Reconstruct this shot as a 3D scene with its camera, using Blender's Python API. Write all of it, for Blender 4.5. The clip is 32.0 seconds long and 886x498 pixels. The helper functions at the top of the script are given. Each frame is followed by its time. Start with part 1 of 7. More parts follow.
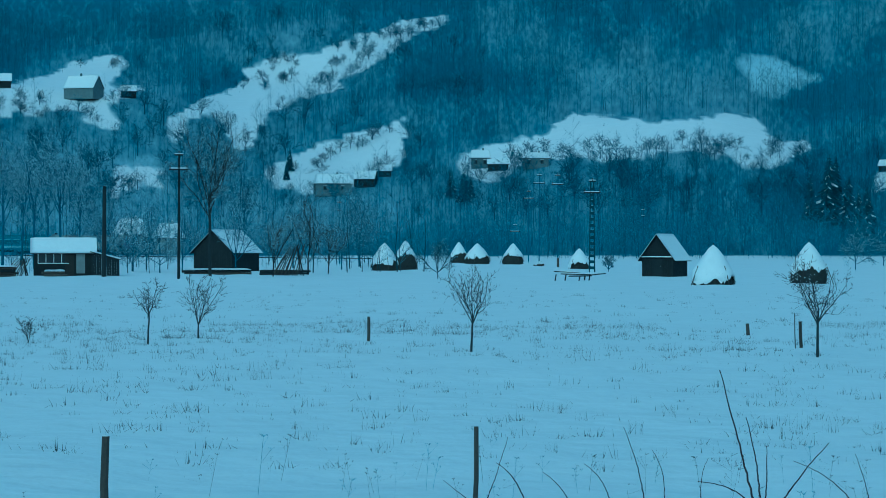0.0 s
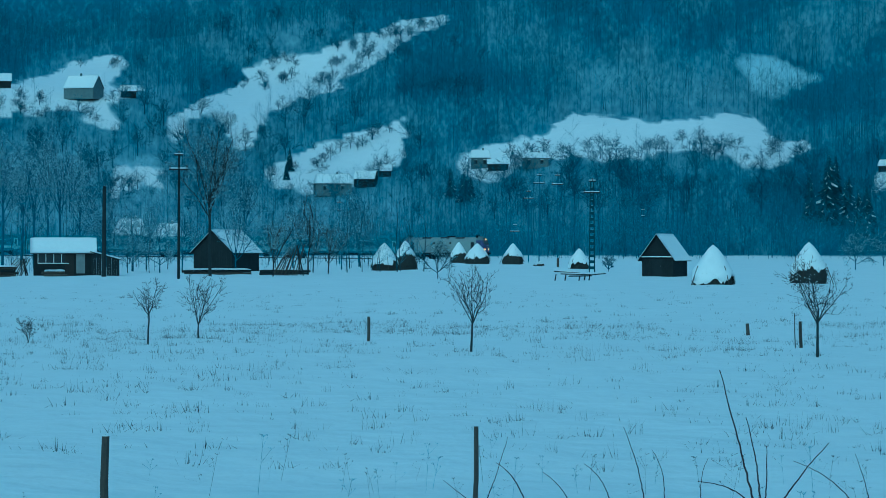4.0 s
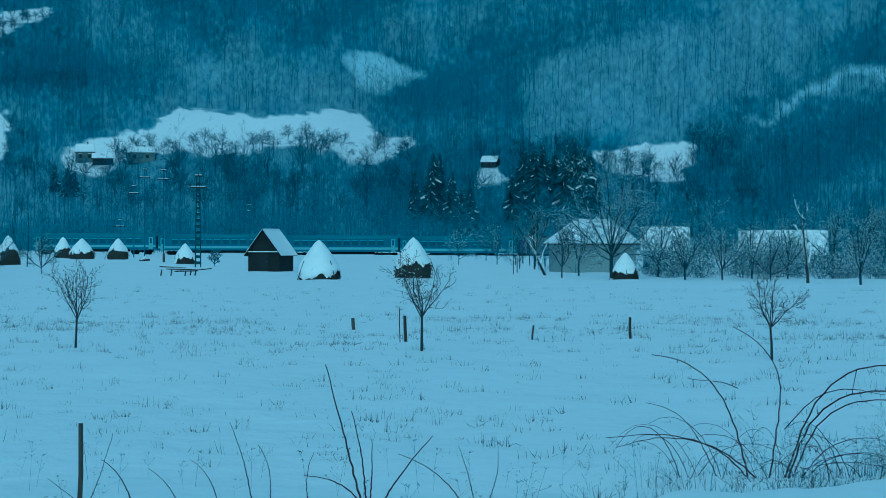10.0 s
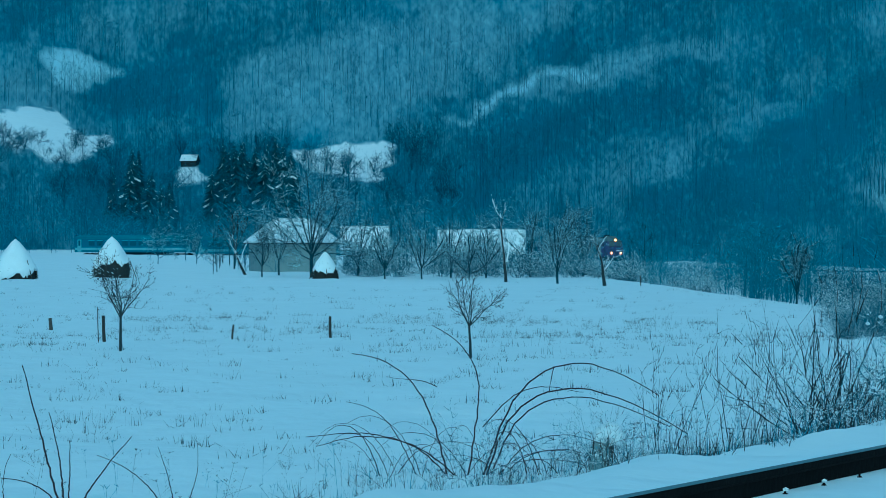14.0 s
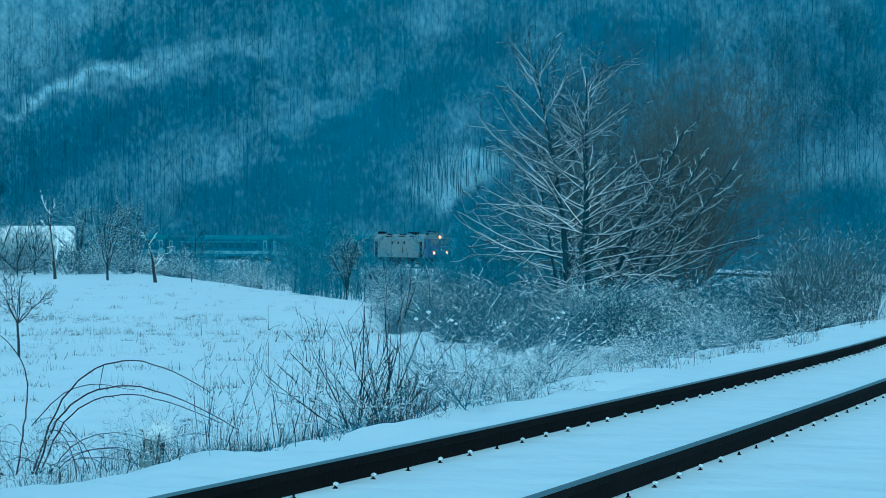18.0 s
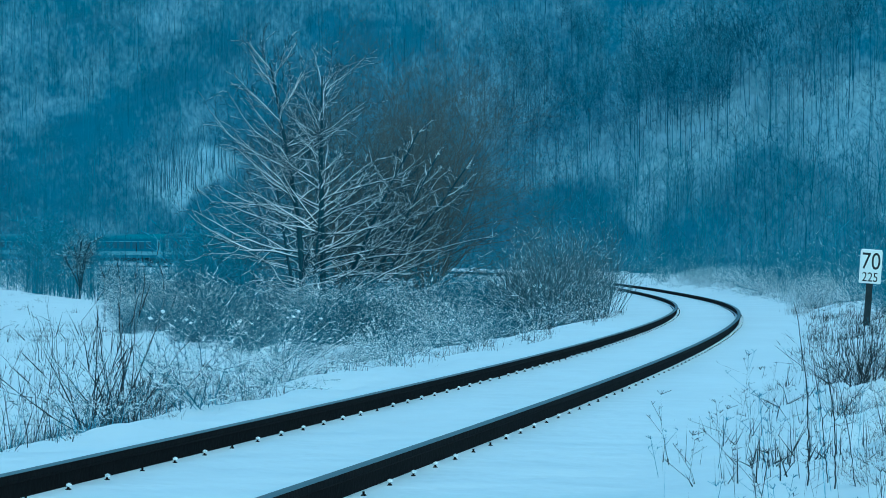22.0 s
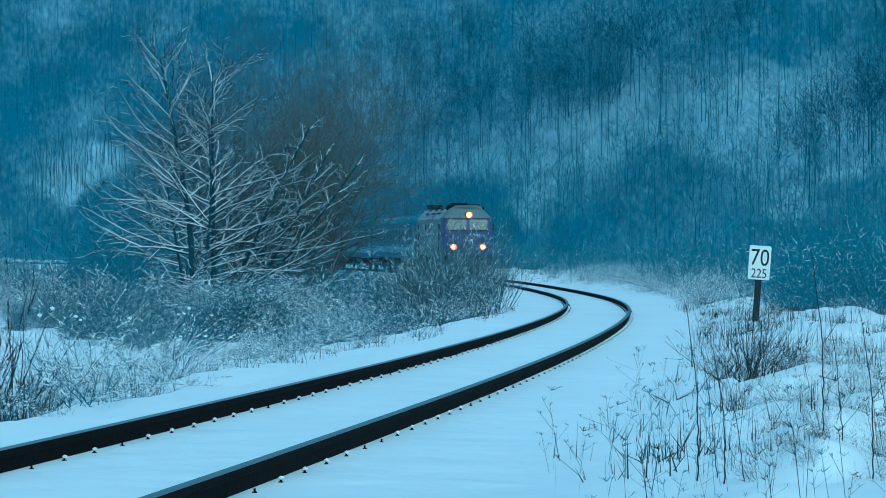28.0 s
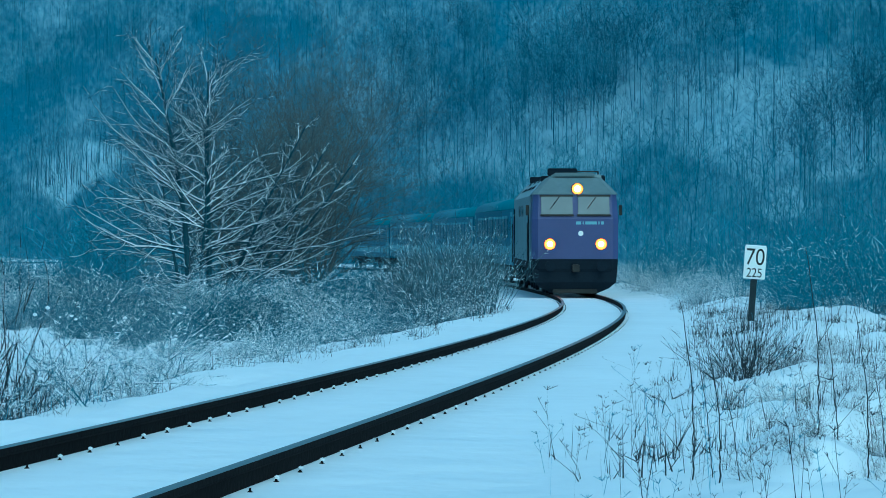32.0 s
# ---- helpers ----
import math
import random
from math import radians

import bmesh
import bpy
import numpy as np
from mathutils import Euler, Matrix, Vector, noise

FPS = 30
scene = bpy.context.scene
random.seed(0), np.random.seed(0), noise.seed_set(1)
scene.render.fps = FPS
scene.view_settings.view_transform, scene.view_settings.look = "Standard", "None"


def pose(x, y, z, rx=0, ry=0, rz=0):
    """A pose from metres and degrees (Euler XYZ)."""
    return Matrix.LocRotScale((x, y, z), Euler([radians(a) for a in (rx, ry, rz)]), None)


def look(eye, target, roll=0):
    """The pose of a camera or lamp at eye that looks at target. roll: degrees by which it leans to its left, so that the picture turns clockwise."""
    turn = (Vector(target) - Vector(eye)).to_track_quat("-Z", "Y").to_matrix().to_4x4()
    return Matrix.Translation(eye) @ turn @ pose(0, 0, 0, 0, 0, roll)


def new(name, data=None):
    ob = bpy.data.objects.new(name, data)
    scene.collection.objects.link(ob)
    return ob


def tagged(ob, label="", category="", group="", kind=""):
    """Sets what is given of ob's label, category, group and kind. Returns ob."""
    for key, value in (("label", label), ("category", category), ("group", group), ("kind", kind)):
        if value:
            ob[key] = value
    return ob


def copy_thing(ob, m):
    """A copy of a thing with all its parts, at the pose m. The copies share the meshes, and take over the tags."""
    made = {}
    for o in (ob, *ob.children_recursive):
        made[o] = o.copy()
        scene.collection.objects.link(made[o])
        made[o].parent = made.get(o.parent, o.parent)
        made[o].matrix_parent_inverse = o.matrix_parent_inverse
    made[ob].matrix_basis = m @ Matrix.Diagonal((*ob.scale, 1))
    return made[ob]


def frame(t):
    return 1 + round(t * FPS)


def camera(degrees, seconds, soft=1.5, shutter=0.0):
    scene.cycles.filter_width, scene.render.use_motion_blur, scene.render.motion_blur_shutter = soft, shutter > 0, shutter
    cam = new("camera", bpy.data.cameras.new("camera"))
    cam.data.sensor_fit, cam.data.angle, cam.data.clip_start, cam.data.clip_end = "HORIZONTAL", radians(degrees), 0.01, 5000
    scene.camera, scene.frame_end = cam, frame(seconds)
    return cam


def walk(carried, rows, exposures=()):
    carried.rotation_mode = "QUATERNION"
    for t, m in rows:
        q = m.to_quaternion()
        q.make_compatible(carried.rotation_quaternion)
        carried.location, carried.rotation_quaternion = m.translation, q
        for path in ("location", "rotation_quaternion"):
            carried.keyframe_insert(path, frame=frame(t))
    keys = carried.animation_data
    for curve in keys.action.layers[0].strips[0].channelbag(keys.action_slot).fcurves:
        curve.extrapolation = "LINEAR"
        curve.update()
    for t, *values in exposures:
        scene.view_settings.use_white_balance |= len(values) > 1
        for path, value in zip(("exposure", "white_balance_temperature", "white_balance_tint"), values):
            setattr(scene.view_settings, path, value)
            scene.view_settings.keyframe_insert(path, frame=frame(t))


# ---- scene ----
EYE = (0.0, 0.0, 2.3)
cam = camera(19.91, 32.0, soft=0.5)
# seconds, bearing to the right, tilt
PAN = [
    (0, -0.000, -0.051), (7, 0.002, -0.052), (7.5, 0.018, -0.056), (8, 2.572, -0.086), (8.5, 4.531, -0.100), (9, 6.508, -0.117),
    (9.5, 7.862, -0.154), (10, 8.923, -0.166), (10.5, 9.793, -0.172), (11, 10.491, -0.182), (11.5, 11.177, -0.163), (12, 11.892, -0.134),
    (12.5, 12.712, -0.143), (13, 13.604, -0.149), (13.5, 14.619, -0.170), (15.5, 19.340, -0.194), (16, 20.674, -0.211), (16.5, 22.345, -0.218),
    (17, 23.985, -0.242), (17.5, 25.026, -0.257), (18, 25.889, -0.262), (18.5, 26.698, -0.261), (19, 27.606, -0.230), (19.5, 28.694, -0.244),
    (20, 29.632, -0.226), (20.5, 30.358, -0.242), (21, 30.847, -0.261), (21.5, 31.290, -0.274), (22, 31.892, -0.291), (22.5, 32.433, -0.279),
    (23, 32.893, -0.275), (23.5, 33.441, -0.301), (24, 33.718, -0.322), (24.5, 33.795, -0.331), (25, 33.889, -0.342), (25.5, 34.049, -0.340),
    (26, 34.185, -0.332), (26.5, 34.335, -0.344), (28.5, 34.359, -0.377), (29, 34.291, -0.385), (30, 34.303, -0.388), (31, 34.344, -0.389),
    (31.5, 34.344, -0.388), (32, 34.463, -0.384),
]
walk(cam, [(t, pose(*EYE, 90 + tilt, 0, -yaw)) for t, yaw, tilt in PAN],
     exposures=[(0, -0.03, 3970, -42.5), (9, 0, 3970, -42.5), (13, 0.1, 4005, -42.5), (15.5, 0.28, 4155, -39.5), (17, 0.48, 4255, -37.5), (19, 0.6, 4405, -35.5), (22, 0.67, 4455, -33.5), (32, 0.66, 4455, -33.5)])

# ---- light: an overcast winter dusk ----
world = bpy.data.worlds.new("world")
scene.world = world
world.use_nodes = True
wn = world.node_tree.nodes
sky = wn.new("ShaderNodeTexSky")
sky.sky_type, sky.sun_disc = "NISHITA", False
sky.sun_elevation, sky.sun_rotation = radians(24), radians(200)
sky.air_density, sky.dust_density = 1.0, 1.0
world.node_tree.links.new(sky.outputs[0], wn["Background"].inputs[0])
wn["Background"].inputs[1].default_value = 0.12
sun = new("sun", bpy.data.lights.new("sun", "SUN"))
sun.data.energy, sun.data.angle, sun.data.color = 0.5, radians(25), (1.0, 0.97, 0.93)
sun.matrix_basis = look((0, 0, 0), (0.2, 0.6, -1.0))


# ---- materials ----
def mat(name, colour, rough=0.8, vary=0.25, scale=6.0, fine=0.15, bump=0.2, metal=0.0, island=0.0, obj=0.0, spec=0.3):
    """A surface with broad and fine variation of its colour and a slight relief."""
    m = bpy.data.materials.new(name)
    m.use_nodes = True
    n, l = m.node_tree.nodes, m.node_tree.links
    b = n["Principled BSDF"]
    b.inputs["Roughness"].default_value, b.inputs["Metallic"].default_value = rough, metal
    b.inputs["Specular IOR Level"].default_value = spec
    tc = n.new("ShaderNodeTexCoord")
    t1, t2 = n.new("ShaderNodeTexNoise"), n.new("ShaderNodeTexNoise")
    t1.inputs["Scale"].default_value, t2.inputs["Scale"].default_value = scale, scale * 9
    t1.inputs["Detail"].default_value, t2.inputs["Detail"].default_value = 3, 2
    l.new(tc.outputs["Object"], t1.inputs["Vector"])
    l.new(tc.outputs["Object"], t2.inputs["Vector"])
    value = n.new("ShaderNodeMath")
    value.operation, value.inputs[1].default_value, value.inputs[2].default_value = "MULTIPLY_ADD", 2 * vary, 1 - vary
    l.new(t1.outputs["Fac"], value.inputs[0])
    v2 = n.new("ShaderNodeMath")
    v2.operation, v2.inputs[1].default_value, v2.inputs[2].default_value = "MULTIPLY_ADD", 2 * fine, 1 - fine
    l.new(t2.outputs["Fac"], v2.inputs[0])
    mul = n.new("ShaderNodeMath")
    mul.operation = "MULTIPLY"
    l.new(value.outputs[0], mul.inputs[0])
    l.new(v2.outputs[0], mul.inputs[1])
    last = mul
    for amount, node, out in ((island, "ShaderNodeNewGeometry", "Random Per Island"), (obj, "ShaderNodeObjectInfo", "Random")):
        if amount:
            g, r, k = n.new(node), n.new("ShaderNodeMath"), n.new("ShaderNodeMath")
            r.operation, r.inputs[1].default_value, r.inputs[2].default_value = "MULTIPLY_ADD", 2 * amount, 1 - amount
            k.operation = "MULTIPLY"
            l.new(g.outputs[out], r.inputs[0])
            l.new(r.outputs[0], k.inputs[0])
            l.new(last.outputs[0], k.inputs[1])
            last = k
    mix = n.new("ShaderNodeVectorMath")
    mix.operation, mix.inputs[0].default_value = "SCALE", colour
    l.new(last.outputs[0], mix.inputs["Scale"])
    l.new(mix.outputs[0], b.inputs["Base Color"])
    if bump:
        bp = n.new("ShaderNodeBump")
        bp.inputs["Strength"].default_value, bp.inputs["Distance"].default_value = bump, 0.02
        l.new(t2.outputs["Fac"], bp.inputs["Height"])
        l.new(bp.outputs[0], b.inputs["Normal"])
    return m


def glow(name, colour, strength):
    m = bpy.data.materials.new(name)
    m.use_nodes = True
    b = m.node_tree.nodes["Principled BSDF"]
    b.inputs["Base Color"].default_value = (*colour, 1)
    b.inputs["Emission Color"].default_value = (*colour, 1)
    b.inputs["Emission Strength"].default_value = strength
    return m



def ground_mat(name):
    """Snow; where the mesh says wood, brush and leaves in a haze-blue colour, in streaks laid out by view angles."""
    m = mat(name, (0.84, 0.86, 0.88), 0.75, 0.06, 0.35, 0.04, 0, spec=0.25)
    n, l = m.node_tree.nodes, m.node_tree.links
    b = n["Principled BSDF"]
    white = b.inputs["Base Color"].links[0].from_socket
    tc = n.new("ShaderNodeTexCoord")

    def told(name_, out):
        at = n.new("ShaderNodeAttribute")
        at.attribute_name = name_
        return at.outputs[out]

    def noise_(scale, detail, where=None):
        t = n.new("ShaderNodeTexNoise")
        t.inputs["Scale"].default_value, t.inputs["Detail"].default_value = scale, detail
        l.new(where or tc.outputs["Object"], t.inputs["Vector"])
        return t.outputs["Fac"]

    def calc(op, *values):
        k = n.new("ShaderNodeMath")
        k.operation = op
        for i, v in enumerate(values):
            if isinstance(v, float):
                k.inputs[i].default_value = v
            else:
                l.new(v, k.inputs[i])
        return k.outputs[0]

    def ramp(v, lo, hi):
        k = n.new("ShaderNodeMapRange")
        k.inputs["From Min"].default_value, k.inputs["From Max"].default_value = lo, hi
        l.new(v, k.inputs["Value"])
        return k.outputs[0]
    view_uv = told("view_uv", "Vector")
    streak = calc("MULTIPLY_ADD", noise_(1.0, 4, view_uv), 0.65, calc("MULTIPLY", noise_(0.23, 3, view_uv), 0.35))
    ragged = calc("ADD", told("wood", "Fac"), calc("MULTIPLY_ADD", noise_(0.11, 5), 0.8, calc("MULTIPLY_ADD", streak, 0.7, -0.75)))
    edge = ramp(ragged, 0.30, 0.72)
    cover = ramp(calc("MULTIPLY_ADD", streak, -1.5, calc("ADD", told("hazy_litter", "Fac"), 0.75)), 0.02, 1.03)
    hazy_litter = calc("MULTIPLY", calc("MULTIPLY", edge, cover), 0.965)
    shade = calc("MULTIPLY_ADD", noise_(0.09, 3, view_uv), 0.9, calc("MULTIPLY_ADD", noise_(0.05, 3), 0.5, 0.36))
    # distance haze is put into this blue floor colour
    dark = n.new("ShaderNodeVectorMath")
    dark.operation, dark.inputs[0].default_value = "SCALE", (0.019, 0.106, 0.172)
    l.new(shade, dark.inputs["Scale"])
    mix = n.new("ShaderNodeMix")
    mix.data_type = "RGBA"
    l.new(hazy_litter, mix.inputs[0])
    # snow under the trees is coloured bluer for haze
    tinted = n.new("ShaderNodeMix")
    tinted.data_type = "RGBA"
    l.new(edge, tinted.inputs[0])
    l.new(white, tinted.inputs[6])
    tinted.inputs[7].default_value = (0.47, 0.64, 0.72, 1)
    l.new(tinted.outputs[2], mix.inputs[6])
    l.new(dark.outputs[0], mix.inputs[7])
    l.new(mix.outputs[2], b.inputs["Base Color"])
    bp = n.new("ShaderNodeBump")
    bp.inputs["Strength"].default_value, bp.inputs["Distance"].default_value = 0.75, 0.14
    l.new(calc("MULTIPLY_ADD", noise_(1.3, 4), 0.9, calc("MULTIPLY", noise_(0.6, 2), 0.9)), bp.inputs["Height"])
    l.new(bp.outputs[0], b.inputs["Normal"])
    return m


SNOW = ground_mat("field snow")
SNOWCAP = mat("settled snow", (0.84, 0.86, 0.88), 0.75, 0.06, 3.0, 0.05, 0.3)
# haze and mist are put into these three bark colours
FARBARK = mat("haze blue forest bark", (0.021, 0.110, 0.174), 0.9, 0.4, 0.012, 0.2, 0, island=0.3)
MISTBARK = mat("bark paled for mist", (0.060, 0.175, 0.238), 0.9, 0.4, 0.012, 0.2, 0, island=0.3)
HAZEBARK = mat("haze tinted bark", (0.024, 0.094, 0.146), 0.9, 0.45, 0.012, 0.2, 0, island=0.35)
# frost, needle and rime colours are shifted blue to stand for haze
FROST = mat("haze blue frosted twigs", (0.13, 0.27, 0.36), 0.9, 0.3, 0.02, 0.2, 0, island=0.5)
NEEDLE = mat("haze blue spruce needles", (0.016, 0.088, 0.128), 0.85, 0.3, 0.05, 0.2, 0, island=0.4)
RIME = mat("haze tinted rimed twigs", (0.52, 0.67, 0.74), 0.9, 0.25, 1.0, 0.2, 0, island=0.35)
# the blue in these twig and bark colours is painted haze
THICKET = mat("mist blue thicket twigs", (0.052, 0.138, 0.188), 0.9, 0.35, 1.5, 0.2, 0, island=0.4)
DUSKBARK = mat("haze blue bark", (0.025, 0.062, 0.084), 0.9, 0.3, 2, 0.2, 0)
BARK = mat("grey bark", (0.036, 0.046, 0.052), 0.9, 0.3, 7, 0.25, 0.5)
WILLOW = mat("brown willow twigs", (0.10, 0.112, 0.108), 0.9, 0.3, 1.0, 0.2, 0)
CANE = mat("dark red bramble bark", (0.042, 0.028, 0.034), 0.7, 0.3, 6.0, 0.3, 0.2)
TWIG = mat("grey brown scrub twigs", (0.075, 0.125, 0.150), 0.9, 0.3, 1.0, 0.2, 0, island=0.4)
DARKSTEM = mat("dark twigs and stalks", (0.02, 0.027, 0.031), 0.8, 0.3, 1.0, 0.2, 0)
STEM = mat("dry dark stems", (0.022, 0.031, 0.037), 0.9, 0.3, 1.0, 0.2, 0, island=0.4)
GRASS = mat("dry winter grass", (0.034, 0.042, 0.045), 0.95, 0.3, 1.0, 0.2, 0, island=0.45)
HAY = mat("weathered hay", (0.036, 0.04, 0.038), 0.95, 0.35, 4, 0.4, 0.9)
# far planks are coloured lighter and bluer for haze
FARPLANK = mat("haze blue old planks", (0.03, 0.095, 0.13), 0.85, 0.35, 2.5, 0.3, 0.3, obj=0.3)
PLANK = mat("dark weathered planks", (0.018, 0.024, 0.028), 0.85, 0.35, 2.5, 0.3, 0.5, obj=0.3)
OLDWOOD = mat("grey old wood", (0.062, 0.056, 0.05), 0.85, 0.3, 3, 0.3, 0.5, obj=0.25)
TIN = mat("rusty sheet metal", (0.22, 0.24, 0.25), 0.6, 0.3, 2, 0.2, 0.2, metal=0.4)
# the cool cast of these wall colours stands for teal haze
PLASTER = mat("pale plaster wall", (0.24, 0.29, 0.30), 0.9, 0.2, 0.8, 0.1, 0.3)
GREYWALL = mat("grey plaster wall", (0.15, 0.19, 0.205), 0.9, 0.25, 0.8, 0.1, 0.3)
WALLDARK = mat("dark house wall", (0.10, 0.14, 0.155), 0.9, 0.25, 0.8, 0.1, 0.3)
COACHGLASS = mat("blue coach window glass", (0.012, 0.075, 0.12), 0.35, 0.2, 1, 0.0, 0, spec=0.4)
# the pale base colour stands for sky and snow mirrored in the glass
WINDSCREEN = mat("windscreen with painted reflection", (0.11, 0.135, 0.145), 0.12, 0.25, 0.9, 0.0, 0, spec=0.8)
GLASSDARK = mat("dark window glass", (0.03, 0.035, 0.04), 0.12, 0.2, 1, 0.0, 0, spec=0.6)
RAILRUST = mat("brown rail steel", (0.009, 0.008, 0.008), 0.9, 0.3, 2.5, 0.3, 0.3, spec=0.05)
RAILTOP = mat("worn rail head", (0.020, 0.020, 0.022), 0.34, 0.2, 3, 0.2, 0.05, metal=0.6, spec=0.3)
CONCRETE = mat("pole concrete", (0.06, 0.065, 0.07), 0.85, 0.25, 2, 0.2, 0.3)
LOCOBLUE = mat("violet blue locomotive paint", (0.055, 0.064, 0.165), 0.4, 0.15, 0.8, 0.05, 0.05)
# cream is shifted blue green to include the haze
LOCOCREAM = mat("dirty cream locomotive paint", (0.23, 0.275, 0.285), 0.5, 0.18, 1.1, 0.08, 0.05)
LOCODARK = mat("sooty grey roof and frame", (0.009, 0.014, 0.022), 0.8, 0.25, 1.5, 0.2, 0.2, spec=0.1)
# mist is put into the coach colours as a lighter teal
COACHBLUE = mat("deep blue coach paint", (0.020, 0.125, 0.20), 0.45, 0.12, 0.4, 0.05, 0.04)
COACHROOF = mat("teal coach roof", (0.042, 0.17, 0.225), 0.6, 0.15, 0.5, 0.08, 0.05)
COACHBAND = mat("pale grey coach band", (0.22, 0.38, 0.44), 0.5, 0.15, 0.6, 0.05, 0.04)
WHITE = mat("white enamel", (0.78, 0.78, 0.76), 0.4, 0.06, 4, 0.04, 0.05)
BLACK = mat("black paint", (0.015, 0.015, 0.015), 0.5, 0.1, 4, 0.05, 0)
LAMP = glow("lit headlight lens", (1.0, 0.26, 0.06), 40.0)
# emission on the reflector stands for the orange halo round each lamp
LAMPHALO = glow("headlight reflector with halo glow", (1.0, 0.13, 0.012), 3.2)


# ---- mesh helpers ----
def mesh_np(name, verts, faces, mats, index=None, smooth=False):
    """A mesh from arrays of vertices and of triangles or quads."""
    me = bpy.data.meshes.new(name)
    verts, faces = np.asarray(verts, np.float32), np.asarray(faces, np.int32)
    k = faces.shape[1]
    me.vertices.add(len(verts))
    me.vertices.foreach_set("co", verts.ravel())
    me.loops.add(faces.size)
    me.loops.foreach_set("vertex_index", faces.ravel())
    me.polygons.add(len(faces))
    me.polygons.foreach_set("loop_start", np.arange(0, faces.size, k, dtype=np.int32))
    me.polygons.foreach_set("loop_total", np.full(len(faces), k, np.int32))
    for m in mats:
        me.materials.append(m)
    if index is not None:
        me.polygons.foreach_set("material_index", np.asarray(index, np.int32))
    me.polygons.foreach_set("use_smooth", np.full(len(faces), smooth))
    me.update(calc_edges=True)
    return me


def part(name, bm, material, parent, label="", smooth=False):
    """Links a bmesh, or a ready mesh, as one object under a thing or part."""
    if isinstance(bm, bpy.types.Mesh):
        me = bm
    else:
        bmesh.ops.recalc_face_normals(bm, faces=bm.faces)
        me = bpy.data.meshes.new(name)
        bm.to_mesh(me)
        bm.free()
        me.materials.append(material)
        if smooth:
            for p in me.polygons:
                p.use_smooth = True
    ob = new(name, me)
    ob.parent = parent
    if label:
        tagged(ob, label)
    return ob


def thing(name, m, label, category, group="", kind=""):
    ob = new(name)
    ob.matrix_basis = m
    return tagged(ob, label, category, group, kind)


def box(x0, x1, y0, y1, z0, z1, bevel=0.0, bm=None):
    bm2 = bmesh.new()
    bmesh.ops.create_cube(bm2, size=1)
    bmesh.ops.transform(bm2, verts=bm2.verts, matrix=Matrix.LocRotScale(((x0 + x1) / 2, (y0 + y1) / 2, (z0 + z1) / 2), None, (x1 - x0, y1 - y0, z1 - z0)))
    if bevel:
        bmesh.ops.bevel(bm2, geom=bm2.edges, offset=bevel, segments=2, affect="EDGES")
    return merge(bm, bm2)


def merge(bm, bm2):
    if bm is None:
        return bm2
    me = bpy.data.meshes.new("tmp")
    bm2.to_mesh(me)
    bm2.free()
    bm.from_mesh(me)
    bpy.data.meshes.remove(me)
    return bm


def rod(p0, p1, r0, r1=None, sides=8, bm=None):
    bm = bm or bmesh.new()
    p0, p1 = Vector(p0), Vector(p1)
    r1 = r0 if r1 is None else r1
    q = (p1 - p0).to_track_quat("Z", "Y")
    rings = []
    for p, r in ((p0, r0), (p1, r1)):
        rings.append([bm.verts.new(p + q @ Vector((r * math.cos(6.2832 * i / sides), r * math.sin(6.2832 * i / sides), 0))) for i in range(sides)])
    for i in range(sides):
        bm.faces.new((rings[0][i], rings[0][(i + 1) % sides], rings[1][(i + 1) % sides], rings[1][i]))
    bm.faces.new(rings[0][::-1])
    bm.faces.new(rings[1])
    return bm


def extrude(profile, a, b, axis="y", bm=None):
    """A closed outline of (u, z) points drawn out from a to b along y (u is x) or along x (u is y)."""
    bm = bm or bmesh.new()
    rings = [[bm.verts.new((u, s, z) if axis == "y" else (s, u, z)) for u, z in profile] for s in (a, b)]
    n = len(profile)
    for i in range(n):
        bm.faces.new((rings[0][i], rings[0][(i + 1) % n], rings[1][(i + 1) % n], rings[1][i]))
    bm.faces.new(rings[0][::-1])
    bm.faces.new(rings[1])
    return bm


def loft(sections, bm=None):
    """Closed outlines with the same number of points, joined in order and capped."""
    bm = bm or bmesh.new()
    rings = [[bm.verts.new(p) for p in s] for s in sections]
    n = len(rings[0])
    for a, b in zip(rings, rings[1:]):
        for i in range(n):
            bm.faces.new((a[i], a[(i + 1) % n], b[(i + 1) % n], b[i]))
    bm.faces.new(rings[0][::-1])
    bm.faces.new(rings[-1])
    return bm


def spot(bearing, dist):
    """Plan place from a bearing in degrees to the right of north and a distance from the camera's stand."""
    return dist * math.sin(radians(bearing)), dist * math.cos(radians(bearing))


def vnoise(x, y, seed=0):
    """Smooth value noise between 0 and 1, one unit a cell."""
    x, y = np.asarray(x, float), np.asarray(y, float)
    i, j = np.floor(x).astype(np.int64), np.floor(y).astype(np.int64)
    fx, fy = x - i, y - j
    fx, fy = fx * fx * (3 - 2 * fx), fy * fy * (3 - 2 * fy)

    def h(a, b):
        n = (a * 374761393 + b * 668265263 + seed * 1442695041) & 0x7FFFFFFF
        n = ((n ^ (n >> 13)) * 1274126177) & 0x7FFFFFFF
        return ((n ^ (n >> 16)) & 0xFFFF) / 65535.0
    return (h(i, j) * (1 - fx) + h(i + 1, j) * fx) * (1 - fy) + (h(i, j + 1) * (1 - fx) + h(i + 1, j + 1) * fx) * fy


# ---- the railway line: a long curve, given by its bends and heights ----
BEND_AT = [0, 25, 50, 75, 100, 140, 190, 250, 330, 420, 520, 620]
BEND = [0.31, -1.5, -2.24, -2.31, -2.05, -1.25, -1.87, -4.01, -4.81, -4.62, -4.8, -4.78]
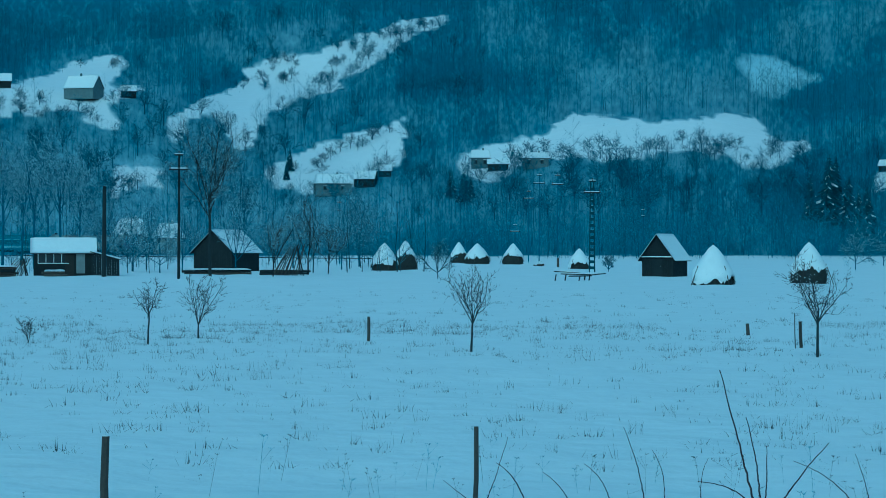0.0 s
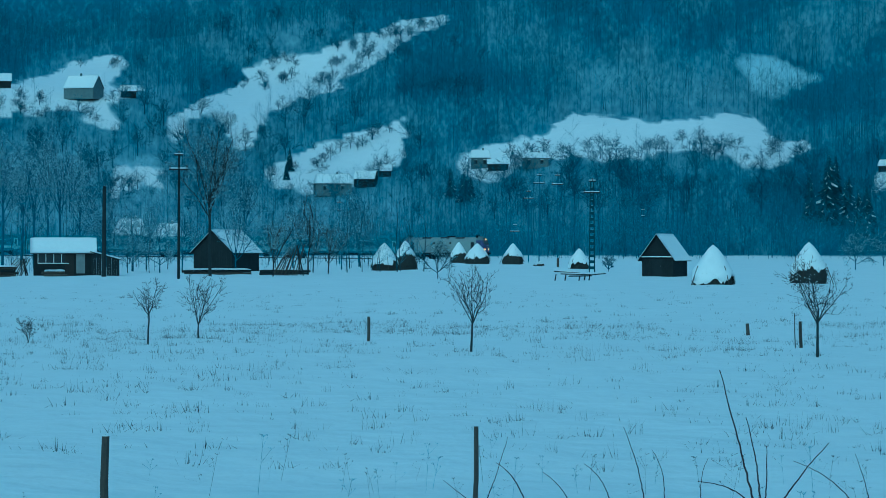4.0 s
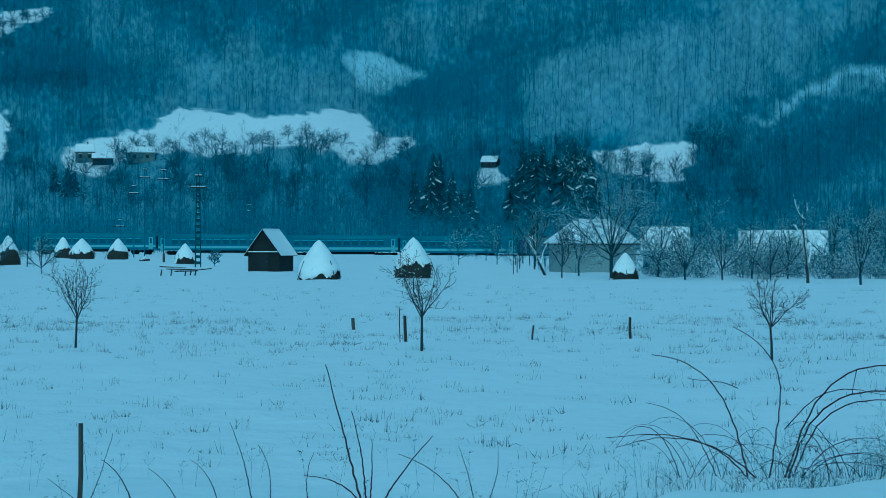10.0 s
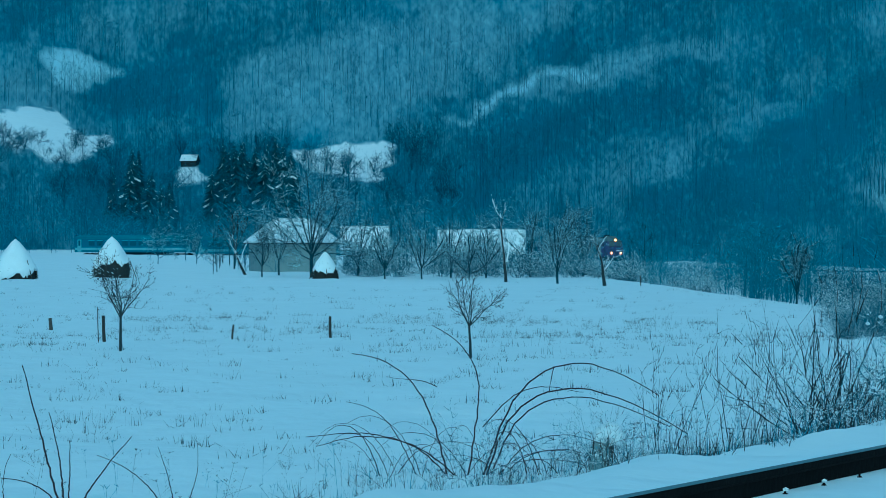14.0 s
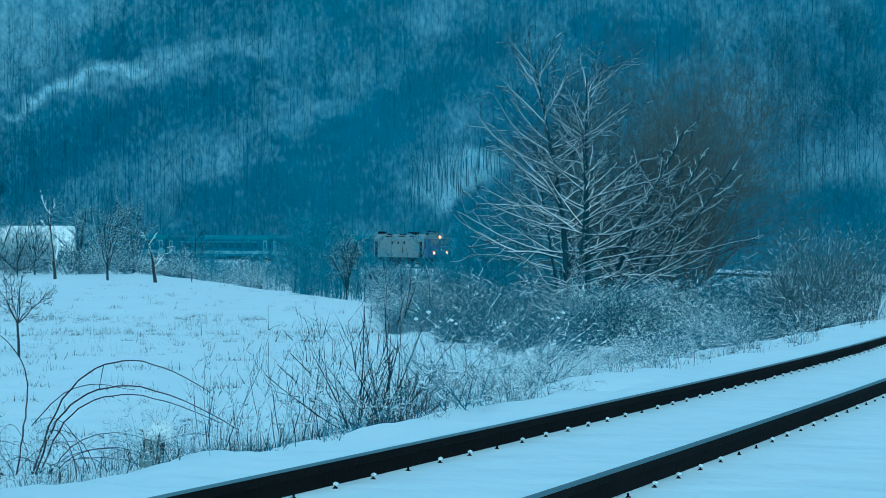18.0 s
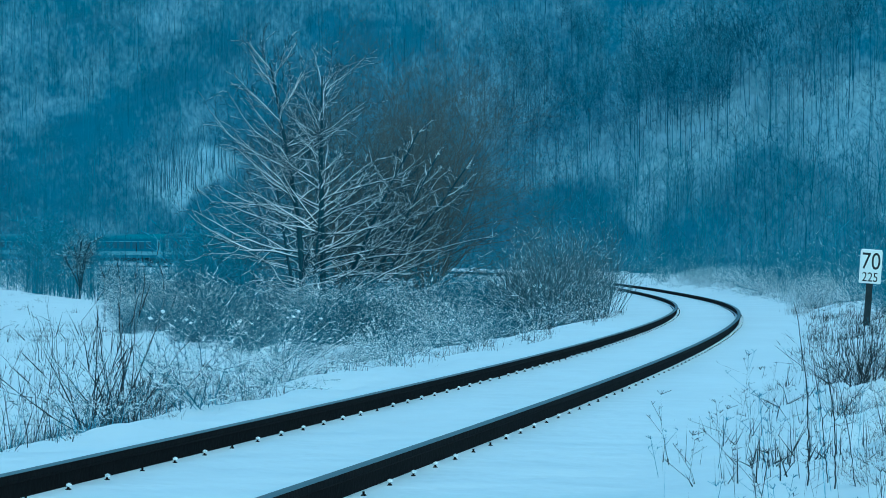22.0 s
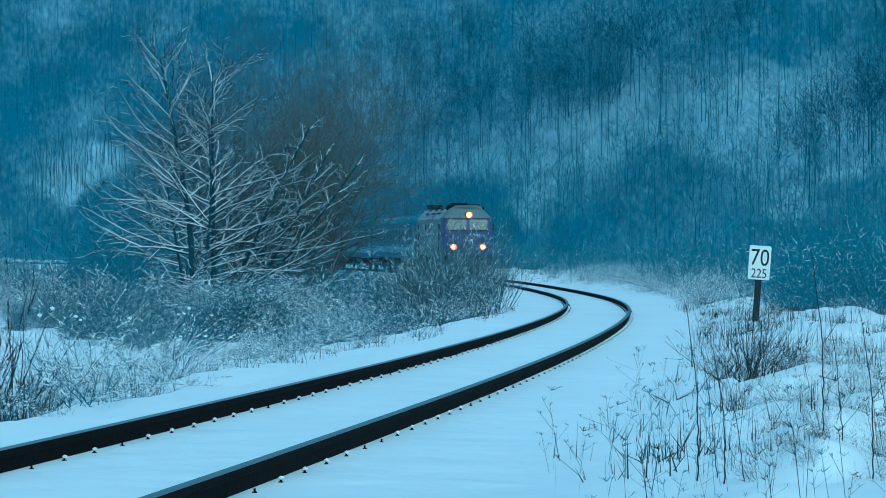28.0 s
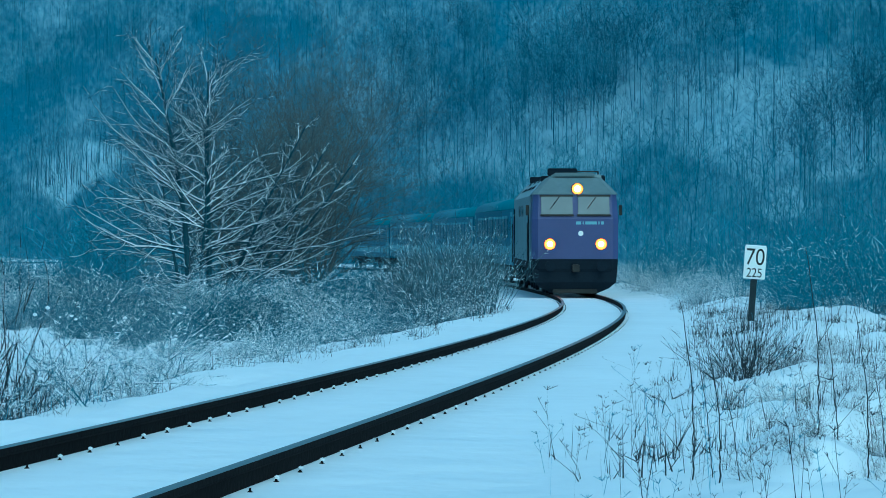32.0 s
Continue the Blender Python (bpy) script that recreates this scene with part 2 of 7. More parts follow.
LEVEL = [1.35, 1.0, 0.69, 0.34, 0.04, -0.22, -0.49, -0.95, -1.38, -1.11, -0.3, 0.51]
TU = np.arange(-40.0, 760.0, 1.0)
curv = np.interp(TU, BEND_AT, BEND) / 1000
curv[TU > 640] = -0.0005
curv[TU < 0] = 0.0003
i0 = int(np.argmin(abs(TU)))
TH = np.concatenate([[0], np.cumsum((curv[1:] + curv[:-1]) / 2)])
TH = TH - TH[i0] + radians(43.04)
mid = (TH[1:] + TH[:-1]) / 2
TX = np.concatenate([[0], np.cumsum(np.sin(mid))])
TY = np.concatenate([[0], np.cumsum(np.cos(mid))])
TX, TY = TX - TX[i0] - 3.6, TY - TY[i0] + 1.4
TZ = np.interp(TU, [-40] + BEND_AT + [760], [1.75] + LEVEL + [1.5])
TZ = np.convolve(np.pad(TZ, 12, mode="edge"), np.ones(25) / 25, mode="valid")


def track(u):
    """Place, height of the rail head and heading away from the camera at u metres along the line."""
    return tuple(float(np.interp(u, TU, a)) for a in (TX, TY, TZ, TH))


def track_near(x, y):
    """For plan points: distance to the line, positive on the camera's side, and u there."""
    x, y = np.ravel(x), np.ravel(y)
    d, u = np.empty(len(x)), np.empty(len(x))
    sx, sy, sh, su = TX[::2], TY[::2], TH[::2], TU[::2]
    for a in range(0, len(x), 20000):
        b = slice(a, a + 20000)
        q = (x[b, None] - sx) ** 2 + (y[b, None] - sy) ** 2
        k = q.argmin(1)
        dx, dy = x[b] - sx[k], y[b] - sy[k]
        d[b] = dx * np.cos(sh[k]) - dy * np.sin(sh[k])
        along = dx * np.sin(sh[k]) + dy * np.cos(sh[k])
        u[b] = su[k] + along
        far = np.sqrt(q[np.arange(len(k)), k])
        d[b] = np.where(far > abs(d[b]) + 3, np.sign(d[b]) * far, d[b])
    return d, u


def smooth(t):
    t = np.clip(t, 0, 1)
    return t * t * (3 - 2 * t)


FOOT_AT = [-180, -60, -15, 0, 10, 18, 25, 30, 35, 40, 45, 60, 100, 180]
FOOT = [420, 480, 535, 515, 472, 425, 362, 305, 240, 190, 165, 150, 200, 420]


def ground(x, y):
    """Height of the snow: field, gully, railway bank and the valley's slopes."""
    x, y = np.asarray(x, float), np.asarray(y, float)
    shape = x.shape
    x, y = x.ravel(), y.ravel()
    r, az = np.hypot(x, y), np.degrees(np.arctan2(x, y))
    z = 0.10 * (vnoise(x / 9, y / 9, 1) - 0.5) + 0.12 * (vnoise(x / 2.3, y / 2.3, 2) - 0.5) + 0.06 * (vnoise(x / 0.9, y / 0.9, 3) - 0.5)
    z *= smooth((r - 3) / 10)
    z += 0.03 * np.sin(r / 2.9 + 2 * vnoise(x / 15, y / 15, 4)) * smooth((r - 55) / 15) * smooth((120 - r) / 30)
    # gully beyond the field's edge
    edge = (x - 37) * 0.974 - (y - 84) * 0.227
    gully = smooth((edge + 2) / 14) * smooth((y - 30) / 60) * smooth((300 - r) / 80 + 1)
    z -= 1.5 * gully * smooth((az - 14) / 6)
    # railway bank
    d, u = track_near(x, y)
    rail = np.interp(u, TU, TZ) - 0.125
    w_left, w_right = smooth((6.4 + d + 1.2 * (vnoise(x / 2.1, y / 2.1, 9) - 0.5)) / 4.6), smooth((30 - d) / 22)
    w = np.where(d < 0, w_left, w_right) * (r < 700)
    side = np.clip(abs(d) - 2.2, 0, None)
    bank = rail - 0.10 * smooth(side / 2) + smooth((d - 2.0) / 1.6) * (0.30 * vnoise(x / 3, y / 3, 8) + 0.26 * vnoise(x / 0.8, y / 0.8, 18) - 0.08)
    bank += smooth((-d - 1.3) / 0.7) * smooth((60 - r) / 10) * (0.13 * (vnoise(x / 0.6, y / 0.6, 19) - 0.5) + 0.08 * (vnoise(x / 0.25, y / 0.25, 20) - 0.5))
    z = z * (1 - w) + bank * w
    # humps of snow among the weeds on the bank by the sign
    z += (0.45 * (vnoise(x / 0.75, y / 0.75, 14) - 0.5) + 0.16 * (vnoise(x / 0.3, y / 0.3, 15) - 0.5)) * smooth((d - 2.9) / 0.8) * smooth((55 - r) / 10) * smooth((az - 34) / 2)
    # slopes
    foot = np.interp(az, FOOT_AT, FOOT)
    q = np.clip(r - foot, 0, None)
    right = smooth((az - 12) / 16) * smooth((140 - az) / 60)
    lean = 0.105 * q + 0.17 * np.clip(q - 150, 0, None)
    steep = 0.22 * q + 0.06 * np.clip(q - 60, 0, None)
    h = lean * (1 - right) + steep * right
    h = 420 * (1 - np.exp(-h / 420))
    ridge = (vnoise(az / 4.1 + r / 900, r / 260, 5) - 0.5) * 0.35 + (vnoise(x / 60, y / 60, 6) - 0.5) * 0.18
    z += h * (1 + ridge) + np.clip(q, 0, 40) / 40 * 1.5 * (vnoise(x / 14, y / 14, 7) - 0.5)
    return z.reshape(shape)


def gz(x, y):
    return float(ground(np.array([x]), np.array([y]))[0])


def inside(poly, a, e):
    """Which of the points (a, e) lie in the outline."""
    res = np.zeros(len(a), bool)
    j = len(poly) - 1
    for i in range(len(poly)):
        xi, yi, xj, yj = *poly[i], *poly[j]
        cross = ((yi > e) != (yj > e)) & (a < (xj - xi) * (e - yi) / (yj - yi + 1e-12) + xi)
        res ^= cross
        j = i
    return res


def ragged(a, e):
    """The same bearings and elevations, shifted unevenly, for natural edges."""
    a, e = np.asarray(a), np.asarray(e)
    return (a + 0.30 * (vnoise(a * 2.5 + 9, e * 5, 21) - 0.5) + 0.16 * (vnoise(a * 8, e * 16, 22) - 0.5),
            e + 0.16 * (vnoise(a * 2.5 + 3, e * 5, 23) - 0.5) + 0.10 * (vnoise(a * 8, e * 16, 24) - 0.5))


# meadows on the slopes: bearing and elevation seen from the camera's stand, in degrees
LONG_MEADOW = [(-6.26, 2.97), (-5.65, 3.19), (-4.76, 3.55), (-4.41, 4.03), (-3.88, 4.21), (-3.0, 4.47), (-2.3, 4.6), (-1.59, 4.82), (-1.06, 5.04), (-0.54, 5.19), (0.21, 5.31), (0.26, 5.19), (-0.36, 4.91), (-0.8, 4.65), (-1.15, 4.38), (-1.59, 4.08), (-2.12, 3.9), (-2.47, 3.55), (-3.0, 3.34), (-3.53, 3.33), (-3.97, 3.02), (-4.32, 2.36), (-4.63, 2.18), (-4.85, 2.67), (-5.29, 2.97), (-5.73, 2.8), (-5.89, 2.27), (-6.17, 2.31), (-6.28, 2.67)]
ORCHARD_MEADOW = [(-4.02, 1.74), (-3.53, 1.96), (-3.0, 2.22), (-2.3, 2.49), (-1.59, 2.71), (-0.84, 2.99), (-0.82, 2.53), (-0.91, 1.83), (-1.42, 1.74), (-1.81, 1.48), (-2.47, 1.19), (-3.0, 1.19), (-3.35, 1.26), (-3.75, 1.34)]
LOW_MEADOW = [(0.37, 1.92), (0.5, 2.14), (0.85, 2.31), (1.56, 2.4), (2.17, 2.49), (2.7, 2.89), (2.83, 3.04), (3.5, 3.01), (4.2, 2.9), (4.73, 2.82), (5.52, 2.9), (6.49, 2.97), (7.11, 2.9), (7.21, 2.44), (8.3, 2.43), (8.03, 1.92), (7.15, 1.78), (6.76, 1.92), (5.96, 2.16), (5.08, 2.22), (4.2, 1.96), (3.32, 1.96), (2.44, 2.0), (1.56, 1.78), (1.47, 1.46), (0.59, 1.52)]
HOUSE_MEADOW = [(-10.05, 3.55), (-9.52, 3.59), (-8.82, 3.9), (-8.29, 4.12), (-7.72, 4.25), (-7.14, 4.25), (-7.01, 4.03), (-7.54, 3.63), (-7.23, 3.61), (-6.75, 3.59), (-6.97, 3.4), (-7.41, 3.28), (-7.67, 3.15), (-7.19, 2.8), (-7.41, 2.52), (-8.29, 3.06), (-8.91, 2.97), (-9.52, 2.96), (-10.05, 2.75)]
LANE_PATCH = [(-7.34, 1.7), (-7.01, 1.78), (-6.17, 1.7), (-6.48, 1.41), (-7.01, 1.37), (-7.39, 0.99), (-7.51, 1.3)]
FARM_MEADOW = [(12.14, 2.02), (13.08, 2.14), (14.61, 2.25), (14.56, 1.72), (14.23, 1.28), (13.51, 1.47), (12.42, 1.65)]
BARN_PATCH = [(9.69, 1.67), (10.33, 1.67), (10.42, 1.32), (9.65, 1.25)]
MEADOWS = [LONG_MEADOW, ORCHARD_MEADOW, LOW_MEADOW, HOUSE_MEADOW, LANE_PATCH, FARM_MEADOW, BARN_PATCH]
# stands where the snowy floor shows between the trunks: share of hazy dark floor, then bearing and elevation
OPEN_WEST = [
    (0.34, [(-10.0, 2.0), (-8.2, 2.2), (-6.0, 1.9), (-5.6, 0.5), (-7.5, 0.2), (-10.0, 0.3)]),
    (0.46, [(-5.4, 1.3), (-3.4, 1.2), (-0.6, 1.2), (-0.2, 0.3), (-5.4, 0.2)]),
    (0.72, [(-9.96, 3.68), (-8.08, 4.19), (-6.18, 3.68), (-5.8, 2.65), (-6.18, 0.47), (-9.96, 0.47)]),
    (0.74, [(-6.18, 2.91), (-4.4, 3.17), (-2.87, 2.65), (-3.38, 1.37), (-4.91, 0.6), (-6.18, 0.6)]),
    (0.68, [(-3.64, 1.63), (-1.08, 1.89), (0.21, 1.37), (-0.05, 0.22), (-3.38, 0.22)]),
    (0.72, [(-0.05, 2.14), (2.26, 3.04), (7.1, 3.17), (8.48, 2.4), (7.1, 1.37), (2.77, 1.24), (0.08, 1.24)]),
    (0.74, [(-4.53, 4.06), (-1.85, 4.82), (-0.31, 5.08), (-1.08, 3.42), (-2.87, 2.65), (-4.28, 2.65)]),
    (0.62, [(-6.18, 4.34), (-4.91, 4.75), (-3.89, 5.1), (-2.36, 5.49), (-1.97, 5.27), (-2.87, 4.8), (-4.02, 4.47), (-4.91, 3.96), (-5.93, 4.16)]),
    (0.72, [(0.21, 5.21), (1.23, 5.46), (2.26, 5.08), (2.26, 4.51), (1.1, 4.31), (0.21, 4.57)]),
    (0.66, [(2.77, 4.06), (4.05, 4.38), (5.96, 4.44), (6.97, 4.19), (6.97, 3.04), (5.32, 3.04), (2.9, 3.04)]),
    (0.70, [(6.97, 4.82), (7.85, 5.59), (9.96, 5.59), (9.96, 4.7), (8.86, 4.19), (7.85, 4.25)]),
    (0.02, [(7.07, 4.19), (7.37, 4.34), (7.85, 4.16), (8.73, 4.03), (8.54, 3.8), (7.66, 3.47), (7.12, 3.55)]),
    (0.72, [(0.08, 1.6), (1.87, 1.53), (3.92, 1.69), (3.92, 0.67), (2.26, 0.47), (0.21, 0.47)]),
    (0.62, [(-3.13, 1.37), (-1.08, 1.53), (-0.69, 1.18), (-1.33, 0.6), (-2.87, 0.86)]),
    (0.72, [(-7.57, 3.68), (-6.69, 4.16), (-5.8, 3.93), (-6.18, 3.29), (-7.32, 3.17)]),
    (0.74, [(4.26, 3.82), (6.82, 4.2), (7.08, 3.05), (4.52, 2.86), (2.99, 3.05)]),
    (0.60, [(10.72, 3.71), (13.23, 4.6), (16.02, 5.15), (18.83, 5.43), (17.8, 4.54), (16.4, 3.32), (15.12, 2.88), (12.6, 2.24), (10.72, 2.24)]),
]
OPEN_EAST = [
    (-0.25, [(15.66, 2.68), (16.37, 3.1), (17.03, 3.43), (18.02, 3.81), (19.01, 4.05), (18.62, 3.7), (17.8, 3.45), (17.03, 3.23), (16.37, 2.9), (15.71, 2.61)]),
    (0.58, [(12.71, 4.52), (14.24, 4.9), (16.02, 4.96), (15.64, 3.05), (12.97, 2.28), (11.69, 2.54), (10.41, 3.05), (11.05, 3.69)]),
    (0.45, [(15.7, 2.69), (16.53, 3.11), (17.55, 3.62), (18.96, 4.05), (20.62, 4.41), (22.16, 4.82), (22.55, 4.66), (21.65, 4.15), (19.85, 3.52), (18.57, 3.26), (17.29, 3.13), (16.27, 2.69)]),
    (0.54, [(20.11, 2.05), (21.26, 2.69), (22.67, 3.32), (24.21, 3.77), (24.08, 3.32), (22.93, 2.81), (21.65, 2.17), (20.88, 1.15), (20.11, 1.34)]),
    (0.60, [(18.83, 1.34), (20.37, 1.79), (20.11, 1.02), (19.08, 0.96)]),
    (0.16, [(25.0, 0.93), (25.1, 1.44), (25.99, 1.75), (27.04, 2.08), (27.21, 1.62), (26.57, 1.02), (25.74, 0.51)]),
    (0.56, [(24.59, 5.43), (26.5, 5.43), (25.99, 4.64), (24.98, 5.05)]),
    (0.56, [(26.09, 3.05), (26.53, 3.24), (26.6, 2.16), (26.22, 2.22)]),
    (0.43, [(32.61, 1.52), (34.4, 2.29), (36.07, 2.93), (38.86, 3.82), (39.74, 3.31), (39.49, 2.16), (37.59, 1.52), (36.96, 0.43), (36.19, 0.49), (35.43, 1.65), (33.38, 1.13)]),
    (0.28, [(35.56, 2.8), (37.21, 2.93), (38.99, 3.18), (39.11, 2.54), (37.59, 2.0), (36.32, 2.29)]),
    (0.25, [(36.26, 0.94), (36.89, 0.94), (36.83, 0.39), (36.26, 0.39)]),
    (0.57, [(32.35, 4.07), (34.15, 4.2), (34.4, 2.54), (33.12, 2.16), (32.35, 2.67)]),
    (0.45, [(39.41, 3.72), (41.57, 3.98), (42.2, 3.34), (43.45, 3.72), (44.3, 4.1), (44.3, 1.68), (43.08, 1.29), (42.2, 1.03), (42.01, 0.27), (40.93, 1.42), (39.66, 2.06)]),
    (0.13, [(42.01, 0.24), (42.1, 0.97), (43.08, 1.32), (44.3, 1.91), (44.3, 1.55), (43.2, 1.03), (42.7, 0.5), (42.35, 0.24)]),
]


def hazy_floor(az, el, rng):
    """Share of haze-blue leaves and brush on the floor of the woods, softened at the edges of the open stands."""
    share = 0.80 + 0.36 * vnoise(az * 0.7 + el * 0.5, el * 1.3 - az * 0.25, 51) - 0.03 * smooth((az - 24) / 8)
    a = az + 0.9 * (vnoise(az * 1.1, el * 2.2, 52) - 0.5) + 0.3 * (vnoise(az * 4, el * 6, 54) - 0.5)
    e = el + 0.5 * (vnoise(az * 1.1 + 7, el * 2.2, 53) - 0.5) + 0.2 * (vnoise(az * 4, el * 6, 55) - 0.5)
    for least, poly in OPEN_WEST + OPEN_EAST:
        hit = np.zeros(len(az))
        wide, deep = (0.07, 0.95) if least < 0.1 else (0.14, 0.9) if least < 0.4 else (0.40, 0.9)
        for da, de in zip(rng.normal(size=14) * wide, rng.normal(size=14) * wide * 0.6):
            hit += inside(poly, a + da, e + de) / 14
        share = np.minimum(share, share * (1 - hit) + hit * (1 - (1 - least) * deep))
    return share


def build_ground():
    fine = np.concatenate([np.arange(-13, 50, 0.12), np.arange(50, 347, 3.0)])
    radii = np.concatenate([[0.004, 1.2, 2.5, 4, 6, 8], 9 * 1.017 ** np.arange(0, 195), 245 * 1.0085 ** np.arange(0, 178), [1150, 1350, 1600, 2000, 2600, 3400]])
    a, r = np.meshgrid(np.radians(fine), radii)
    x, y = r * np.sin(a), r * np.cos(a)
    x, y = x + 0.9 * smooth((4 - r) / 4), y - 0.9 * smooth((4 - r) / 4)
    z = ground(x, y)
    nr, na = x.shape
    v = np.stack([x.ravel(), y.ravel(), z.ravel()], 1)
    i, j = np.meshgrid(np.arange(nr - 1), np.arange(na), indexing="ij")
    j2 = (j + 1) % na
    f = np.stack([i * na + j, (i + 1) * na + j, (i + 1) * na + j2, i * na + j2], -1).reshape(-1, 4)[:, ::-1]
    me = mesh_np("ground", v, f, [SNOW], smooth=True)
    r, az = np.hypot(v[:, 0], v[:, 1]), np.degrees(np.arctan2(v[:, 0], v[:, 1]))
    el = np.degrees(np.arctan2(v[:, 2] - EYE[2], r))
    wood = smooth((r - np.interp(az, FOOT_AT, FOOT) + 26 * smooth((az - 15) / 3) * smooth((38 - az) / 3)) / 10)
    rng = np.random.default_rng(2)
    az2, el2 = ragged(az, el)
    open_ = np.zeros(len(v))
    for da, de in zip(rng.normal(size=16) * 0.09, rng.normal(size=16) * 0.05):
        hit = np.zeros(len(v), bool)
        for poly in MEADOWS:
            hit |= inside(poly, az2 + da, el2 + de)
        open_ += hit / 16
    wood *= 1 - open_
    # floor of the thicket beside the line, darkened for leaves and for shade under shrubs
    d, _ = track_near(v[:, 0], v[:, 1])
    near = np.interp(az, [24.0, 26.5, 28.5, 30, 32, 34.5], [70, 56, 51, 49, 52, 60])
    wood = np.maximum(wood, 0.95 * smooth((r - near) / 6) * smooth((-d - 5.0) / 2) * smooth((az - 25) / 1.5) * smooth((35 - az) / 1.0) * (r < 260))
    hazy_litter = hazy_floor(az, el, rng)
    # streaks fitted to the camera's view: bearing and rise over distance
    view_uv = np.stack([az * 11, 330 * v[:, 2] / np.maximum(r, 20), np.zeros(len(v))], 1)
    me.attributes.new("view_uv", "FLOAT_VECTOR", "POINT").data.foreach_set("vector", view_uv.astype(np.float32).ravel())
    me.attributes.new("hazy_litter", "FLOAT", "POINT").data.foreach_set("value", hazy_litter.astype(np.float32))
    me.attributes.new("wood", "FLOAT", "POINT").data.foreach_set("value", wood.astype(np.float32))
    ob = new("ground", me)
    tagged(ob, "snow covered field, railway bank and valley slopes", "ground", kind="structure")


build_ground()


# ---- trees as line pieces ----
def blades(p0, p1, w, rng, tip=0.25):
    """Flat tapered pieces from p0 to p1, w wide at the foot."""
    p0, p1, w = np.asarray(p0, float), np.asarray(p1, float), np.asarray(w, float)
    d = p1 - p0
    side = np.cross(d, rng.normal(size=d.shape))
    side /= np.linalg.norm(side, axis=1, keepdims=True) + 1e-9
    n = len(p0)
    v = np.stack([p0 - side * w[:, None] / 2, p0 + side * w[:, None] / 2, p1 + side * w[:, None] * tip / 2, p1 - side * w[:, None] * tip / 2], 1).reshape(-1, 3)
    f = np.arange(n * 4).reshape(-1, 4)
    return v, f


def tubes(p0, p1, r0, r1, sides=4):
    """Round tapered pieces."""
    p0, p1, r0, r1 = (np.asarray(a, float) for a in (p0, p1, r0, r1))
    d = p1 - p0
    d = d / (np.linalg.norm(d, axis=1, keepdims=True) + 1e-9)
    ref = np.where(abs(d[:, 2:3]) > 0.9, [[1.0, 0, 0]], [[0, 0, 1.0]])
    a = np.cross(d, ref)
    a /= np.linalg.norm(a, axis=1, keepdims=True) + 1e-9
    b = np.cross(d, a)
    ang = np.arange(sides) * 2 * np.pi / sides
    ring = a[:, None] * np.cos(ang)[None, :, None] + b[:, None] * np.sin(ang)[None, :, None]
    v = np.concatenate([p0[:, None] + ring * r0[:, None, None], p1[:, None] + ring * r1[:, None, None]], 1)
    n = len(p0)
    k = np.arange(sides)
    q = np.stack([k, (k + 1) % sides, sides + (k + 1) % sides, sides + k], 1)
    f = (np.arange(n)[:, None, None] * 2 * sides + q[None]).reshape(-1, 4)
    return v.reshape(-1, 3), f


def join(*meshes):
    vs, fs, n = [], [], 0
    for v, f in meshes:
        vs.append(v)
        fs.append(f + n)
        n += len(v)
    return np.concatenate(vs), np.concatenate(fs)


def tri(mesh):
    """Quads cut into triangles."""
    v, f = mesh
    return v, np.concatenate([f[:, [0, 1, 2]], f[:, [0, 2, 3]]])


def thorns(p0, p1, w, rng):
    """Thin triangles from p0 to a point at p1."""
    v, f = blades(p0, p1, w, rng, 0.0)
    return v.reshape(-1, 4, 3)[:, :3].reshape(-1, 3), np.arange(len(p0) * 3).reshape(-1, 3)


def far_tree(rng, h=14.0, crown=0.8, twigs=100, limbs=18, spread=0.34, thick=0.0075, frosty=0.14, up=0.75, twig=0.0036, pale=0, wander=1.0, limb=0.0055):
    """A bare forest tree: trunk, limbs, twigs. Returns vertices, triangles and which are frosted."""
    lean = rng.normal(size=2) * 0.03 * h * wander
    top = np.array([lean[0], lean[1], h])
    knots = [np.zeros(3), top * 0.35 + np.append(rng.normal(size=2) * 0.02 * h * wander, 0), top * 0.7 + np.append(rng.normal(size=2) * 0.025 * h * wander, 0), top]
    rad = np.array([thick, thick * 0.8, thick * 0.45, thick * 0.12]) * h
    tv = tri(tubes(knots[:-1], knots[1:], rad[:-1], rad[1:], 3))

    def stem(t):
        return np.array([np.interp(t, [0, 0.35, 0.7, 1], [k[i] for k in knots]) for i in range(3)]).T
    t = 1 - crown * rng.random(limbs) ** 0.8
    ang = rng.random(limbs) * 6.283
    ln = h * spread * (1.15 - t) * (0.6 + 0.6 * rng.random(limbs)) + 0.07 * h
    rise = up * (0.6 + 0.9 * rng.random(limbs))
    l0 = stem(t)
    l1 = l0 + np.stack([np.cos(ang), np.sin(ang), rise], 1) * ln[:, None] / np.sqrt(1 + rise ** 2)[:, None]
    lv = thorns(l0, l1, np.full(limbs, limb * h), rng)
    k = rng.integers(0, limbs, twigs)
    s = 0.2 + 0.8 * rng.random(twigs)
    w0 = l0[k] + (l1 - l0)[k] * s[:, None]
    dirs = (l1 - l0)[k] / np.linalg.norm((l1 - l0)[k], axis=1, keepdims=True) + rng.normal(size=(twigs, 3)) * 0.6 + [0, 0, 0.2]
    w1 = w0 + dirs / np.linalg.norm(dirs, axis=1, keepdims=True) * (0.06 + 0.09 * rng.random(twigs))[:, None] * h
    wv = thorns(w0, w1, np.full(twigs, twig * h), rng)
    v, f = join(tv, lv, wv)
    frost = np.zeros(len(f), int)
    nl = len(tv[1])
    frost[nl:] = rng.random(len(f) - nl) < frosty
    frost[:nl] = pale
    return v, f, frost


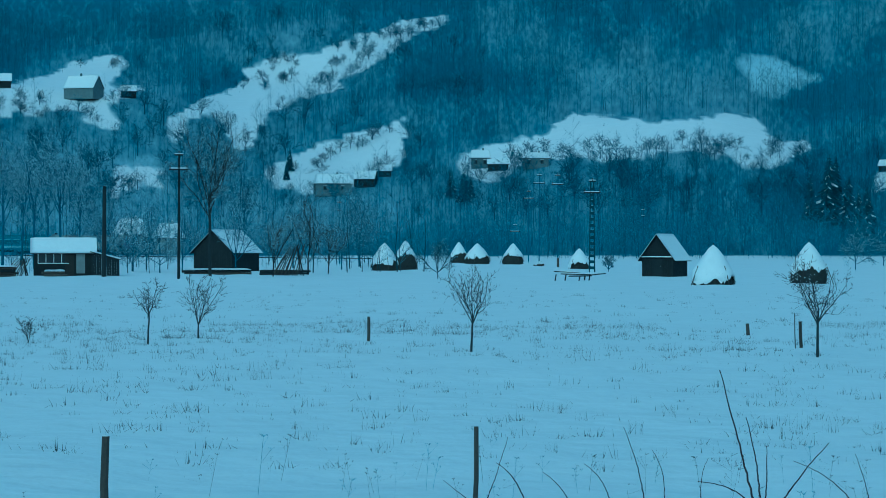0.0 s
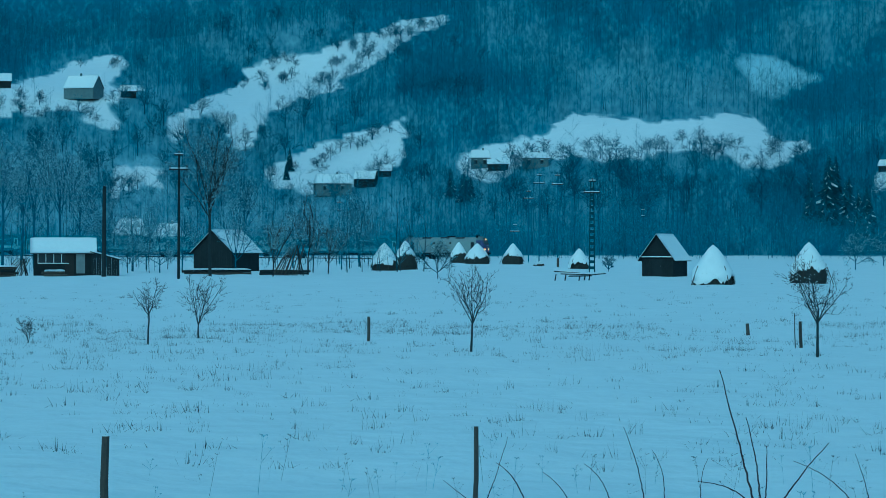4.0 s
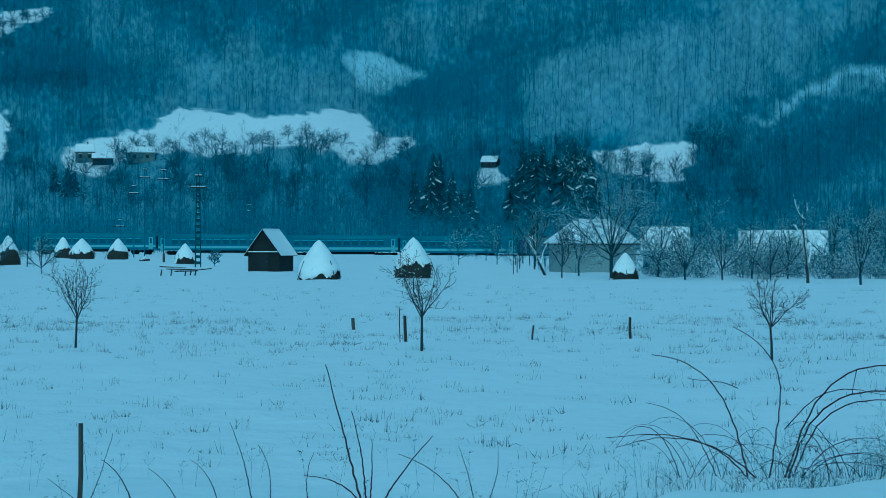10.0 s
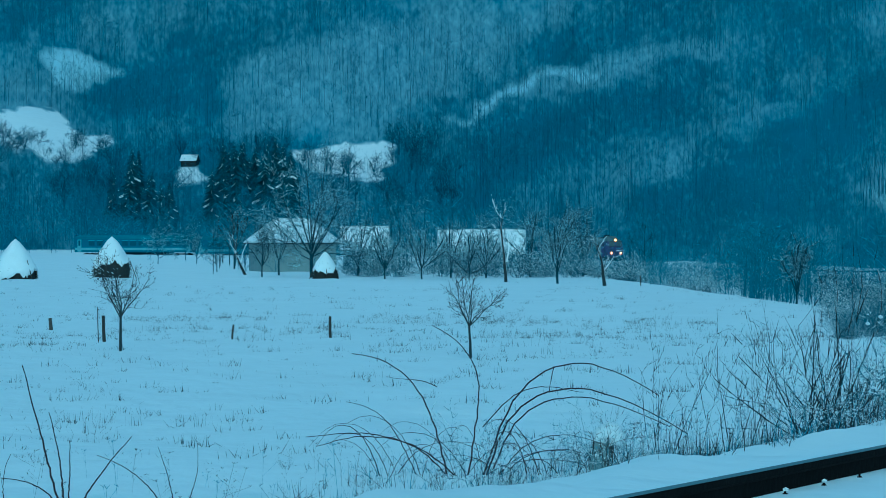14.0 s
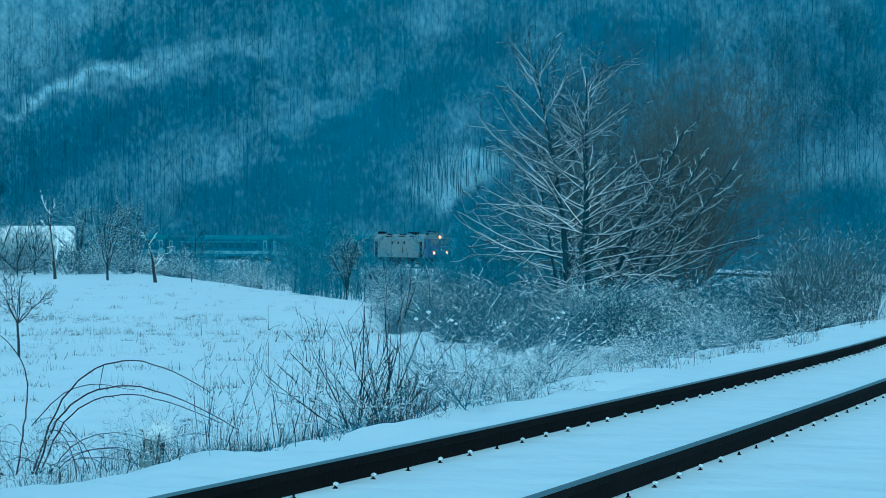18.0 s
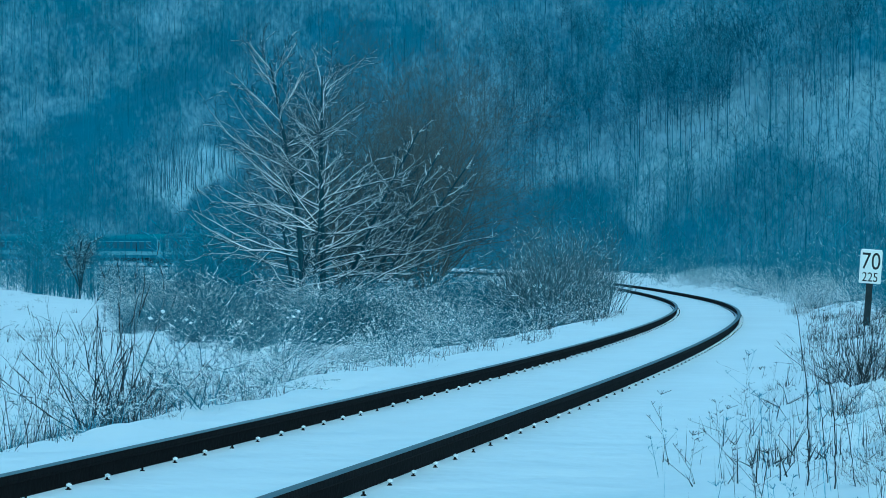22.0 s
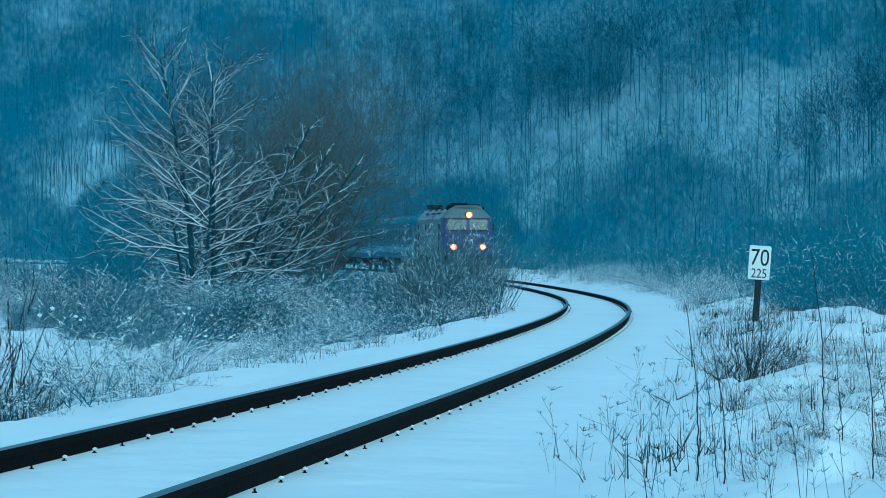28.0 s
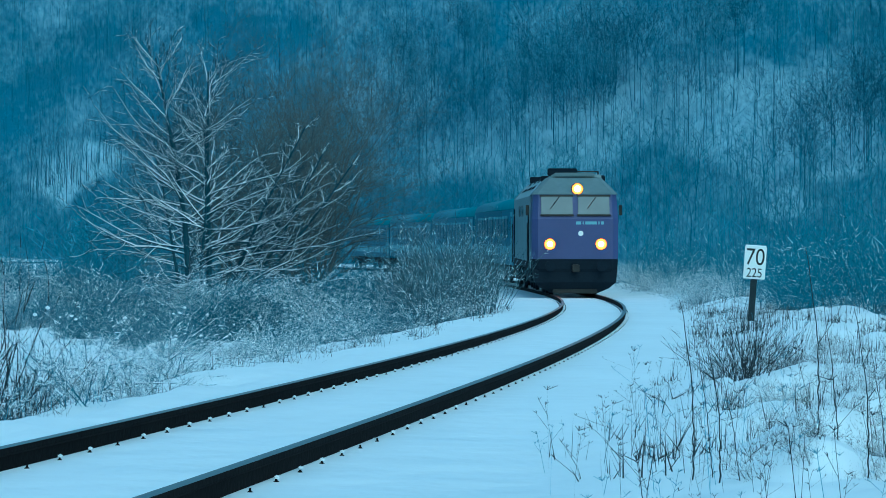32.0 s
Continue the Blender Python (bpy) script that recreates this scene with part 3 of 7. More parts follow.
def branch(rng, out, p, d, length, radius, level, spec):
    """Adds the pieces of one limb and of all that grows on it. spec: per level pieces, wander, lift, children, angle, length ratio."""
    n, wander, lift, kids, angle, ratio, first = spec[level]
    for i in range(n):
        d = d + rng.normal(size=3) * wander + np.array([0, 0, lift])
        d = d / np.linalg.norm(d)
        q = p + d * length / n
        ra, rb = radius * (1 - 0.8 * i / n), radius * (1 - 0.8 * (i + 1) / n)
        out.append((p, q, ra, rb, level))
        if level + 1 < len(spec) and i >= first:
            many = int(kids) + (rng.random() < kids - int(kids))
            for _ in range(many):
                side = np.cross(d, rng.normal(size=3))
                side /= np.linalg.norm(side) + 1e-9
                a = radians(angle) * rng.uniform(0.7, 1.3)
                e = d * math.cos(a) + side * math.sin(a)
                branch(rng, out, q, e, length * ratio * rng.uniform(0.6, 1.2) * (1 - 0.45 * i / n), max(rb * 0.6, 0.003), level + 1, spec)
        p = q


def crown_tree(rng, h=10.0, frosty=0.05, broad=0.7, stout=1.0, bole=0.2):
    """A fuller bare tree with a round crown, seen far off."""
    out = []
    spec = [(4, 0.13, 0.05, 1.7, 46, 0.55, 0), (3, 0.18, 0.04, 1.5, 44, 0.62, 0), (2, 0.22, 0.02, 0, 40, 0.5, 0)]
    out.append((np.zeros(3), np.array([0, 0, (bole + 0.3) * h]), 0, 0, -1))
    for k in range(8):
        a, o = 2.4 * k + rng.normal() * 0.3, broad * (0.1 + 1.5 * k / 8) * rng.uniform(0.8, 1.2)
        branch(rng, out, np.array([0, 0, h * bole * rng.uniform(0.7, 1.6)]), np.array([math.cos(a) * math.sin(o), math.sin(a) * math.sin(o), math.cos(o)]), h * (0.88 - bole) * rng.uniform(0.7, 0.95), 0.1, 0, spec)
    lv = np.array([o[4] for o in out])
    w = np.array([0.016, 0.010, 0.0085, 0.030])[lv] * h * stout
    p0, p1 = np.array([o[0] for o in out]), np.array([o[1] for o in out])
    v, f = thorns(p0, p1 + (p1 - p0) * 0.25, w, rng)
    return v, f, ((rng.random(len(f)) < frosty) & (lv > 0)).astype(int)


def far_spruce(rng, h=15.0):
    p0, p1, w, fr = [], [], [], []
    p0.append((0, 0, 0)); p1.append((0, 0, h)); w.append(0.3); fr.append(0)
    for z in np.arange(0.12, 0.98, 0.045):
        ln = 0.25 * h * (1 - z) ** 0.85 + 0.2
        for a in np.arange(0, 6.28, 0.8) + rng.random() * 6:
            for s, tw in ((1.0, 0.0), (0.75, 0.35), (0.75, -0.35)):
                p0.append((0, 0, z * h + 0.3))
                p1.append((math.cos(a + tw) * ln * s, math.sin(a + tw) * ln * s, z * h - 0.25 * ln + rng.normal() * 0.1))
                w.append(0.5 * ln * 0.6)
                fr.append(int(rng.random() < 0.05))
    v, f = blades(np.array(p0, float), np.array(p1, float), np.array(w), rng, 0.5)
    v, f = tri((v, f))
    return v, f, np.tile(np.array(fr), 2)


def scatter(name, kinds, xs, ys, scales, rng, mats, label, category, sink=0.15):
    """Many pieces of growth as one object."""
    zs = ground(xs, ys)
    pick = rng.integers(0, len(kinds), len(xs))
    vs, fs, ms, n = [], [], [], 0
    for k, (v, f, fr) in enumerate(kinds):
        idx = np.where(pick == k)[0]
        if not len(idx):
            continue
        a = rng.random(len(idx)) * 6.283
        c, s = np.cos(a)[:, None], np.sin(a)[:, None]
        sc = scales[idx][:, None]
        wide = (sc * (0.85 + 0.3 * rng.random((len(idx), 1))))
        X = (v[None, :, 0] * c - v[None, :, 1] * s) * wide + xs[idx][:, None]
        Y = (v[None, :, 0] * s + v[None, :, 1] * c) * wide + ys[idx][:, None]
        Z = v[None, :, 2] * sc + zs[idx][:, None] - sink
        vs.append(np.stack([X, Y, Z], -1).reshape(-1, 3))
        fs.append((f[None] + (np.arange(len(idx)) * len(v))[:, None, None]).reshape(-1, f.shape[1]) + n)
        ms.append(np.tile(fr, len(idx)))
        n += len(idx) * len(v)
    me = mesh_np(name, np.concatenate(vs), np.concatenate(fs), mats, np.concatenate(ms))
    return tagged(new(name, me), label, category, kind="stuff")


def build_forest():
    rng = np.random.default_rng(7)
    bare = [far_tree(rng, 13 * k, c, 66, 11, 0.40, 0.0042, fr, 0.8, 0.0034, 0, 0.8, 0.0034) for k, c, fr in ((1, 0.85, 0.1), (1.1, 0.8, 0.25), (0.9, 0.9, 0.15), (1.0, 0.7, 0.3), (0.8, 0.92, 0.2), (1.15, 0.75, 0.1))]
    slim = [far_tree(rng, 17, 0.6, 60, 11, 0.28, 0.0040, fr, 0.9, 0.0022, int(k == 2), 1.1, 0.0024) for k, fr in enumerate((0.3, 0.5, 0.7, 0.3, 0.5))]
    near = [far_tree(rng, 13, c, 76, 12, 0.40, 0.0040, 0.3, 0.8, 0.0022, 0, 0.6, 0.0026) for c in (0.85, 0.7, 0.9, 0.75)]
    brush = [far_tree(rng, 6, 0.97, 46, 12, 0.5, 0.006, fr, 0.9, 0.006) for fr in (0.1, 0.2, 0.3, 0.4)]
    spruce = [far_spruce(rng) for _ in range(3)]
    a = np.concatenate([rng.uniform(-13, 14, 14500), rng.uniform(14, 50, 12500)])
    foot = np.interp(a, FOOT_AT, FOOT)
    depth = np.where(a < 14, 560, 330)
    q = rng.random(len(a)) ** 0.72 * depth
    r = foot + q + 4
    x, y = r * np.sin(np.radians(a)), r * np.cos(np.radians(a))
    z = ground(x, y)
    keep = np.degrees(np.arctan2(z - 2.3, r)) < 6.3
    grow = np.ones(len(a))
    bold = rng.random(len(a)) < 0.40
    for share in (1.0, 0.8, 0.6, 0.45, 0.3, 0.2, 0.12, 0.0):
        el = np.degrees(np.arctan2(z + np.interp(a, [13, 28], [14, 8]) * share - 2.3, r))
        hit = np.zeros(len(a), bool)
        ra, re = ragged(a, el)
        for poly in MEADOWS:
            hit |= inside(poly, ra + rng.normal(size=len(a)) * 0.07, re + rng.normal(size=len(a)) * 0.05)
        if share == 0.0:
            keep &= ~hit
        else:
            hit &= ~bold
        grow[hit] = np.minimum(grow[hit], share + 0.42 * rng.random(hit.sum()) ** 2)
    grow[bold] *= rng.uniform(0.5, 0.9, bold.sum())
    grow[(a > 40.5) & (np.degrees(np.arctan2(z - 2.3, r)) < 0.2 + (a - 42) * 0.72)] *= 0.3
    keep &= grow > 0.14
    light = 1 - hazy_floor(a, np.degrees(np.arctan2(z - 2.3, r)), rng)
    thin = vnoise(x / 45, y / 45, 11)
    # black panel painted in place of the doorway's inner shade
    keep &= rng.random(len(a)) < np.where(a < 14, 0.75 + 0.4 * thin, 0.5 + 0.6 * thin) * (1 - 0.9 * light)
    d, _ = track_near(x, y)
    keep &= abs(d) > 8
    a, r, x, y, grow, light = a[keep], r[keep], x[keep], y[keep], grow[keep], light[keep]
    tall = rng.random(len(a)) < np.interp(a, [10, 14, 24, 32], [0.05, 0.16, 0.18, 0.13]) + np.where(a > 28, 0.55, 1.1) * light
    low = ~tall & ((rng.random(len(a)) < 0.2) | (grow < 0.35))
    rest = ~tall & ~low
    close = rest & (a > 22)
    rest = rest & (a <= 22)
    scatter("hillside_forest", bare, x[rest], y[rest], grow[rest] * rng.uniform(0.6, 1.15, rest.sum()) * np.interp(a[rest], [13, 20, 28, 50], [1, 0.85, 0.62, 0.55]), rng, [FARBARK, FROST], "dense bare winter wood with haze blue frosted twigs on the far slopes", "forest")
    # scaled down to fit the tree heights in the camera's view
    scatter("hillside_forest", near, x[close], y[close], grow[close] * rng.uniform(0.4, 0.75, close.sum()), rng, [MISTBARK, FROST], "bare small trees on the steep near slope", "forest")
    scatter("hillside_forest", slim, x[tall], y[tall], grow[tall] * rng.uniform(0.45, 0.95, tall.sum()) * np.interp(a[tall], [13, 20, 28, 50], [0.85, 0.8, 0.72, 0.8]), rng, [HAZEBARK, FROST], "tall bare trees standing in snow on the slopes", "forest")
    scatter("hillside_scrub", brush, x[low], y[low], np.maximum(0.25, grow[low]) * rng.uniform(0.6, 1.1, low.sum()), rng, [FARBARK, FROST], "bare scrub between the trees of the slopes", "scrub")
    # dark single trees on the snowy strips and along the upper edges of the woods: bearings, elevations, how many, size
    ta, tr, ts = [], [], []
    for b0, e0, b1, e1, wide, many, size in ((25.0, 0.8, 27.2, 1.6, 0.22, 84, 0.50), (42.0, 0.5, 45.4, 2.2, 0.35, 50, 0.50), (15.7, 2.75, 22.3, 4.75, 0.10, 70, 0.40), (20.2, 1.8, 24.2, 3.6, 0.30, 46, 0.40),
                                             (33.0, 1.3, 38.8, 3.4, 0.45, 90, 0.52), (36.0, 1.8, 41.5, 3.5, 0.5, 70, 0.58), (32.6, 2.6, 35.5, 3.6, 0.5, 44, 0.5), (-6.2, 4.25, -2.2, 5.4, 0.12, 60, 0.6), (7.1, 4.05, 8.7, 3.95, 0.12, 26, 0.55)):
        for _ in range(many):
            s = rng.random()
            be = b0 + (b1 - b0) * s + rng.normal() * 0.12
            rr = np.arange(float(np.interp(be, FOOT_AT, FOOT)) - 10, 1100, 2.0)
            ee = np.degrees(np.arctan2(ground(rr * math.sin(radians(be)), rr * math.cos(radians(be))) - 2.3, rr))
            ta.append(be), tr.append(rr[int(np.argmax(ee >= e0 + (e1 - e0) * s + rng.normal() * wide))]), ts.append(size * rng.uniform(0.7, 1.25))
    ta, tr = np.radians(np.array(ta)), np.array(tr)
    tall_ = [far_tree(rng, 17, 0.62, 120, 20, 0.24, 0.0060, fr, 1.0, 0.0016, 0, 1.2, 0.0024) for fr in (0.35, 0.5, 0.65, 0.8)]
    ts, by = np.array(ts), ta > radians(31)
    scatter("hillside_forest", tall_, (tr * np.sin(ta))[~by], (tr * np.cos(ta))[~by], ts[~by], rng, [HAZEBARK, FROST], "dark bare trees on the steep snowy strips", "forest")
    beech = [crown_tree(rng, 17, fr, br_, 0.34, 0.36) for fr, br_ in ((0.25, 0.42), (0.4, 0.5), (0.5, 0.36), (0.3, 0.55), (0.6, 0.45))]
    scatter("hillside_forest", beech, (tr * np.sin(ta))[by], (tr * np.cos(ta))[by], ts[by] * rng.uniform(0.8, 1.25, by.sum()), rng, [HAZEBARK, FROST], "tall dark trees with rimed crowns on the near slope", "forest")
    # fuller dark trees whose crowns break the lower edges of the meadows
    ex, ey, es = [], [], []
    for k, poly in enumerate(MEADOWS[:6]):
        for (b0, e0), (b1, e1) in zip(poly, poly[1:] + poly[:1]):
            if not inside(poly, np.array([(b0 + b1) / 2]), np.array([(e0 + e1) / 2 + 0.06]))[0]:
                continue
            for _ in range(max(1, int(math.hypot(b1 - b0, e1 - e0) * 5))):
                s = rng.random()
                be, ee = b0 + (b1 - b0) * s + rng.normal() * 0.05, e0 + (e1 - e0) * s - abs(rng.normal()) * 0.22
                rr = np.arange(float(np.interp(be, FOOT_AT, FOOT)) - 10, 1100, 2.0)
                up = np.degrees(np.arctan2(ground(rr * math.sin(radians(be)), rr * math.cos(radians(be))) - 2.3, rr))
                rr = float(rr[int(np.argmax(up >= ee))])
                ex.append(rr * math.sin(radians(be))), ey.append(rr * math.cos(radians(be))), es.append(rng.uniform(0.2, 0.8))
    # and stands of them between the meadows
    for b0, b1, e0, e1, many in ((-10, -4.5, 0.6, 3.0, 60), (-5.5, -0.5, 0.7, 3.4, 70), (-1.0, 8.5, 0.5, 1.9, 90), (-5.0, 1.0, 3.2, 5.0, 40), (9.0, 16.0, 0.6, 2.0, 50)):
        for _ in range(many):
            be, ee = rng.uniform(b0, b1), rng.uniform(e0, e1)
            rr = np.arange(float(np.interp(be, FOOT_AT, FOOT)) - 10, 1100, 2.0)
            up = np.degrees(np.arctan2(ground(rr * math.sin(radians(be)), rr * math.cos(radians(be))) - 2.3, rr))
            rr = float(rr[int(np.argmax(up >= ee))])
            if not any(inside(poly, np.array([be]), np.array([ee + d_]))[0] for poly in MEADOWS for d_ in (0.0, 0.5)):
                ex.append(rr * math.sin(radians(be))), ey.append(rr * math.cos(radians(be))), es.append(rng.uniform(0.5, 1.0))
    full = [crown_tree(rng, 10, fr, br_, 1.5) for fr, br_ in ((0.02, 0.7), (0.08, 0.8), (0.15, 0.6), (0.3, 0.75), (0.05, 0.5))]
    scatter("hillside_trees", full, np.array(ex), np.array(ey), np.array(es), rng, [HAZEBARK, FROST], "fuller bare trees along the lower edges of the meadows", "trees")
    # clumps of spruce on the lower slopes
    sx, sy, ss = [], [], []
    for bearing, dist, many, wide, size in ((8.55, 545, 7, 0.32, 0.9), (10.8, 530, 10, 0.2, 0.98), (11.4, 528, 12, 0.28, 1.0), (12.0, 522, 10, 0.18, 1.05), (9.45, 520, 5, 0.16, 0.55), (-3.6, 700, 2, 0.1, 0.5), (0.45, 640, 3, 0.15, 0.6)):
        for _ in range(many):
            px, py = spot(bearing + rng.normal() * wide, dist + rng.normal() * 10)
            sx.append(px), sy.append(py), ss.append(size * rng.uniform(0.7, 1.1))
    scatter("spruce_trees", spruce, np.array(sx), np.array(sy), np.array(ss), rng, [NEEDLE, SNOWCAP], "dark green spruces lightly dusted with snow", "forest")
    # belt of trees and thicket along the foot of the slopes
    m = 2700
    a = rng.uniform(-12, 47, m)
    foot = np.interp(a, FOOT_AT, FOOT)
    r = foot - 8 + rng.random(m) * np.where(a < 16, 40, 55)
    x, y = r * np.sin(np.radians(a)), r * np.cos(np.radians(a))
    d, _ = track_near(x, y)
    keep = (abs(d) > 7) & ((a > -1.5) | (rng.random(m) < 0.35))
    x, y, a = x[keep], y[keep], a[keep]
    big = (a < 16) & (rng.random(len(a)) < 0.6)
    snowy = [far_tree(rng, 13, 0.85, 80, 14, 0.42, 0.006, fr, 0.6, 0.0055) for fr in (0.45, 0.6, 0.75, 0.9)]
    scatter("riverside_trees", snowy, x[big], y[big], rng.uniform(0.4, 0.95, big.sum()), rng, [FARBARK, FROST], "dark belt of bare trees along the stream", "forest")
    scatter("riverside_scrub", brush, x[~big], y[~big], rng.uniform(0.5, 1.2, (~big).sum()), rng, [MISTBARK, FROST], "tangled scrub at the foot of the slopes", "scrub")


def build_far_growth():
    """Orchards, hedges and single trees round the farms and on the meadows."""
    rng = np.random.default_rng(17)
    bare = [far_tree(rng, 8, 0.85, 120, 20, 0.42, 0.009, fr, 0.7, 0.0055) for fr in (0.25, 0.35, 0.45, 0.55, 0.65)]
    brush = [far_tree(rng, 3, 0.97, 90, 20, 0.55, 0.007, 0.16, 0.9, 0.011) for _ in range(3)]
    b = np.concatenate([rng.uniform(-11, -0.4, 120), rng.uniform(10.5, 20.5, 110), rng.uniform(20, 27, 40)])
    d = np.concatenate([rng.uniform(222, 400, 120), rng.uniform(178, 290, 110), rng.uniform(215, 285, 40)])
    size = np.concatenate([rng.uniform(0.35, 0.95, 120), rng.uniform(0.35, 0.75, 110), rng.uniform(0.3, 0.6, 40)])
    x, y = d * np.sin(np.radians(b)), d * np.cos(np.radians(b))
    off, _ = track_near(x, y)
    keep = (abs(off) > 6) & ((b < 0) | (off < 0))
    for bb, dd in ((-4.9, 233), (-7.05, 512), (-6.2, 520), (12.3, 190), (13.95, 204), (16.4, 214), (17.5, 238)):
        hx, hy = spot(bb, dd)
        keep &= np.hypot(x - hx, y - hy) > 4.6
    scatter("orchard_trees", bare, x[keep], y[keep], size[keep], rng, [DUSKBARK, FROST], "bare orchard and hedge trees round the farms", "trees")
    b = np.concatenate([rng.uniform(-11, -1.8, 80), rng.uniform(11, 20, 90)])
    d = np.concatenate([rng.uniform(225, 380, 80), rng.uniform(172, 260, 90)])
    x, y = d * np.sin(np.radians(b)), d * np.cos(np.radians(b))
    keep = np.ones(len(x), bool)
    for bb, dd in ((-4.9, 233), (-7.05, 512), (-6.2, 520), (12.3, 190), (13.95, 204), (16.4, 214), (17.5, 238)):
        hx, hy = spot(bb, dd)
        keep &= np.hypot(x - hx, y - hy) > 4.2
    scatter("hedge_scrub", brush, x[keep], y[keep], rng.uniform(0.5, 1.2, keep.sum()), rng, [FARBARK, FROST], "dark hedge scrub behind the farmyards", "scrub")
    # single bushes and fruit trees on the meadows: bearing, elevation, size
    spots = []
    slope_bushes = [(-4.06, 3.59, 2, 0.04), (-3.6, 3.63, 2, 0.04), (-2.4, 4.08, 2, 0.04), (-2.84, 3.59, 2, 0.04), (-2.56, 3.75, 2, 0.04), (-3.57, 4.16, 2, 0.04), (-1.64, 4.25, 2, 0.04), (-1.37, 4.72, 2, 0.04), (-1.11, 4.74, 2, 0.04), (-0.98, 4.56, 2, 0.04), (-1.9, 4.12, 2, 0.04), (-2.3, 4.52, 2, 0.04), (-1.99, 4.47, 2, 0.04), (-1.72, 4.65, 2, 0.04), (-2.47, 4.47, 2, 0.04), (-3.88, 3.99, 2, 0.04), (-3.35, 3.99, 2, 0.04), (-4.5, 3.59, 2, 0.04), (-0.76, 4.78, 2, 0.04), (-0.45, 4.96, 2, 0.04), (-4.41, 3.94, 2, 0.04)]
    orchard_bushes = [(-4.1, 3.7, 3, 0.12), (-3.6, 3.7, 3, 0.1), (-2.75, 3.68, 4, 0.15), (-4.5, 3.65, 2, 0.1), (-3.7, 4.15, 3, 0.12), (-2.3, 4.1, 3, 0.15), (-1.7, 4.4, 6, 0.25), (-1.1, 4.75, 6, 0.2), (-0.6, 5.0, 5, 0.2), (-2.2, 2.2, 5, 0.35), (-1.5, 2.45, 4, 0.3), (-2.6, 1.85, 4, 0.3), (-3.2, 1.7, 3, 0.2), (-9.6, 3.1, 6, 0.5), (-8.6, 2.9, 4, 0.5), (-7.4, 4.0, 5, 0.25), (3.6, 2.25, 2, 0.08), (2.1, 2.05, 4, 0.2), (2.6, 1.95, 4, 0.2), (6.2, 2.2, 5, 0.4), (4.8, 2.15, 3, 0.3), (7.2, 2.1, 5, 0.4)]
    for bb, el, many, wide in slope_bushes + orchard_bushes:
        for _ in range(many):
            be, ee = bb + rng.normal() * wide, el + rng.normal() * 0.06
            r = np.arange(float(np.interp(be, FOOT_AT, FOOT)) - 20, 1150, 3.0)
            z = ground(r * math.sin(radians(be)), r * math.cos(radians(be)))
            k = int(np.argmax(np.degrees(np.arctan2(z - 2.3, r)) >= ee))
            spots.append((*spot(be, r[k]), rng.uniform(0.5, 1.0)))
    q = np.array(spots)
    dense = [crown_tree(rng, 5.0, 0.03, 0.95, 2.0) for _ in range(4)]
    q[:, 2] *= 1.1
    scatter("meadow_bushes", dense, q[:, 0], q[:, 1], q[:, 2], rng, [HAZEBARK, FROST], "scattered dark bushes and fruit trees on the white meadows", "bushes")


def build_gully_growth():
    """Scrub between the field's edge and the line, and behind the thicket."""
    rng = np.random.default_rng(27)
    brush = [far_tree(rng, 3.2, 0.97, 54, 14, 0.55, 0.007, fr, 0.7, 0.012) for fr in (0.06, 0.15, 0.25, 0.4)]
    b = rng.uniform(17.5, 35, 1000)
    near = np.interp(b, [17.5, 20, 22, 24, 26, 28, 30, 32, 35], [205, 185, 150, 128, 105, 96, 92, 92, 100])
    d = near + 14 + rng.random(len(b)) ** 1.3 * np.interp(b, [17.5, 24, 30, 35], [60, 130, 120, 70])
    b3 = rng.uniform(20, 37, 1100)
    d3 = rng.uniform(140, np.interp(b3, FOOT_AT, FOOT) + 5)
    b, d = np.concatenate([b, b3]), np.concatenate([d, d3])
    b3 = rng.uniform(17.5, 36, 900)
    d3 = np.interp(b3, FOOT_AT, FOOT) + rng.uniform(-34, 18, 900)
    b, d = np.concatenate([b, b3]), np.concatenate([d, d3])
    b2, d2 = np.concatenate([rng.normal(23.1, 0.5, 95), rng.normal(26.7, 0.45, 80)]), np.concatenate([rng.uniform(142, 170, 95), rng.uniform(102, 135, 80)])
    b, d = np.concatenate([b, b2]), np.concatenate([d, d2])
    x, y = d * np.sin(np.radians(b)), d * np.cos(np.radians(b))
    off, u = track_near(x, y)
    keep = (abs(off) > 5.0) & (u > 60)
    size = np.where(np.arange(len(b)) < 3000, rng.uniform(0.35, 0.8, len(b)) * np.where((b > 27) & (b < 32), 1.3, 1.0), rng.uniform(0.9, 1.55, len(b)))
    scatter("gully_scrub", brush, x[keep], y[keep], size[keep], rng, [MISTBARK, FROST], "gully scrub coloured pale for mist, with frosted tips", "scrub")


build_forest()
build_far_growth()
build_gully_growth()


# ---- rails ----
RAIL = [(-0.036, 0.0), (-0.036, -0.034), (-0.012, -0.05), (-0.010, -0.13), (-0.07, -0.155), (-0.07, -0.17), (0.07, -0.17), (0.07, -0.155), (0.010, -0.13), (0.012, -0.05), (0.036, -0.034), (0.036, 0.0)]


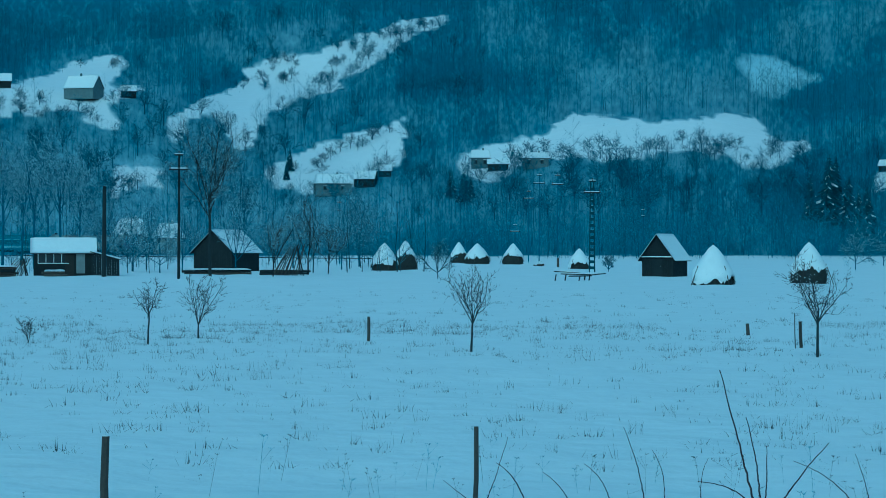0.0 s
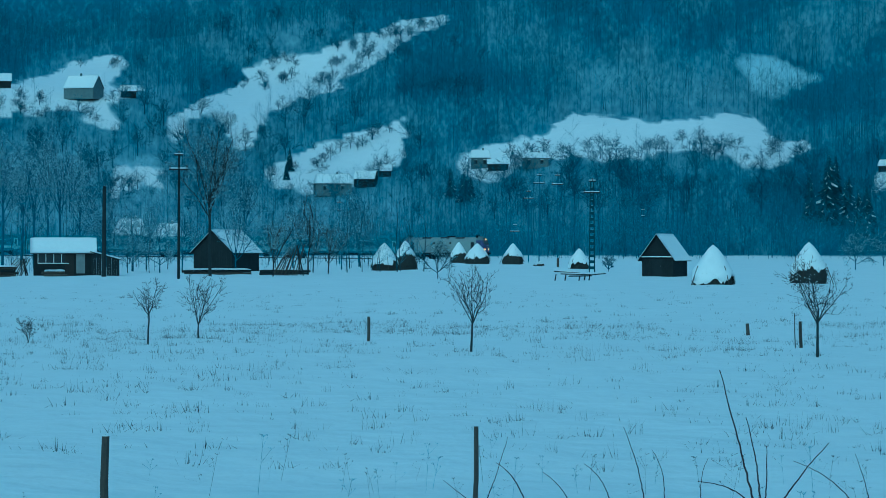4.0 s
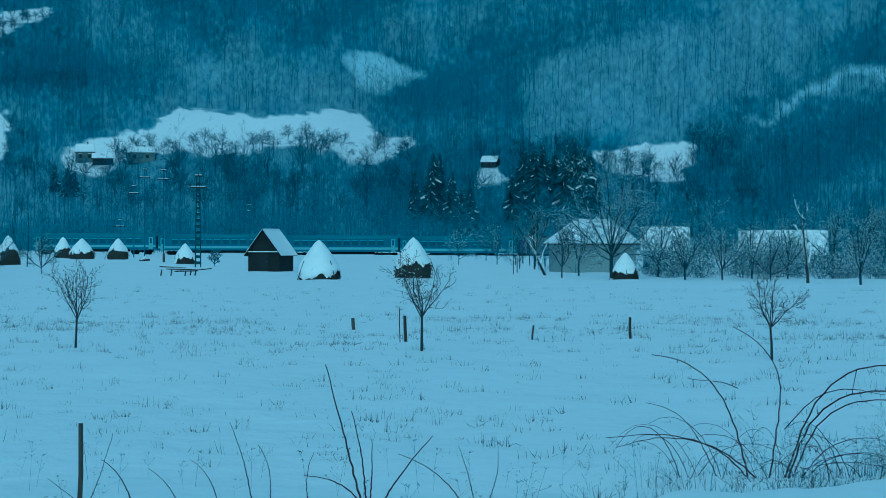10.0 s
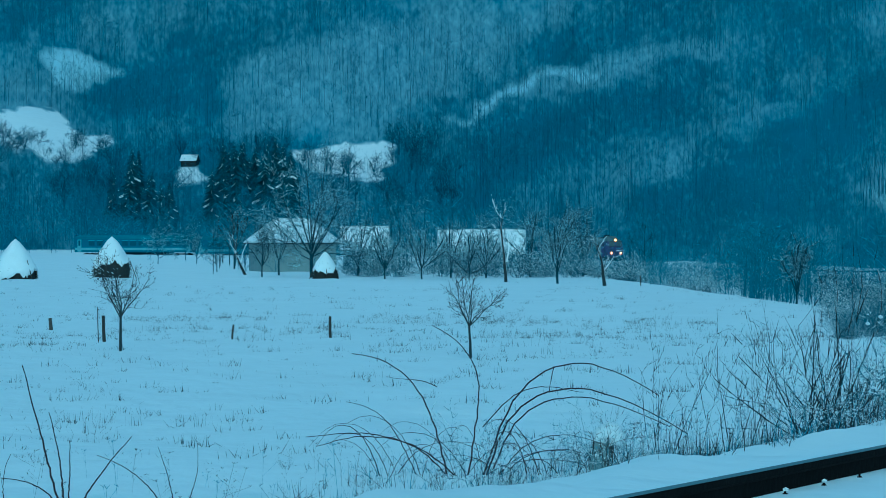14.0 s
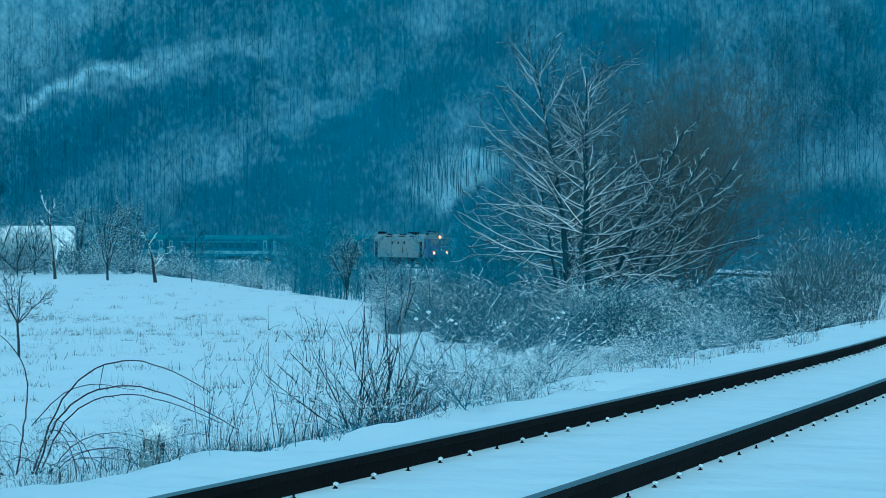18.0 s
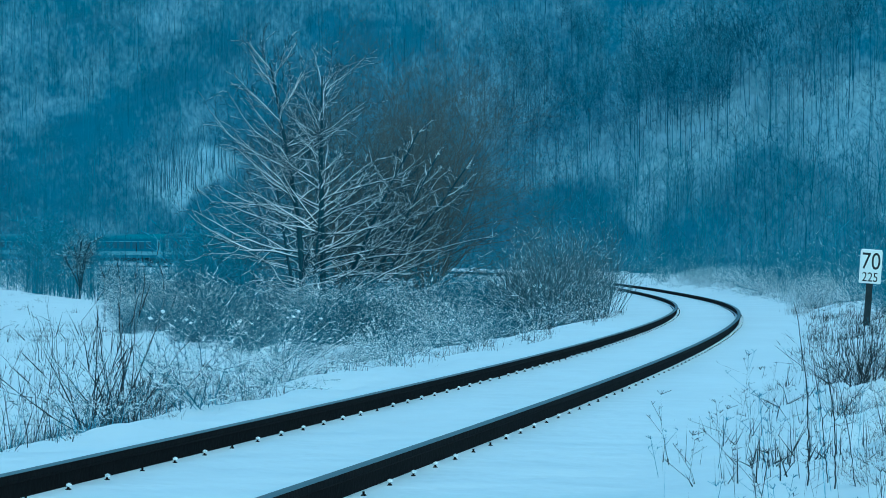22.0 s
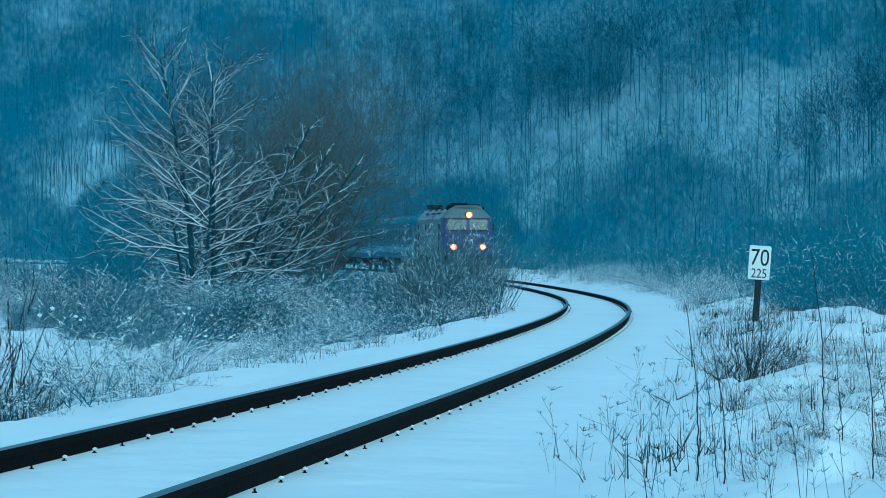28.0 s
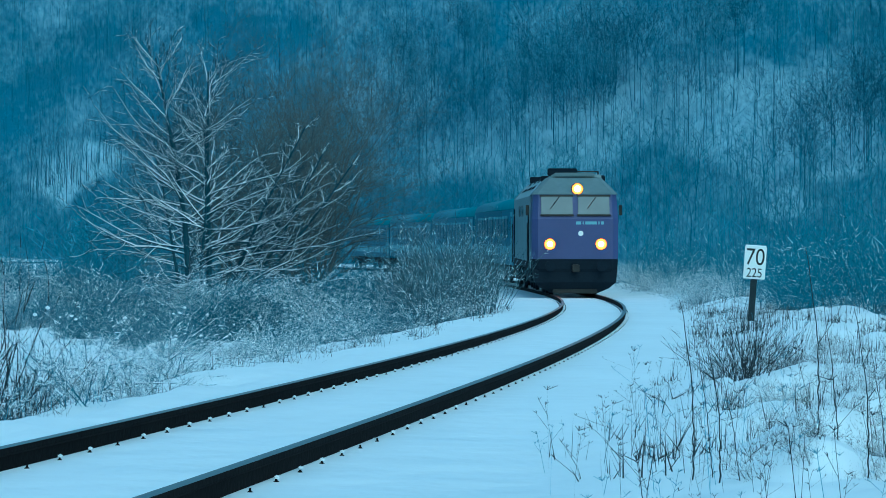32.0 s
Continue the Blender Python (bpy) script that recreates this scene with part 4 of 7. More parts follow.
def build_track():
    line = tagged(thing("railway_track", pose(0, 0, 0), "", ""), "single railway track with dark steel rails in fresh snow", "railway track", kind="structure")
    for side in (-0.7535, 0.7535):
        u = np.concatenate([np.arange(-30, 130, 1.0), np.arange(130, 700, 3.0)])
        x, y, z, h = (np.interp(u, TU, a) for a in (TX, TY, TZ, TH))
        n = len(RAIL)
        v = np.stack([np.stack([x + (side + o) * np.cos(h), y - (side + o) * np.sin(h), z + dz], 1) for o, dz in RAIL], 1)
        i, k = np.meshgrid(np.arange(len(u) - 1), np.arange(n), indexing="ij")
        f = np.stack([i * n + k, (i + 1) * n + k, (i + 1) * n + (k + 1) % n, i * n + (k + 1) % n], -1).reshape(-1, 4)
        idx = (k.ravel() == n - 1).astype(int)
        part("rail", mesh_np("rail", v.reshape(-1, 3), f, [RAILRUST, RAILTOP], idx), None, line)
    # fastenings that stick out of the snow beside each sleeper
    bm = bmesh.new()
    for s in (-1, 1):
        rod((s * 0.082, 0, -0.20), (s * 0.082, 0, -0.104), 0.007, 0.006, 6, bm)
        box(s * 0.082 - 0.013, s * 0.082 + 0.013, -0.014, 0.014, -0.20, -0.119, 0.004, bm)
    me = bpy.data.meshes.new("rail_clip")
    bm.to_mesh(me)
    bm.free()
    me.materials.append(RAILRUST)
    bm = bmesh.new()
    for s in (-1, 1):
        bmesh.ops.create_icosphere(bm, subdivisions=1, radius=0.017, matrix=Matrix.Translation((s * 0.084, 0.004, -0.102)) @ Matrix.Diagonal((1, 1.2, 0.7, 1)))
    capme = bpy.data.meshes.new("snow_dab")
    bm.to_mesh(capme)
    bm.free()
    capme.materials.append(SNOWCAP)
    for u in np.arange(8, 78, 0.6):
        x, y, z, h = track(u)
        for side in (-0.7535, 0.7535):
            ob = new("rail_clip", me)
            ob.parent = line
            ob.matrix_basis = pose(x + side * math.cos(h), y - side * math.sin(h), z, 0, 0, -math.degrees(h))
            if u < 60 and random.random() < 0.85:
                cap = new("snow_dab", capme)
                cap.parent = ob
    return line


build_track()


# ---- the train ----
def ring(half, z0, z1, roof, y):
    """Outline of a coach body at y: straight sides and a rounded roof."""
    pts = [(-half, z0), (half, z0), (half, z1)]
    for i in range(1, 8):
        a = math.pi * i / 8
        pts.append((half * math.cos(a) * (0.985), z1 + (roof - z1) * math.sin(a) ** 0.8))
    pts.append((-half, z1))
    return [(x, y, z) for x, z in pts]


def bogie(parent, y, wheelbase=2.5, wheels=2, r=0.46):
    b = part("bogie", box(-1.05, 1.05, y - wheelbase / 2 - 0.55, y + wheelbase / 2 + 0.55, 0.42, 0.82, 0.05), LOCODARK, parent)
    for i in range(wheels):
        wy = y + (i / (wheels - 1) - 0.5) * wheelbase
        for s in (-1, 1):
            part("wheel", rod((s * 0.68, wy, r), (s * 0.81, wy, r), r, r, 20), LOCODARK, b)


def gangway(parent, y, s):
    part("gangway", box(-0.6, 0.6, min(y, y + s * 0.35), max(y, y + s * 0.35), 1.1, 3.2, 0.05), BLACK, parent)


def build_coach():
    c = thing("passenger_coach", pose(0, 0, 0), "deep blue passenger coach with a pale lower band", "railway coach", "coaches of the train")
    h = 12.1
    part("body", loft([ring(1.42, 1.0, 3.3, 3.32, y) for y in (-h, h)]), COACHBLUE, c)
    part("roof", loft([[(x * 1.005, y, z) for x, y, z in ring(1.42, 3.28, 3.32, 3.88, y)] for y in (-h, h)]), COACHROOF, c, "blue grey rounded roof", True)
    for s in (-1, 1):
        part("side_band", box(s * 1.425 - 0.012, s * 1.425 + 0.012, -h + 0.02, h - 0.02, 1.35, 1.78, 0.004), COACHBAND, c, "pale grey band")
        for i in range(11):
            y = (i - 5) * 1.72
            w = part("window", box(s * 1.42 - 0.02, s * 1.42 + 0.02, y - 0.6, y + 0.6, 2.12, 2.98, 0.01), COACHGLASS, c)
            part("window_frame", box(s * 1.43 - 0.02, s * 1.43 + 0.02, y - 0.62, y + 0.62, 2.92, 3.02, 0.008), COACHBAND, w)
        for y in (-h + 0.95, h - 0.95):
            d = part("door", box(s * 1.42 - 0.025, s * 1.42 + 0.025, y - 0.42, y + 0.42, 1.05, 3.18, 0.01), COACHBAND, c, "pale grey entrance door")
            part("door_window", box(s * 1.445 - 0.02, s * 1.445 + 0.02, y - 0.2, y + 0.2, 2.1, 3.0, 0.01), COACHGLASS, d)
    part("underframe", box(-1.1, 1.1, -6, 6, 0.55, 1.02, 0.04), LOCODARK, c)
    for y in (-8.8, 8.8):
        bogie(c, y)
    for s in (-1, 1):
        gangway(c, s * h, s)
    return c


def cab(parent, s):
    """One end of the locomotive: s is 1 for the leading end."""
    def shell(levels):
        return loft([[(-w, s * y0, z), (w, s * y0, z), (w, s * y1, z), (w * 0.87, s * (y1 + 0.16), z), (-w * 0.87, s * (y1 + 0.16), z), (-w, s * y1, z)] for z, w, y0, y1 in levels])
    lower = part("cab_front", shell([(1.28, 1.44, 6.7, 8.08), (2.62, 1.45, 6.7, 8.08), (3.46, 1.40, 6.7, 7.82)]), LOCOBLUE, parent, "violet blue cab front")
    part("cab_roof", shell([(3.45, 1.45, 6.7, 7.88), (3.52, 1.40, 6.7, 7.80), (4.02, 0.95, 6.7, 7.15), (4.06, 0.8, 6.7, 7.0)]), GREYWALL, parent, "dirty grey sloping cab roof")
    part("roof_plate", box(-0.72, 0.66, min(s * 6.9, s * 7.35), max(s * 6.9, s * 7.35), 4.07, 4.2, 0.03), GREYWALL, parent)
    part("roof_unit", box(-0.15, 0.85, min(s * 6.5, s * 6.85), max(s * 6.5, s * 6.85), 4.1, 4.36, 0.03), LOCODARK, parent, "dark roof unit")
    part("skirt", shell([(0.80, 1.36, 6.7, 8.02), (0.95, 1.42, 6.7, 8.075), (1.275, 1.44, 6.7, 8.085)]), LOCODARK, parent, "sooty lower front")
    # windscreens lie on the raked face
    rake = math.degrees(math.atan2(0.26, 0.84))
    for x in (-0.62, 0.62):
        bm = box(-0.53, 0.53, -0.03, 0.035, -0.33, 0.33, 0.02)
        bmesh.ops.transform(bm, verts=bm.verts, matrix=pose(x, s * 8.125, 3.07, s * rake, 0, 0))
        w = part("windscreen", bm, WINDSCREEN, parent, "windscreen coloured pale for the sky's reflection")
        for zz, hh in ((0.34, 0.03), (-0.34, 0.03)):
            bm = box(-0.56, 0.56, -0.03, 0.05, zz - hh, zz + hh, 0.01)
            bmesh.ops.transform(bm, verts=bm.verts, matrix=pose(x, s * 8.125, 3.07, s * rake, 0, 0))
            part("windscreen_frame", bm, BLACK, w)
        bm = rod((-0.1, 0.06, 0.32), (0.22, 0.06, -0.12), 0.012, 0.012, 5)
        bmesh.ops.transform(bm, verts=bm.verts, matrix=pose(x, s * 8.125, 3.07, s * rake, 0, 0))
        part("wiper", bm, BLACK, w)
    for x in (-0.86, 0.86):
        hl = part("headlight", rod((x, s * 8.2, 1.78), (x, s * 8.27, 1.78), 0.20, 0.20, 18), LOCODARK, parent)
        part("reflector", rod((x, s * 8.271, 1.78), (x, s * 8.276, 1.78), 0.185, 0.185, 18), LAMPHALO if s > 0 else GLASSDARK, hl)
        part("lens", rod((x, s * 8.272, 1.78), (x, s * 8.285, 1.78), 0.10, 0.095, 18), LAMP if s > 0 else GLASSDARK, hl)
        part("buffer", rod((x, s * 8.15, 1.05), (x, s * 8.62, 1.05), 0.09, 0.09, 12), LOCODARK, parent)
        part("buffer_plate", rod((x, s * 8.6, 1.05), (x, s * 8.66, 1.05), 0.18, 0.18, 20), LOCODARK, parent)
    hl = part("top_headlight", rod((-0.08, s * 7.5, 3.64), (-0.08, s * 8.02, 3.64), 0.20, 0.20, 18), LOCODARK, parent)
    part("reflector", rod((-0.08, s * 8.021, 3.64), (-0.08, s * 8.026, 3.64), 0.185, 0.185, 18), LAMPHALO if s > 0 else GLASSDARK, hl)
    part("lens", rod((-0.08, s * 8.022, 3.64), (-0.08, s * 8.035, 3.64), 0.11, 0.105, 18), LAMP if s > 0 else GLASSDARK, hl)
    part("marker_lamp", rod((-0.18, s * 8.22, 2.14), (-0.18, s * 8.27, 2.14), 0.09, 0.085, 16), WHITE, parent, "small round white lamp")
    # running number as plain bars
    for i, (x0, x1) in enumerate(((0.02, 0.19), (0.24, 0.28), (0.33, 0.72), (0.77, 0.81), (0.86, 0.96))):
        part("number_bar", box(-x1, -x0, s * 8.245 - 0.006, s * 8.245 + 0.006, 2.44, 2.54, 0.002), COACHBAND, parent)
    part("valance", loft([[(-w, s * 7.2, z), (w, s * 7.2, z), (w, s * y, z), (-w, s * y, z)] for z, w, y in ((0.14, 0.8, 7.9), (0.3, 1.15, 8.1), (0.5, 1.36, 8.25), (0.93, 1.42, 8.18))]), LOCODARK, parent, "black lower apron")
    part("coupling", box(-0.12, 0.12, s * 8.35 - 0.2, s * 8.35 + 0.2, 0.85, 1.1, 0.03), BLACK, parent)
    part("snow_guard", box(-0.75, 0.75, s * 8.0 - 0.05, s * 8.0 + 0.05, 0.12, 0.34, 0.02), BLACK, parent)


def build_loco():
    c = thing("diesel_locomotive", pose(0, 0, 0), "violet blue and dirty cream diesel locomotive with lit headlights", "locomotive")
    half = [(-1.47, 0.95), (1.47, 0.95), (1.47, 3.42), (0.95, 4.02), (-0.95, 4.02), (-1.47, 3.42)]
    part("body", extrude(half, -6.7, 6.7), LOCOCREAM, c, "dirty cream body side")
    for s in (1, -1):
        cab(c, s)
    for s in (-1, 1):
        part("side_sill", box(s * 1.48 - 0.02, s * 1.48 + 0.02, -6.68, 6.68, 0.95, 1.18, 0.005), LOCODARK, c)
        for y in (-1.6, 0.0, 1.6):
            p = part("porthole", rod((s * 1.455, y, 2.95), (s * 1.49, y, 2.95), 0.21, 0.20, 16), BLACK, c)
            part("pane", rod((s * 1.49, y, 2.95), (s * 1.497, y, 2.95), 0.16, 0.16, 16), GLASSDARK, p)
        for y in (-6.0, 6.0):
            d = part("cab_door", box(s * 1.475 - 0.02, s * 1.475 + 0.02, y - 0.33, y + 0.33, 1.2, 3.1, 0.01), LOCODARK, c, "dark recessed cab door")
            part("door_window", box(s * 1.49 - 0.015, s * 1.49 + 0.015, y - 0.22, y + 0.22, 2.3, 2.95, 0.01), GLASSDARK, d)
        for y in (-6.5, 6.5):
            part("handrail", rod((s * 1.54, y, 1.0), (s * 1.54, y, 2.5), 0.018, 0.018, 6), BLACK, c)
        part("mirror", box(s * 1.58 - 0.05, s * 1.58 + 0.05, 7.35, 7.45, 2.75, 3.1, 0.01), BLACK, c)
    for y in (-3.2, 0.4, 3.4):
        part("roof_panel", extrude([(-1.28, 3.70), (-1.2, 3.72), (-0.93, 4.05), (0.93, 4.05), (1.2, 3.72), (1.28, 3.70), (0.9, 4.0), (-0.9, 4.0)], y - 0.9, y + 0.9), LOCODARK, c, "sooty roof hatch")
    part("exhaust", box(-0.45, 0.45, 0.6, 1.9, 4.0, 4.27, 0.05), LOCODARK, c)
    part("roof_box", box(-0.95, 0.75, 6.4, 7.2, 3.98, 4.14, 0.03), LOCOCREAM, c)
    part("horn", box(-1.1, -0.85, 6.6, 6.9, 3.9, 4.12, 0.03), LOCODARK, c)
    part("horn", box(0.8, 1.1, 6.6, 6.9, 3.9, 4.1, 0.03), LOCODARK, c)
    part("roof_rail", rod((-0.9, 6.3, 4.26), (0.5, 6.3, 4.26), 0.03, 0.03, 6), BLACK, c)
    for x in (-0.9, 0.5):
        part("rail_post", rod((x, 6.3, 4.0), (x, 6.3, 4.27), 0.025, 0.025, 6), BLACK, c)
    part("fuel_tank", box(-1.2, 1.2, -2.2, 2.2, 0.35, 0.95, 0.08), LOCODARK, c)
    for y in (-4.6, 4.6):
        bogie(c, y, 4.1, 3, 0.52)
    return c


loco = build_loco()
coaches = [build_coach()]
for _ in range(3):
    coaches.append(copy_thing(coaches[0], pose(0, 0, 0)))


def head_at(t):
    """How far along the line the locomotive's front is at t seconds."""
    tt = np.linspace(t, 32.0, 121)
    v = np.interp((tt[1:] + tt[:-1]) / 2, [5, 12, 18, 25, 32], [17.5, 17.45, 16.8, 15.8, 15.35])
    return 85.7 + float(np.sum(v * np.diff(tt)))


def ride(u_front, length, bogies):
    """Pose of a vehicle whose front is at u_front."""
    c = u_front + length / 2
    xa, ya, za, _ = track(c - bogies)
    xb, yb, zb, _ = track(c + bogies)
    dx, dy = xa - xb, ya - yb
    return pose((xa + xb) / 2, (ya + yb) / 2, (za + zb) / 2, 0, 0, -math.degrees(math.atan2(dx, dy)))


# ---- single trees and shrubs ----
def ball():
    """A coarse round lump: its corners and triangles."""
    bm = bmesh.new()
    bmesh.ops.create_icosphere(bm, subdivisions=1, radius=1.0)
    v = np.array([q.co for q in bm.verts])
    f = np.array([[q.index for q in t.verts] for t in bm.faces])
    bm.free()
    return v, f


BLOB = ball()


def grown(name, m, out, label, category, group="", snow=0.6, bark=None, thin=0.004, snowlift=0.9, snowfat=0.8, minlevel=1, fine=False, light=False, solid=False, snowmin=0.0, maxlevel=9, frost=0.0, snowmat=None, steep=0.88, taper=False, clots=0, clot=0.03):
    """A tree or shrub from its pieces: trunk, branches and the snow lying on them."""
    t = thing(name, m, label, category, group)
    p0, p1, r0, r1, lv = (np.array([o[k] for o in out]) for k in range(5))
    least = np.array(thin)[lv] if isinstance(thin, tuple) else thin
    raw0, raw1 = r0, r1
    r0, r1 = np.maximum(r0, least), np.maximum(r1, least)
    bark = bark or BARK
    trunk = lv == 0
    v, f = blades(p0[trunk], p1[trunk], r0[trunk] * 2.0, np.random.default_rng(4), 0.75) if fine else tubes(p0[trunk], p1[trunk], r0[trunk], r1[trunk], 6)
    if fine:
        tagged(part("trunk", mesh_np("trunk", v, f, [bark]), None, t), kind="stuff")
    else:
        t0, t1 = p0[trunk], p1[trunk]
        fresh = np.concatenate([[0], np.where(np.linalg.norm(t0[1:] - t1[:-1], axis=1) > 1e-6)[0] + 1, [len(t0)]])
        for i, j in zip(fresh[:-1], fresh[1:]):
            q = slice(i, j)
            part("trunk", mesh_np("trunk", *tubes(t0[q], t1[q], r0[trunk][q], r1[trunk][q], 6), [bark]), None, t)
    meshes = []
    round_ = (lv >= 1) if solid else (lv == 1)
    if round_.any() and not fine:
        meshes.append(tri(tubes(p0[round_], p1[round_], r0[round_], r1[round_], 4 if solid else 3)))
    thinner = lv >= (1 if fine else 9 if solid else 2)
    if thinner.any():
        meshes.append(thorns(p0[thinner], p1[thinner] + (p1 - p0)[thinner] * 0.15, (r0 * 2.2)[thinner], np.random.default_rng(3)))
    if meshes:
        cv, cf = join(*meshes)
        rimed = np.zeros(len(cf), int)
        if frost:
            lev = lv[thinner]
            rimed[-len(lev):] = (np.random.default_rng(8).random(len(lev)) < frost) & (lev >= lev.max() - 1)
        tagged(part("crown", mesh_np("crown", cv, cf, [bark, RIME], rimed), None, t), kind="stuff")
    if snow:
        d = p1 - p0
        flat = abs(d[:, 2]) / (np.linalg.norm(d, axis=1) + 1e-9)
        rng = np.random.default_rng(len(out))
        on = (lv >= minlevel) & (lv <= maxlevel) & (flat < steep) & (rng.random(len(lv)) < np.where(lv <= 1, min(1, snow * 1.3), snow))
        if on.any():
            up = np.array([0, 0, 1.0])
            least = snowmin * np.where(lv <= 1, 1.25, 0.85)
            if taper:
                r0, r1 = np.clip(raw0 * 1.45, snowmin * 0.3, snowmin), np.clip(raw1 * 1.45, snowmin * 0.2, snowmin)
            else:
                r0, r1 = np.maximum(r0, least), np.maximum(r1, least * 0.8)
            a, b = p0[on] + up * (r0[on] * snowlift)[:, None], p1[on] + up * (r1[on] * snowlift)[:, None]
            b = a + (b - a) * (0.85 if fine else 1.0)
            v, f = thorns(a, b + (b - a) * 0.1, r0[on] * 2.4 * snowfat, rng) if fine or light else tri(tubes(a, b, r0[on] * snowfat, r1[on] * snowfat, 3))
            if clots:
                top = np.where(lv >= 1)[0]
                pick = rng.choice(top, min(clots, len(top)), replace=False)
                size = clot * rng.uniform(0.5, 1.3, len(pick)) ** 1.5
                bv, bf = BLOB
                bumps = bv[None] * (size[:, None, None] * rng.uniform(0.75, 1.25, (len(pick), len(bv), 1))) * [1.15, 1.15, 0.7] + p1[pick][:, None]
                v, f = join((v, f), (bumps.reshape(-1, 3), (bf[None] + (np.arange(len(pick)) * len(bv))[:, None, None]).reshape(-1, 3)))
            tagged(part("snow", mesh_np("snow", v, f, [snowmat or SNOWCAP]), None, t, "white snow along the branches"), kind="stuff")
    return t


def on_ground(x, y, turn=0, sink=0.03, size=1.0):
    return pose(x, y, gz(x, y) - sink, 0, 0, turn) @ Matrix.Scale(size, 4)


def sapling(seed, height, fork=0.45, limbs=6, open_=35, snow=0.12):
    rng = np.random.default_rng(seed)
    out = []
    d = np.array([rng.normal() * 0.04, rng.normal() * 0.04, 1.0])
    p = np.zeros(3)
    for i in range(4):
        q = p + (d + np.append(rng.normal(size=2) * 0.03, 0)) * height * fork / 4
        out.append((p, q, 0.032 * height / 1.8 * (1 - 0.08 * i), 0.032 * height / 1.8 * (0.92 - 0.08 * i), 0))
        p = q
    spec = [None, (4, 0.2, 0.16, 2.3, 48, 0.45, 0), (3, 0.26, 0.14, 1.8, 44, 0.55, 0), (3, 0.3, 0.1, 0, 40, 0.5, 0)]
    for k in range(limbs):
        a = 6.283 * k / limbs + rng.normal() * 0.3
        o = radians(open_ * 0.66) * rng.uniform(0.7, 1.35)
        e = np.array([math.cos(a) * math.sin(o), math.sin(a) * math.sin(o), math.cos(o)])
        branch(rng, out, p - np.array([0, 0, 0.06 * height * rng.random()]), e, height * (1 - fork) * rng.uniform(0.8, 1.1), 0.016 * height / 1.8, 1, spec)
    return out


SAPLINGS = [(0.64, 54.7, 1.75, 0.42, 7, 32), (8.44, 52.7, 1.95, 0.42, 8, 50), (-6.67, 60.1, 1.45, 0.55, 6, 48), (-5.54, 62.9, 1.45, 0.28, 6, 30), (-9.33, 60.9, 0.6, 0.1, 5, 35), (16.35, 50.4, 1.7, 0.42, 7, 50)]


def build_saplings():
    for i, (b, d, h, fork, limbs, open_) in enumerate(SAPLINGS):
        x, y = spot(b, d)
        grown("fruit_sapling", on_ground(x, y), sapling(30 + i, h, fork, limbs, open_), "bare young fruit tree with a thin dark trunk in the snow", "tree", "young fruit trees in the field", snow=0.1, thin=0.0065)


build_saplings()


def orchard_tree(seed, height, width=0.6, levels=4, limbs=7, trunk=0.22, r=0.016, kids=1.9):
    rng = np.random.default_rng(seed)
    out = []
    spec = [(6, 0.13, 0.05, kids, 46, 0.52, 1), (5, 0.18, 0.03, 1.5, 44, 0.55, 0), (4, 0.22, 0.02, 1.1, 42, 0.6, 0), (2, 0.25, 0.0, 0, 40, 0.5, 0)][:levels]
    p = np.zeros(3)
    for i in range(3):
        q = p + np.array([rng.normal() * 0.03, rng.normal() * 0.03, 1]) * height * trunk / 3
        out.append((p, q, r * height * (1 - 0.1 * i), r * height * (0.9 - 0.1 * i), 0))
        p = q
    for k in range(limbs):
        a = 2.4 * k + rng.normal() * 0.3
        o = width * (0.15 + 1.5 * k / limbs) * rng.uniform(0.8, 1.2)
        branch(rng, out, p * (1 - 0.55 * rng.random() * k / limbs), np.array([math.cos(a) * math.sin(o), math.sin(a) * math.sin(o), math.cos(o)]), height * (1 - 0.7 * trunk) * rng.uniform(0.62, 0.82) * (1 - 0.25 * k / limbs), r * (0.46 - 0.2 * k / limbs) * height, 0, spec)
    return out


# bearing, distance, height, spread, snow share, label
VILLAGE_TREES = [
    (-5.27, 196, 10.5, 0.5, 0.45, "tall bare old tree with wide snowy branches"),
    (-6.4, 228, 5.0, 0.8, 0.45, "low spreading orchard tree with snow on its branches"),
    (-7.0, 233, 4.6, 0.8, 0.4, "low spreading orchard tree with snow on its branches"),
    (-5.9, 240, 5.6, 0.7, 0.4, "low spreading orchard tree with snow on its branches"),
    (-3.06, 203, 5.8, 0.5, 0.15, "dark bare tree beside the hay racks"),
    (-2.6, 210, 4.4, 0.6, 0.2, "dark bare tree beside the hay racks"),
    (-3.85, 196, 4.8, 0.25, 0.5, "broken bare tree with a snowy limb"),
    (-8.9, 300, 12.6, 0.5, 0.35, "bare old tree with snowy limbs behind the shed"),
    (-9.5, 310, 11.5, 0.5, 0.35, "bare old tree with snowy limbs behind the shed"),
    (-8.2, 320, 10.9, 0.5, 0.35, "bare old tree with snowy limbs behind the shed"),
    (-9.9, 270, 12.1, 0.55, 0.4, "bare old tree with snowy limbs behind the shed"),
    (-9.2, 262, 10.9, 0.6, 0.4, "bare old tree with snowy limbs behind the shed"),
    (-8.6, 275, 12.1, 0.55, 0.4, "bare old tree with snowy limbs behind the shed"),
    (-7.6, 280, 8.0, 0.6, 0.35, "bare old tree with snowy limbs behind the shed"),
    (-6.7, 255, 7.0, 0.6, 0.4, "low spreading orchard tree with snow on its branches"),
    (-4.7, 225, 6.0, 0.6, 0.4, "low spreading orchard tree with snow on its branches"),
]
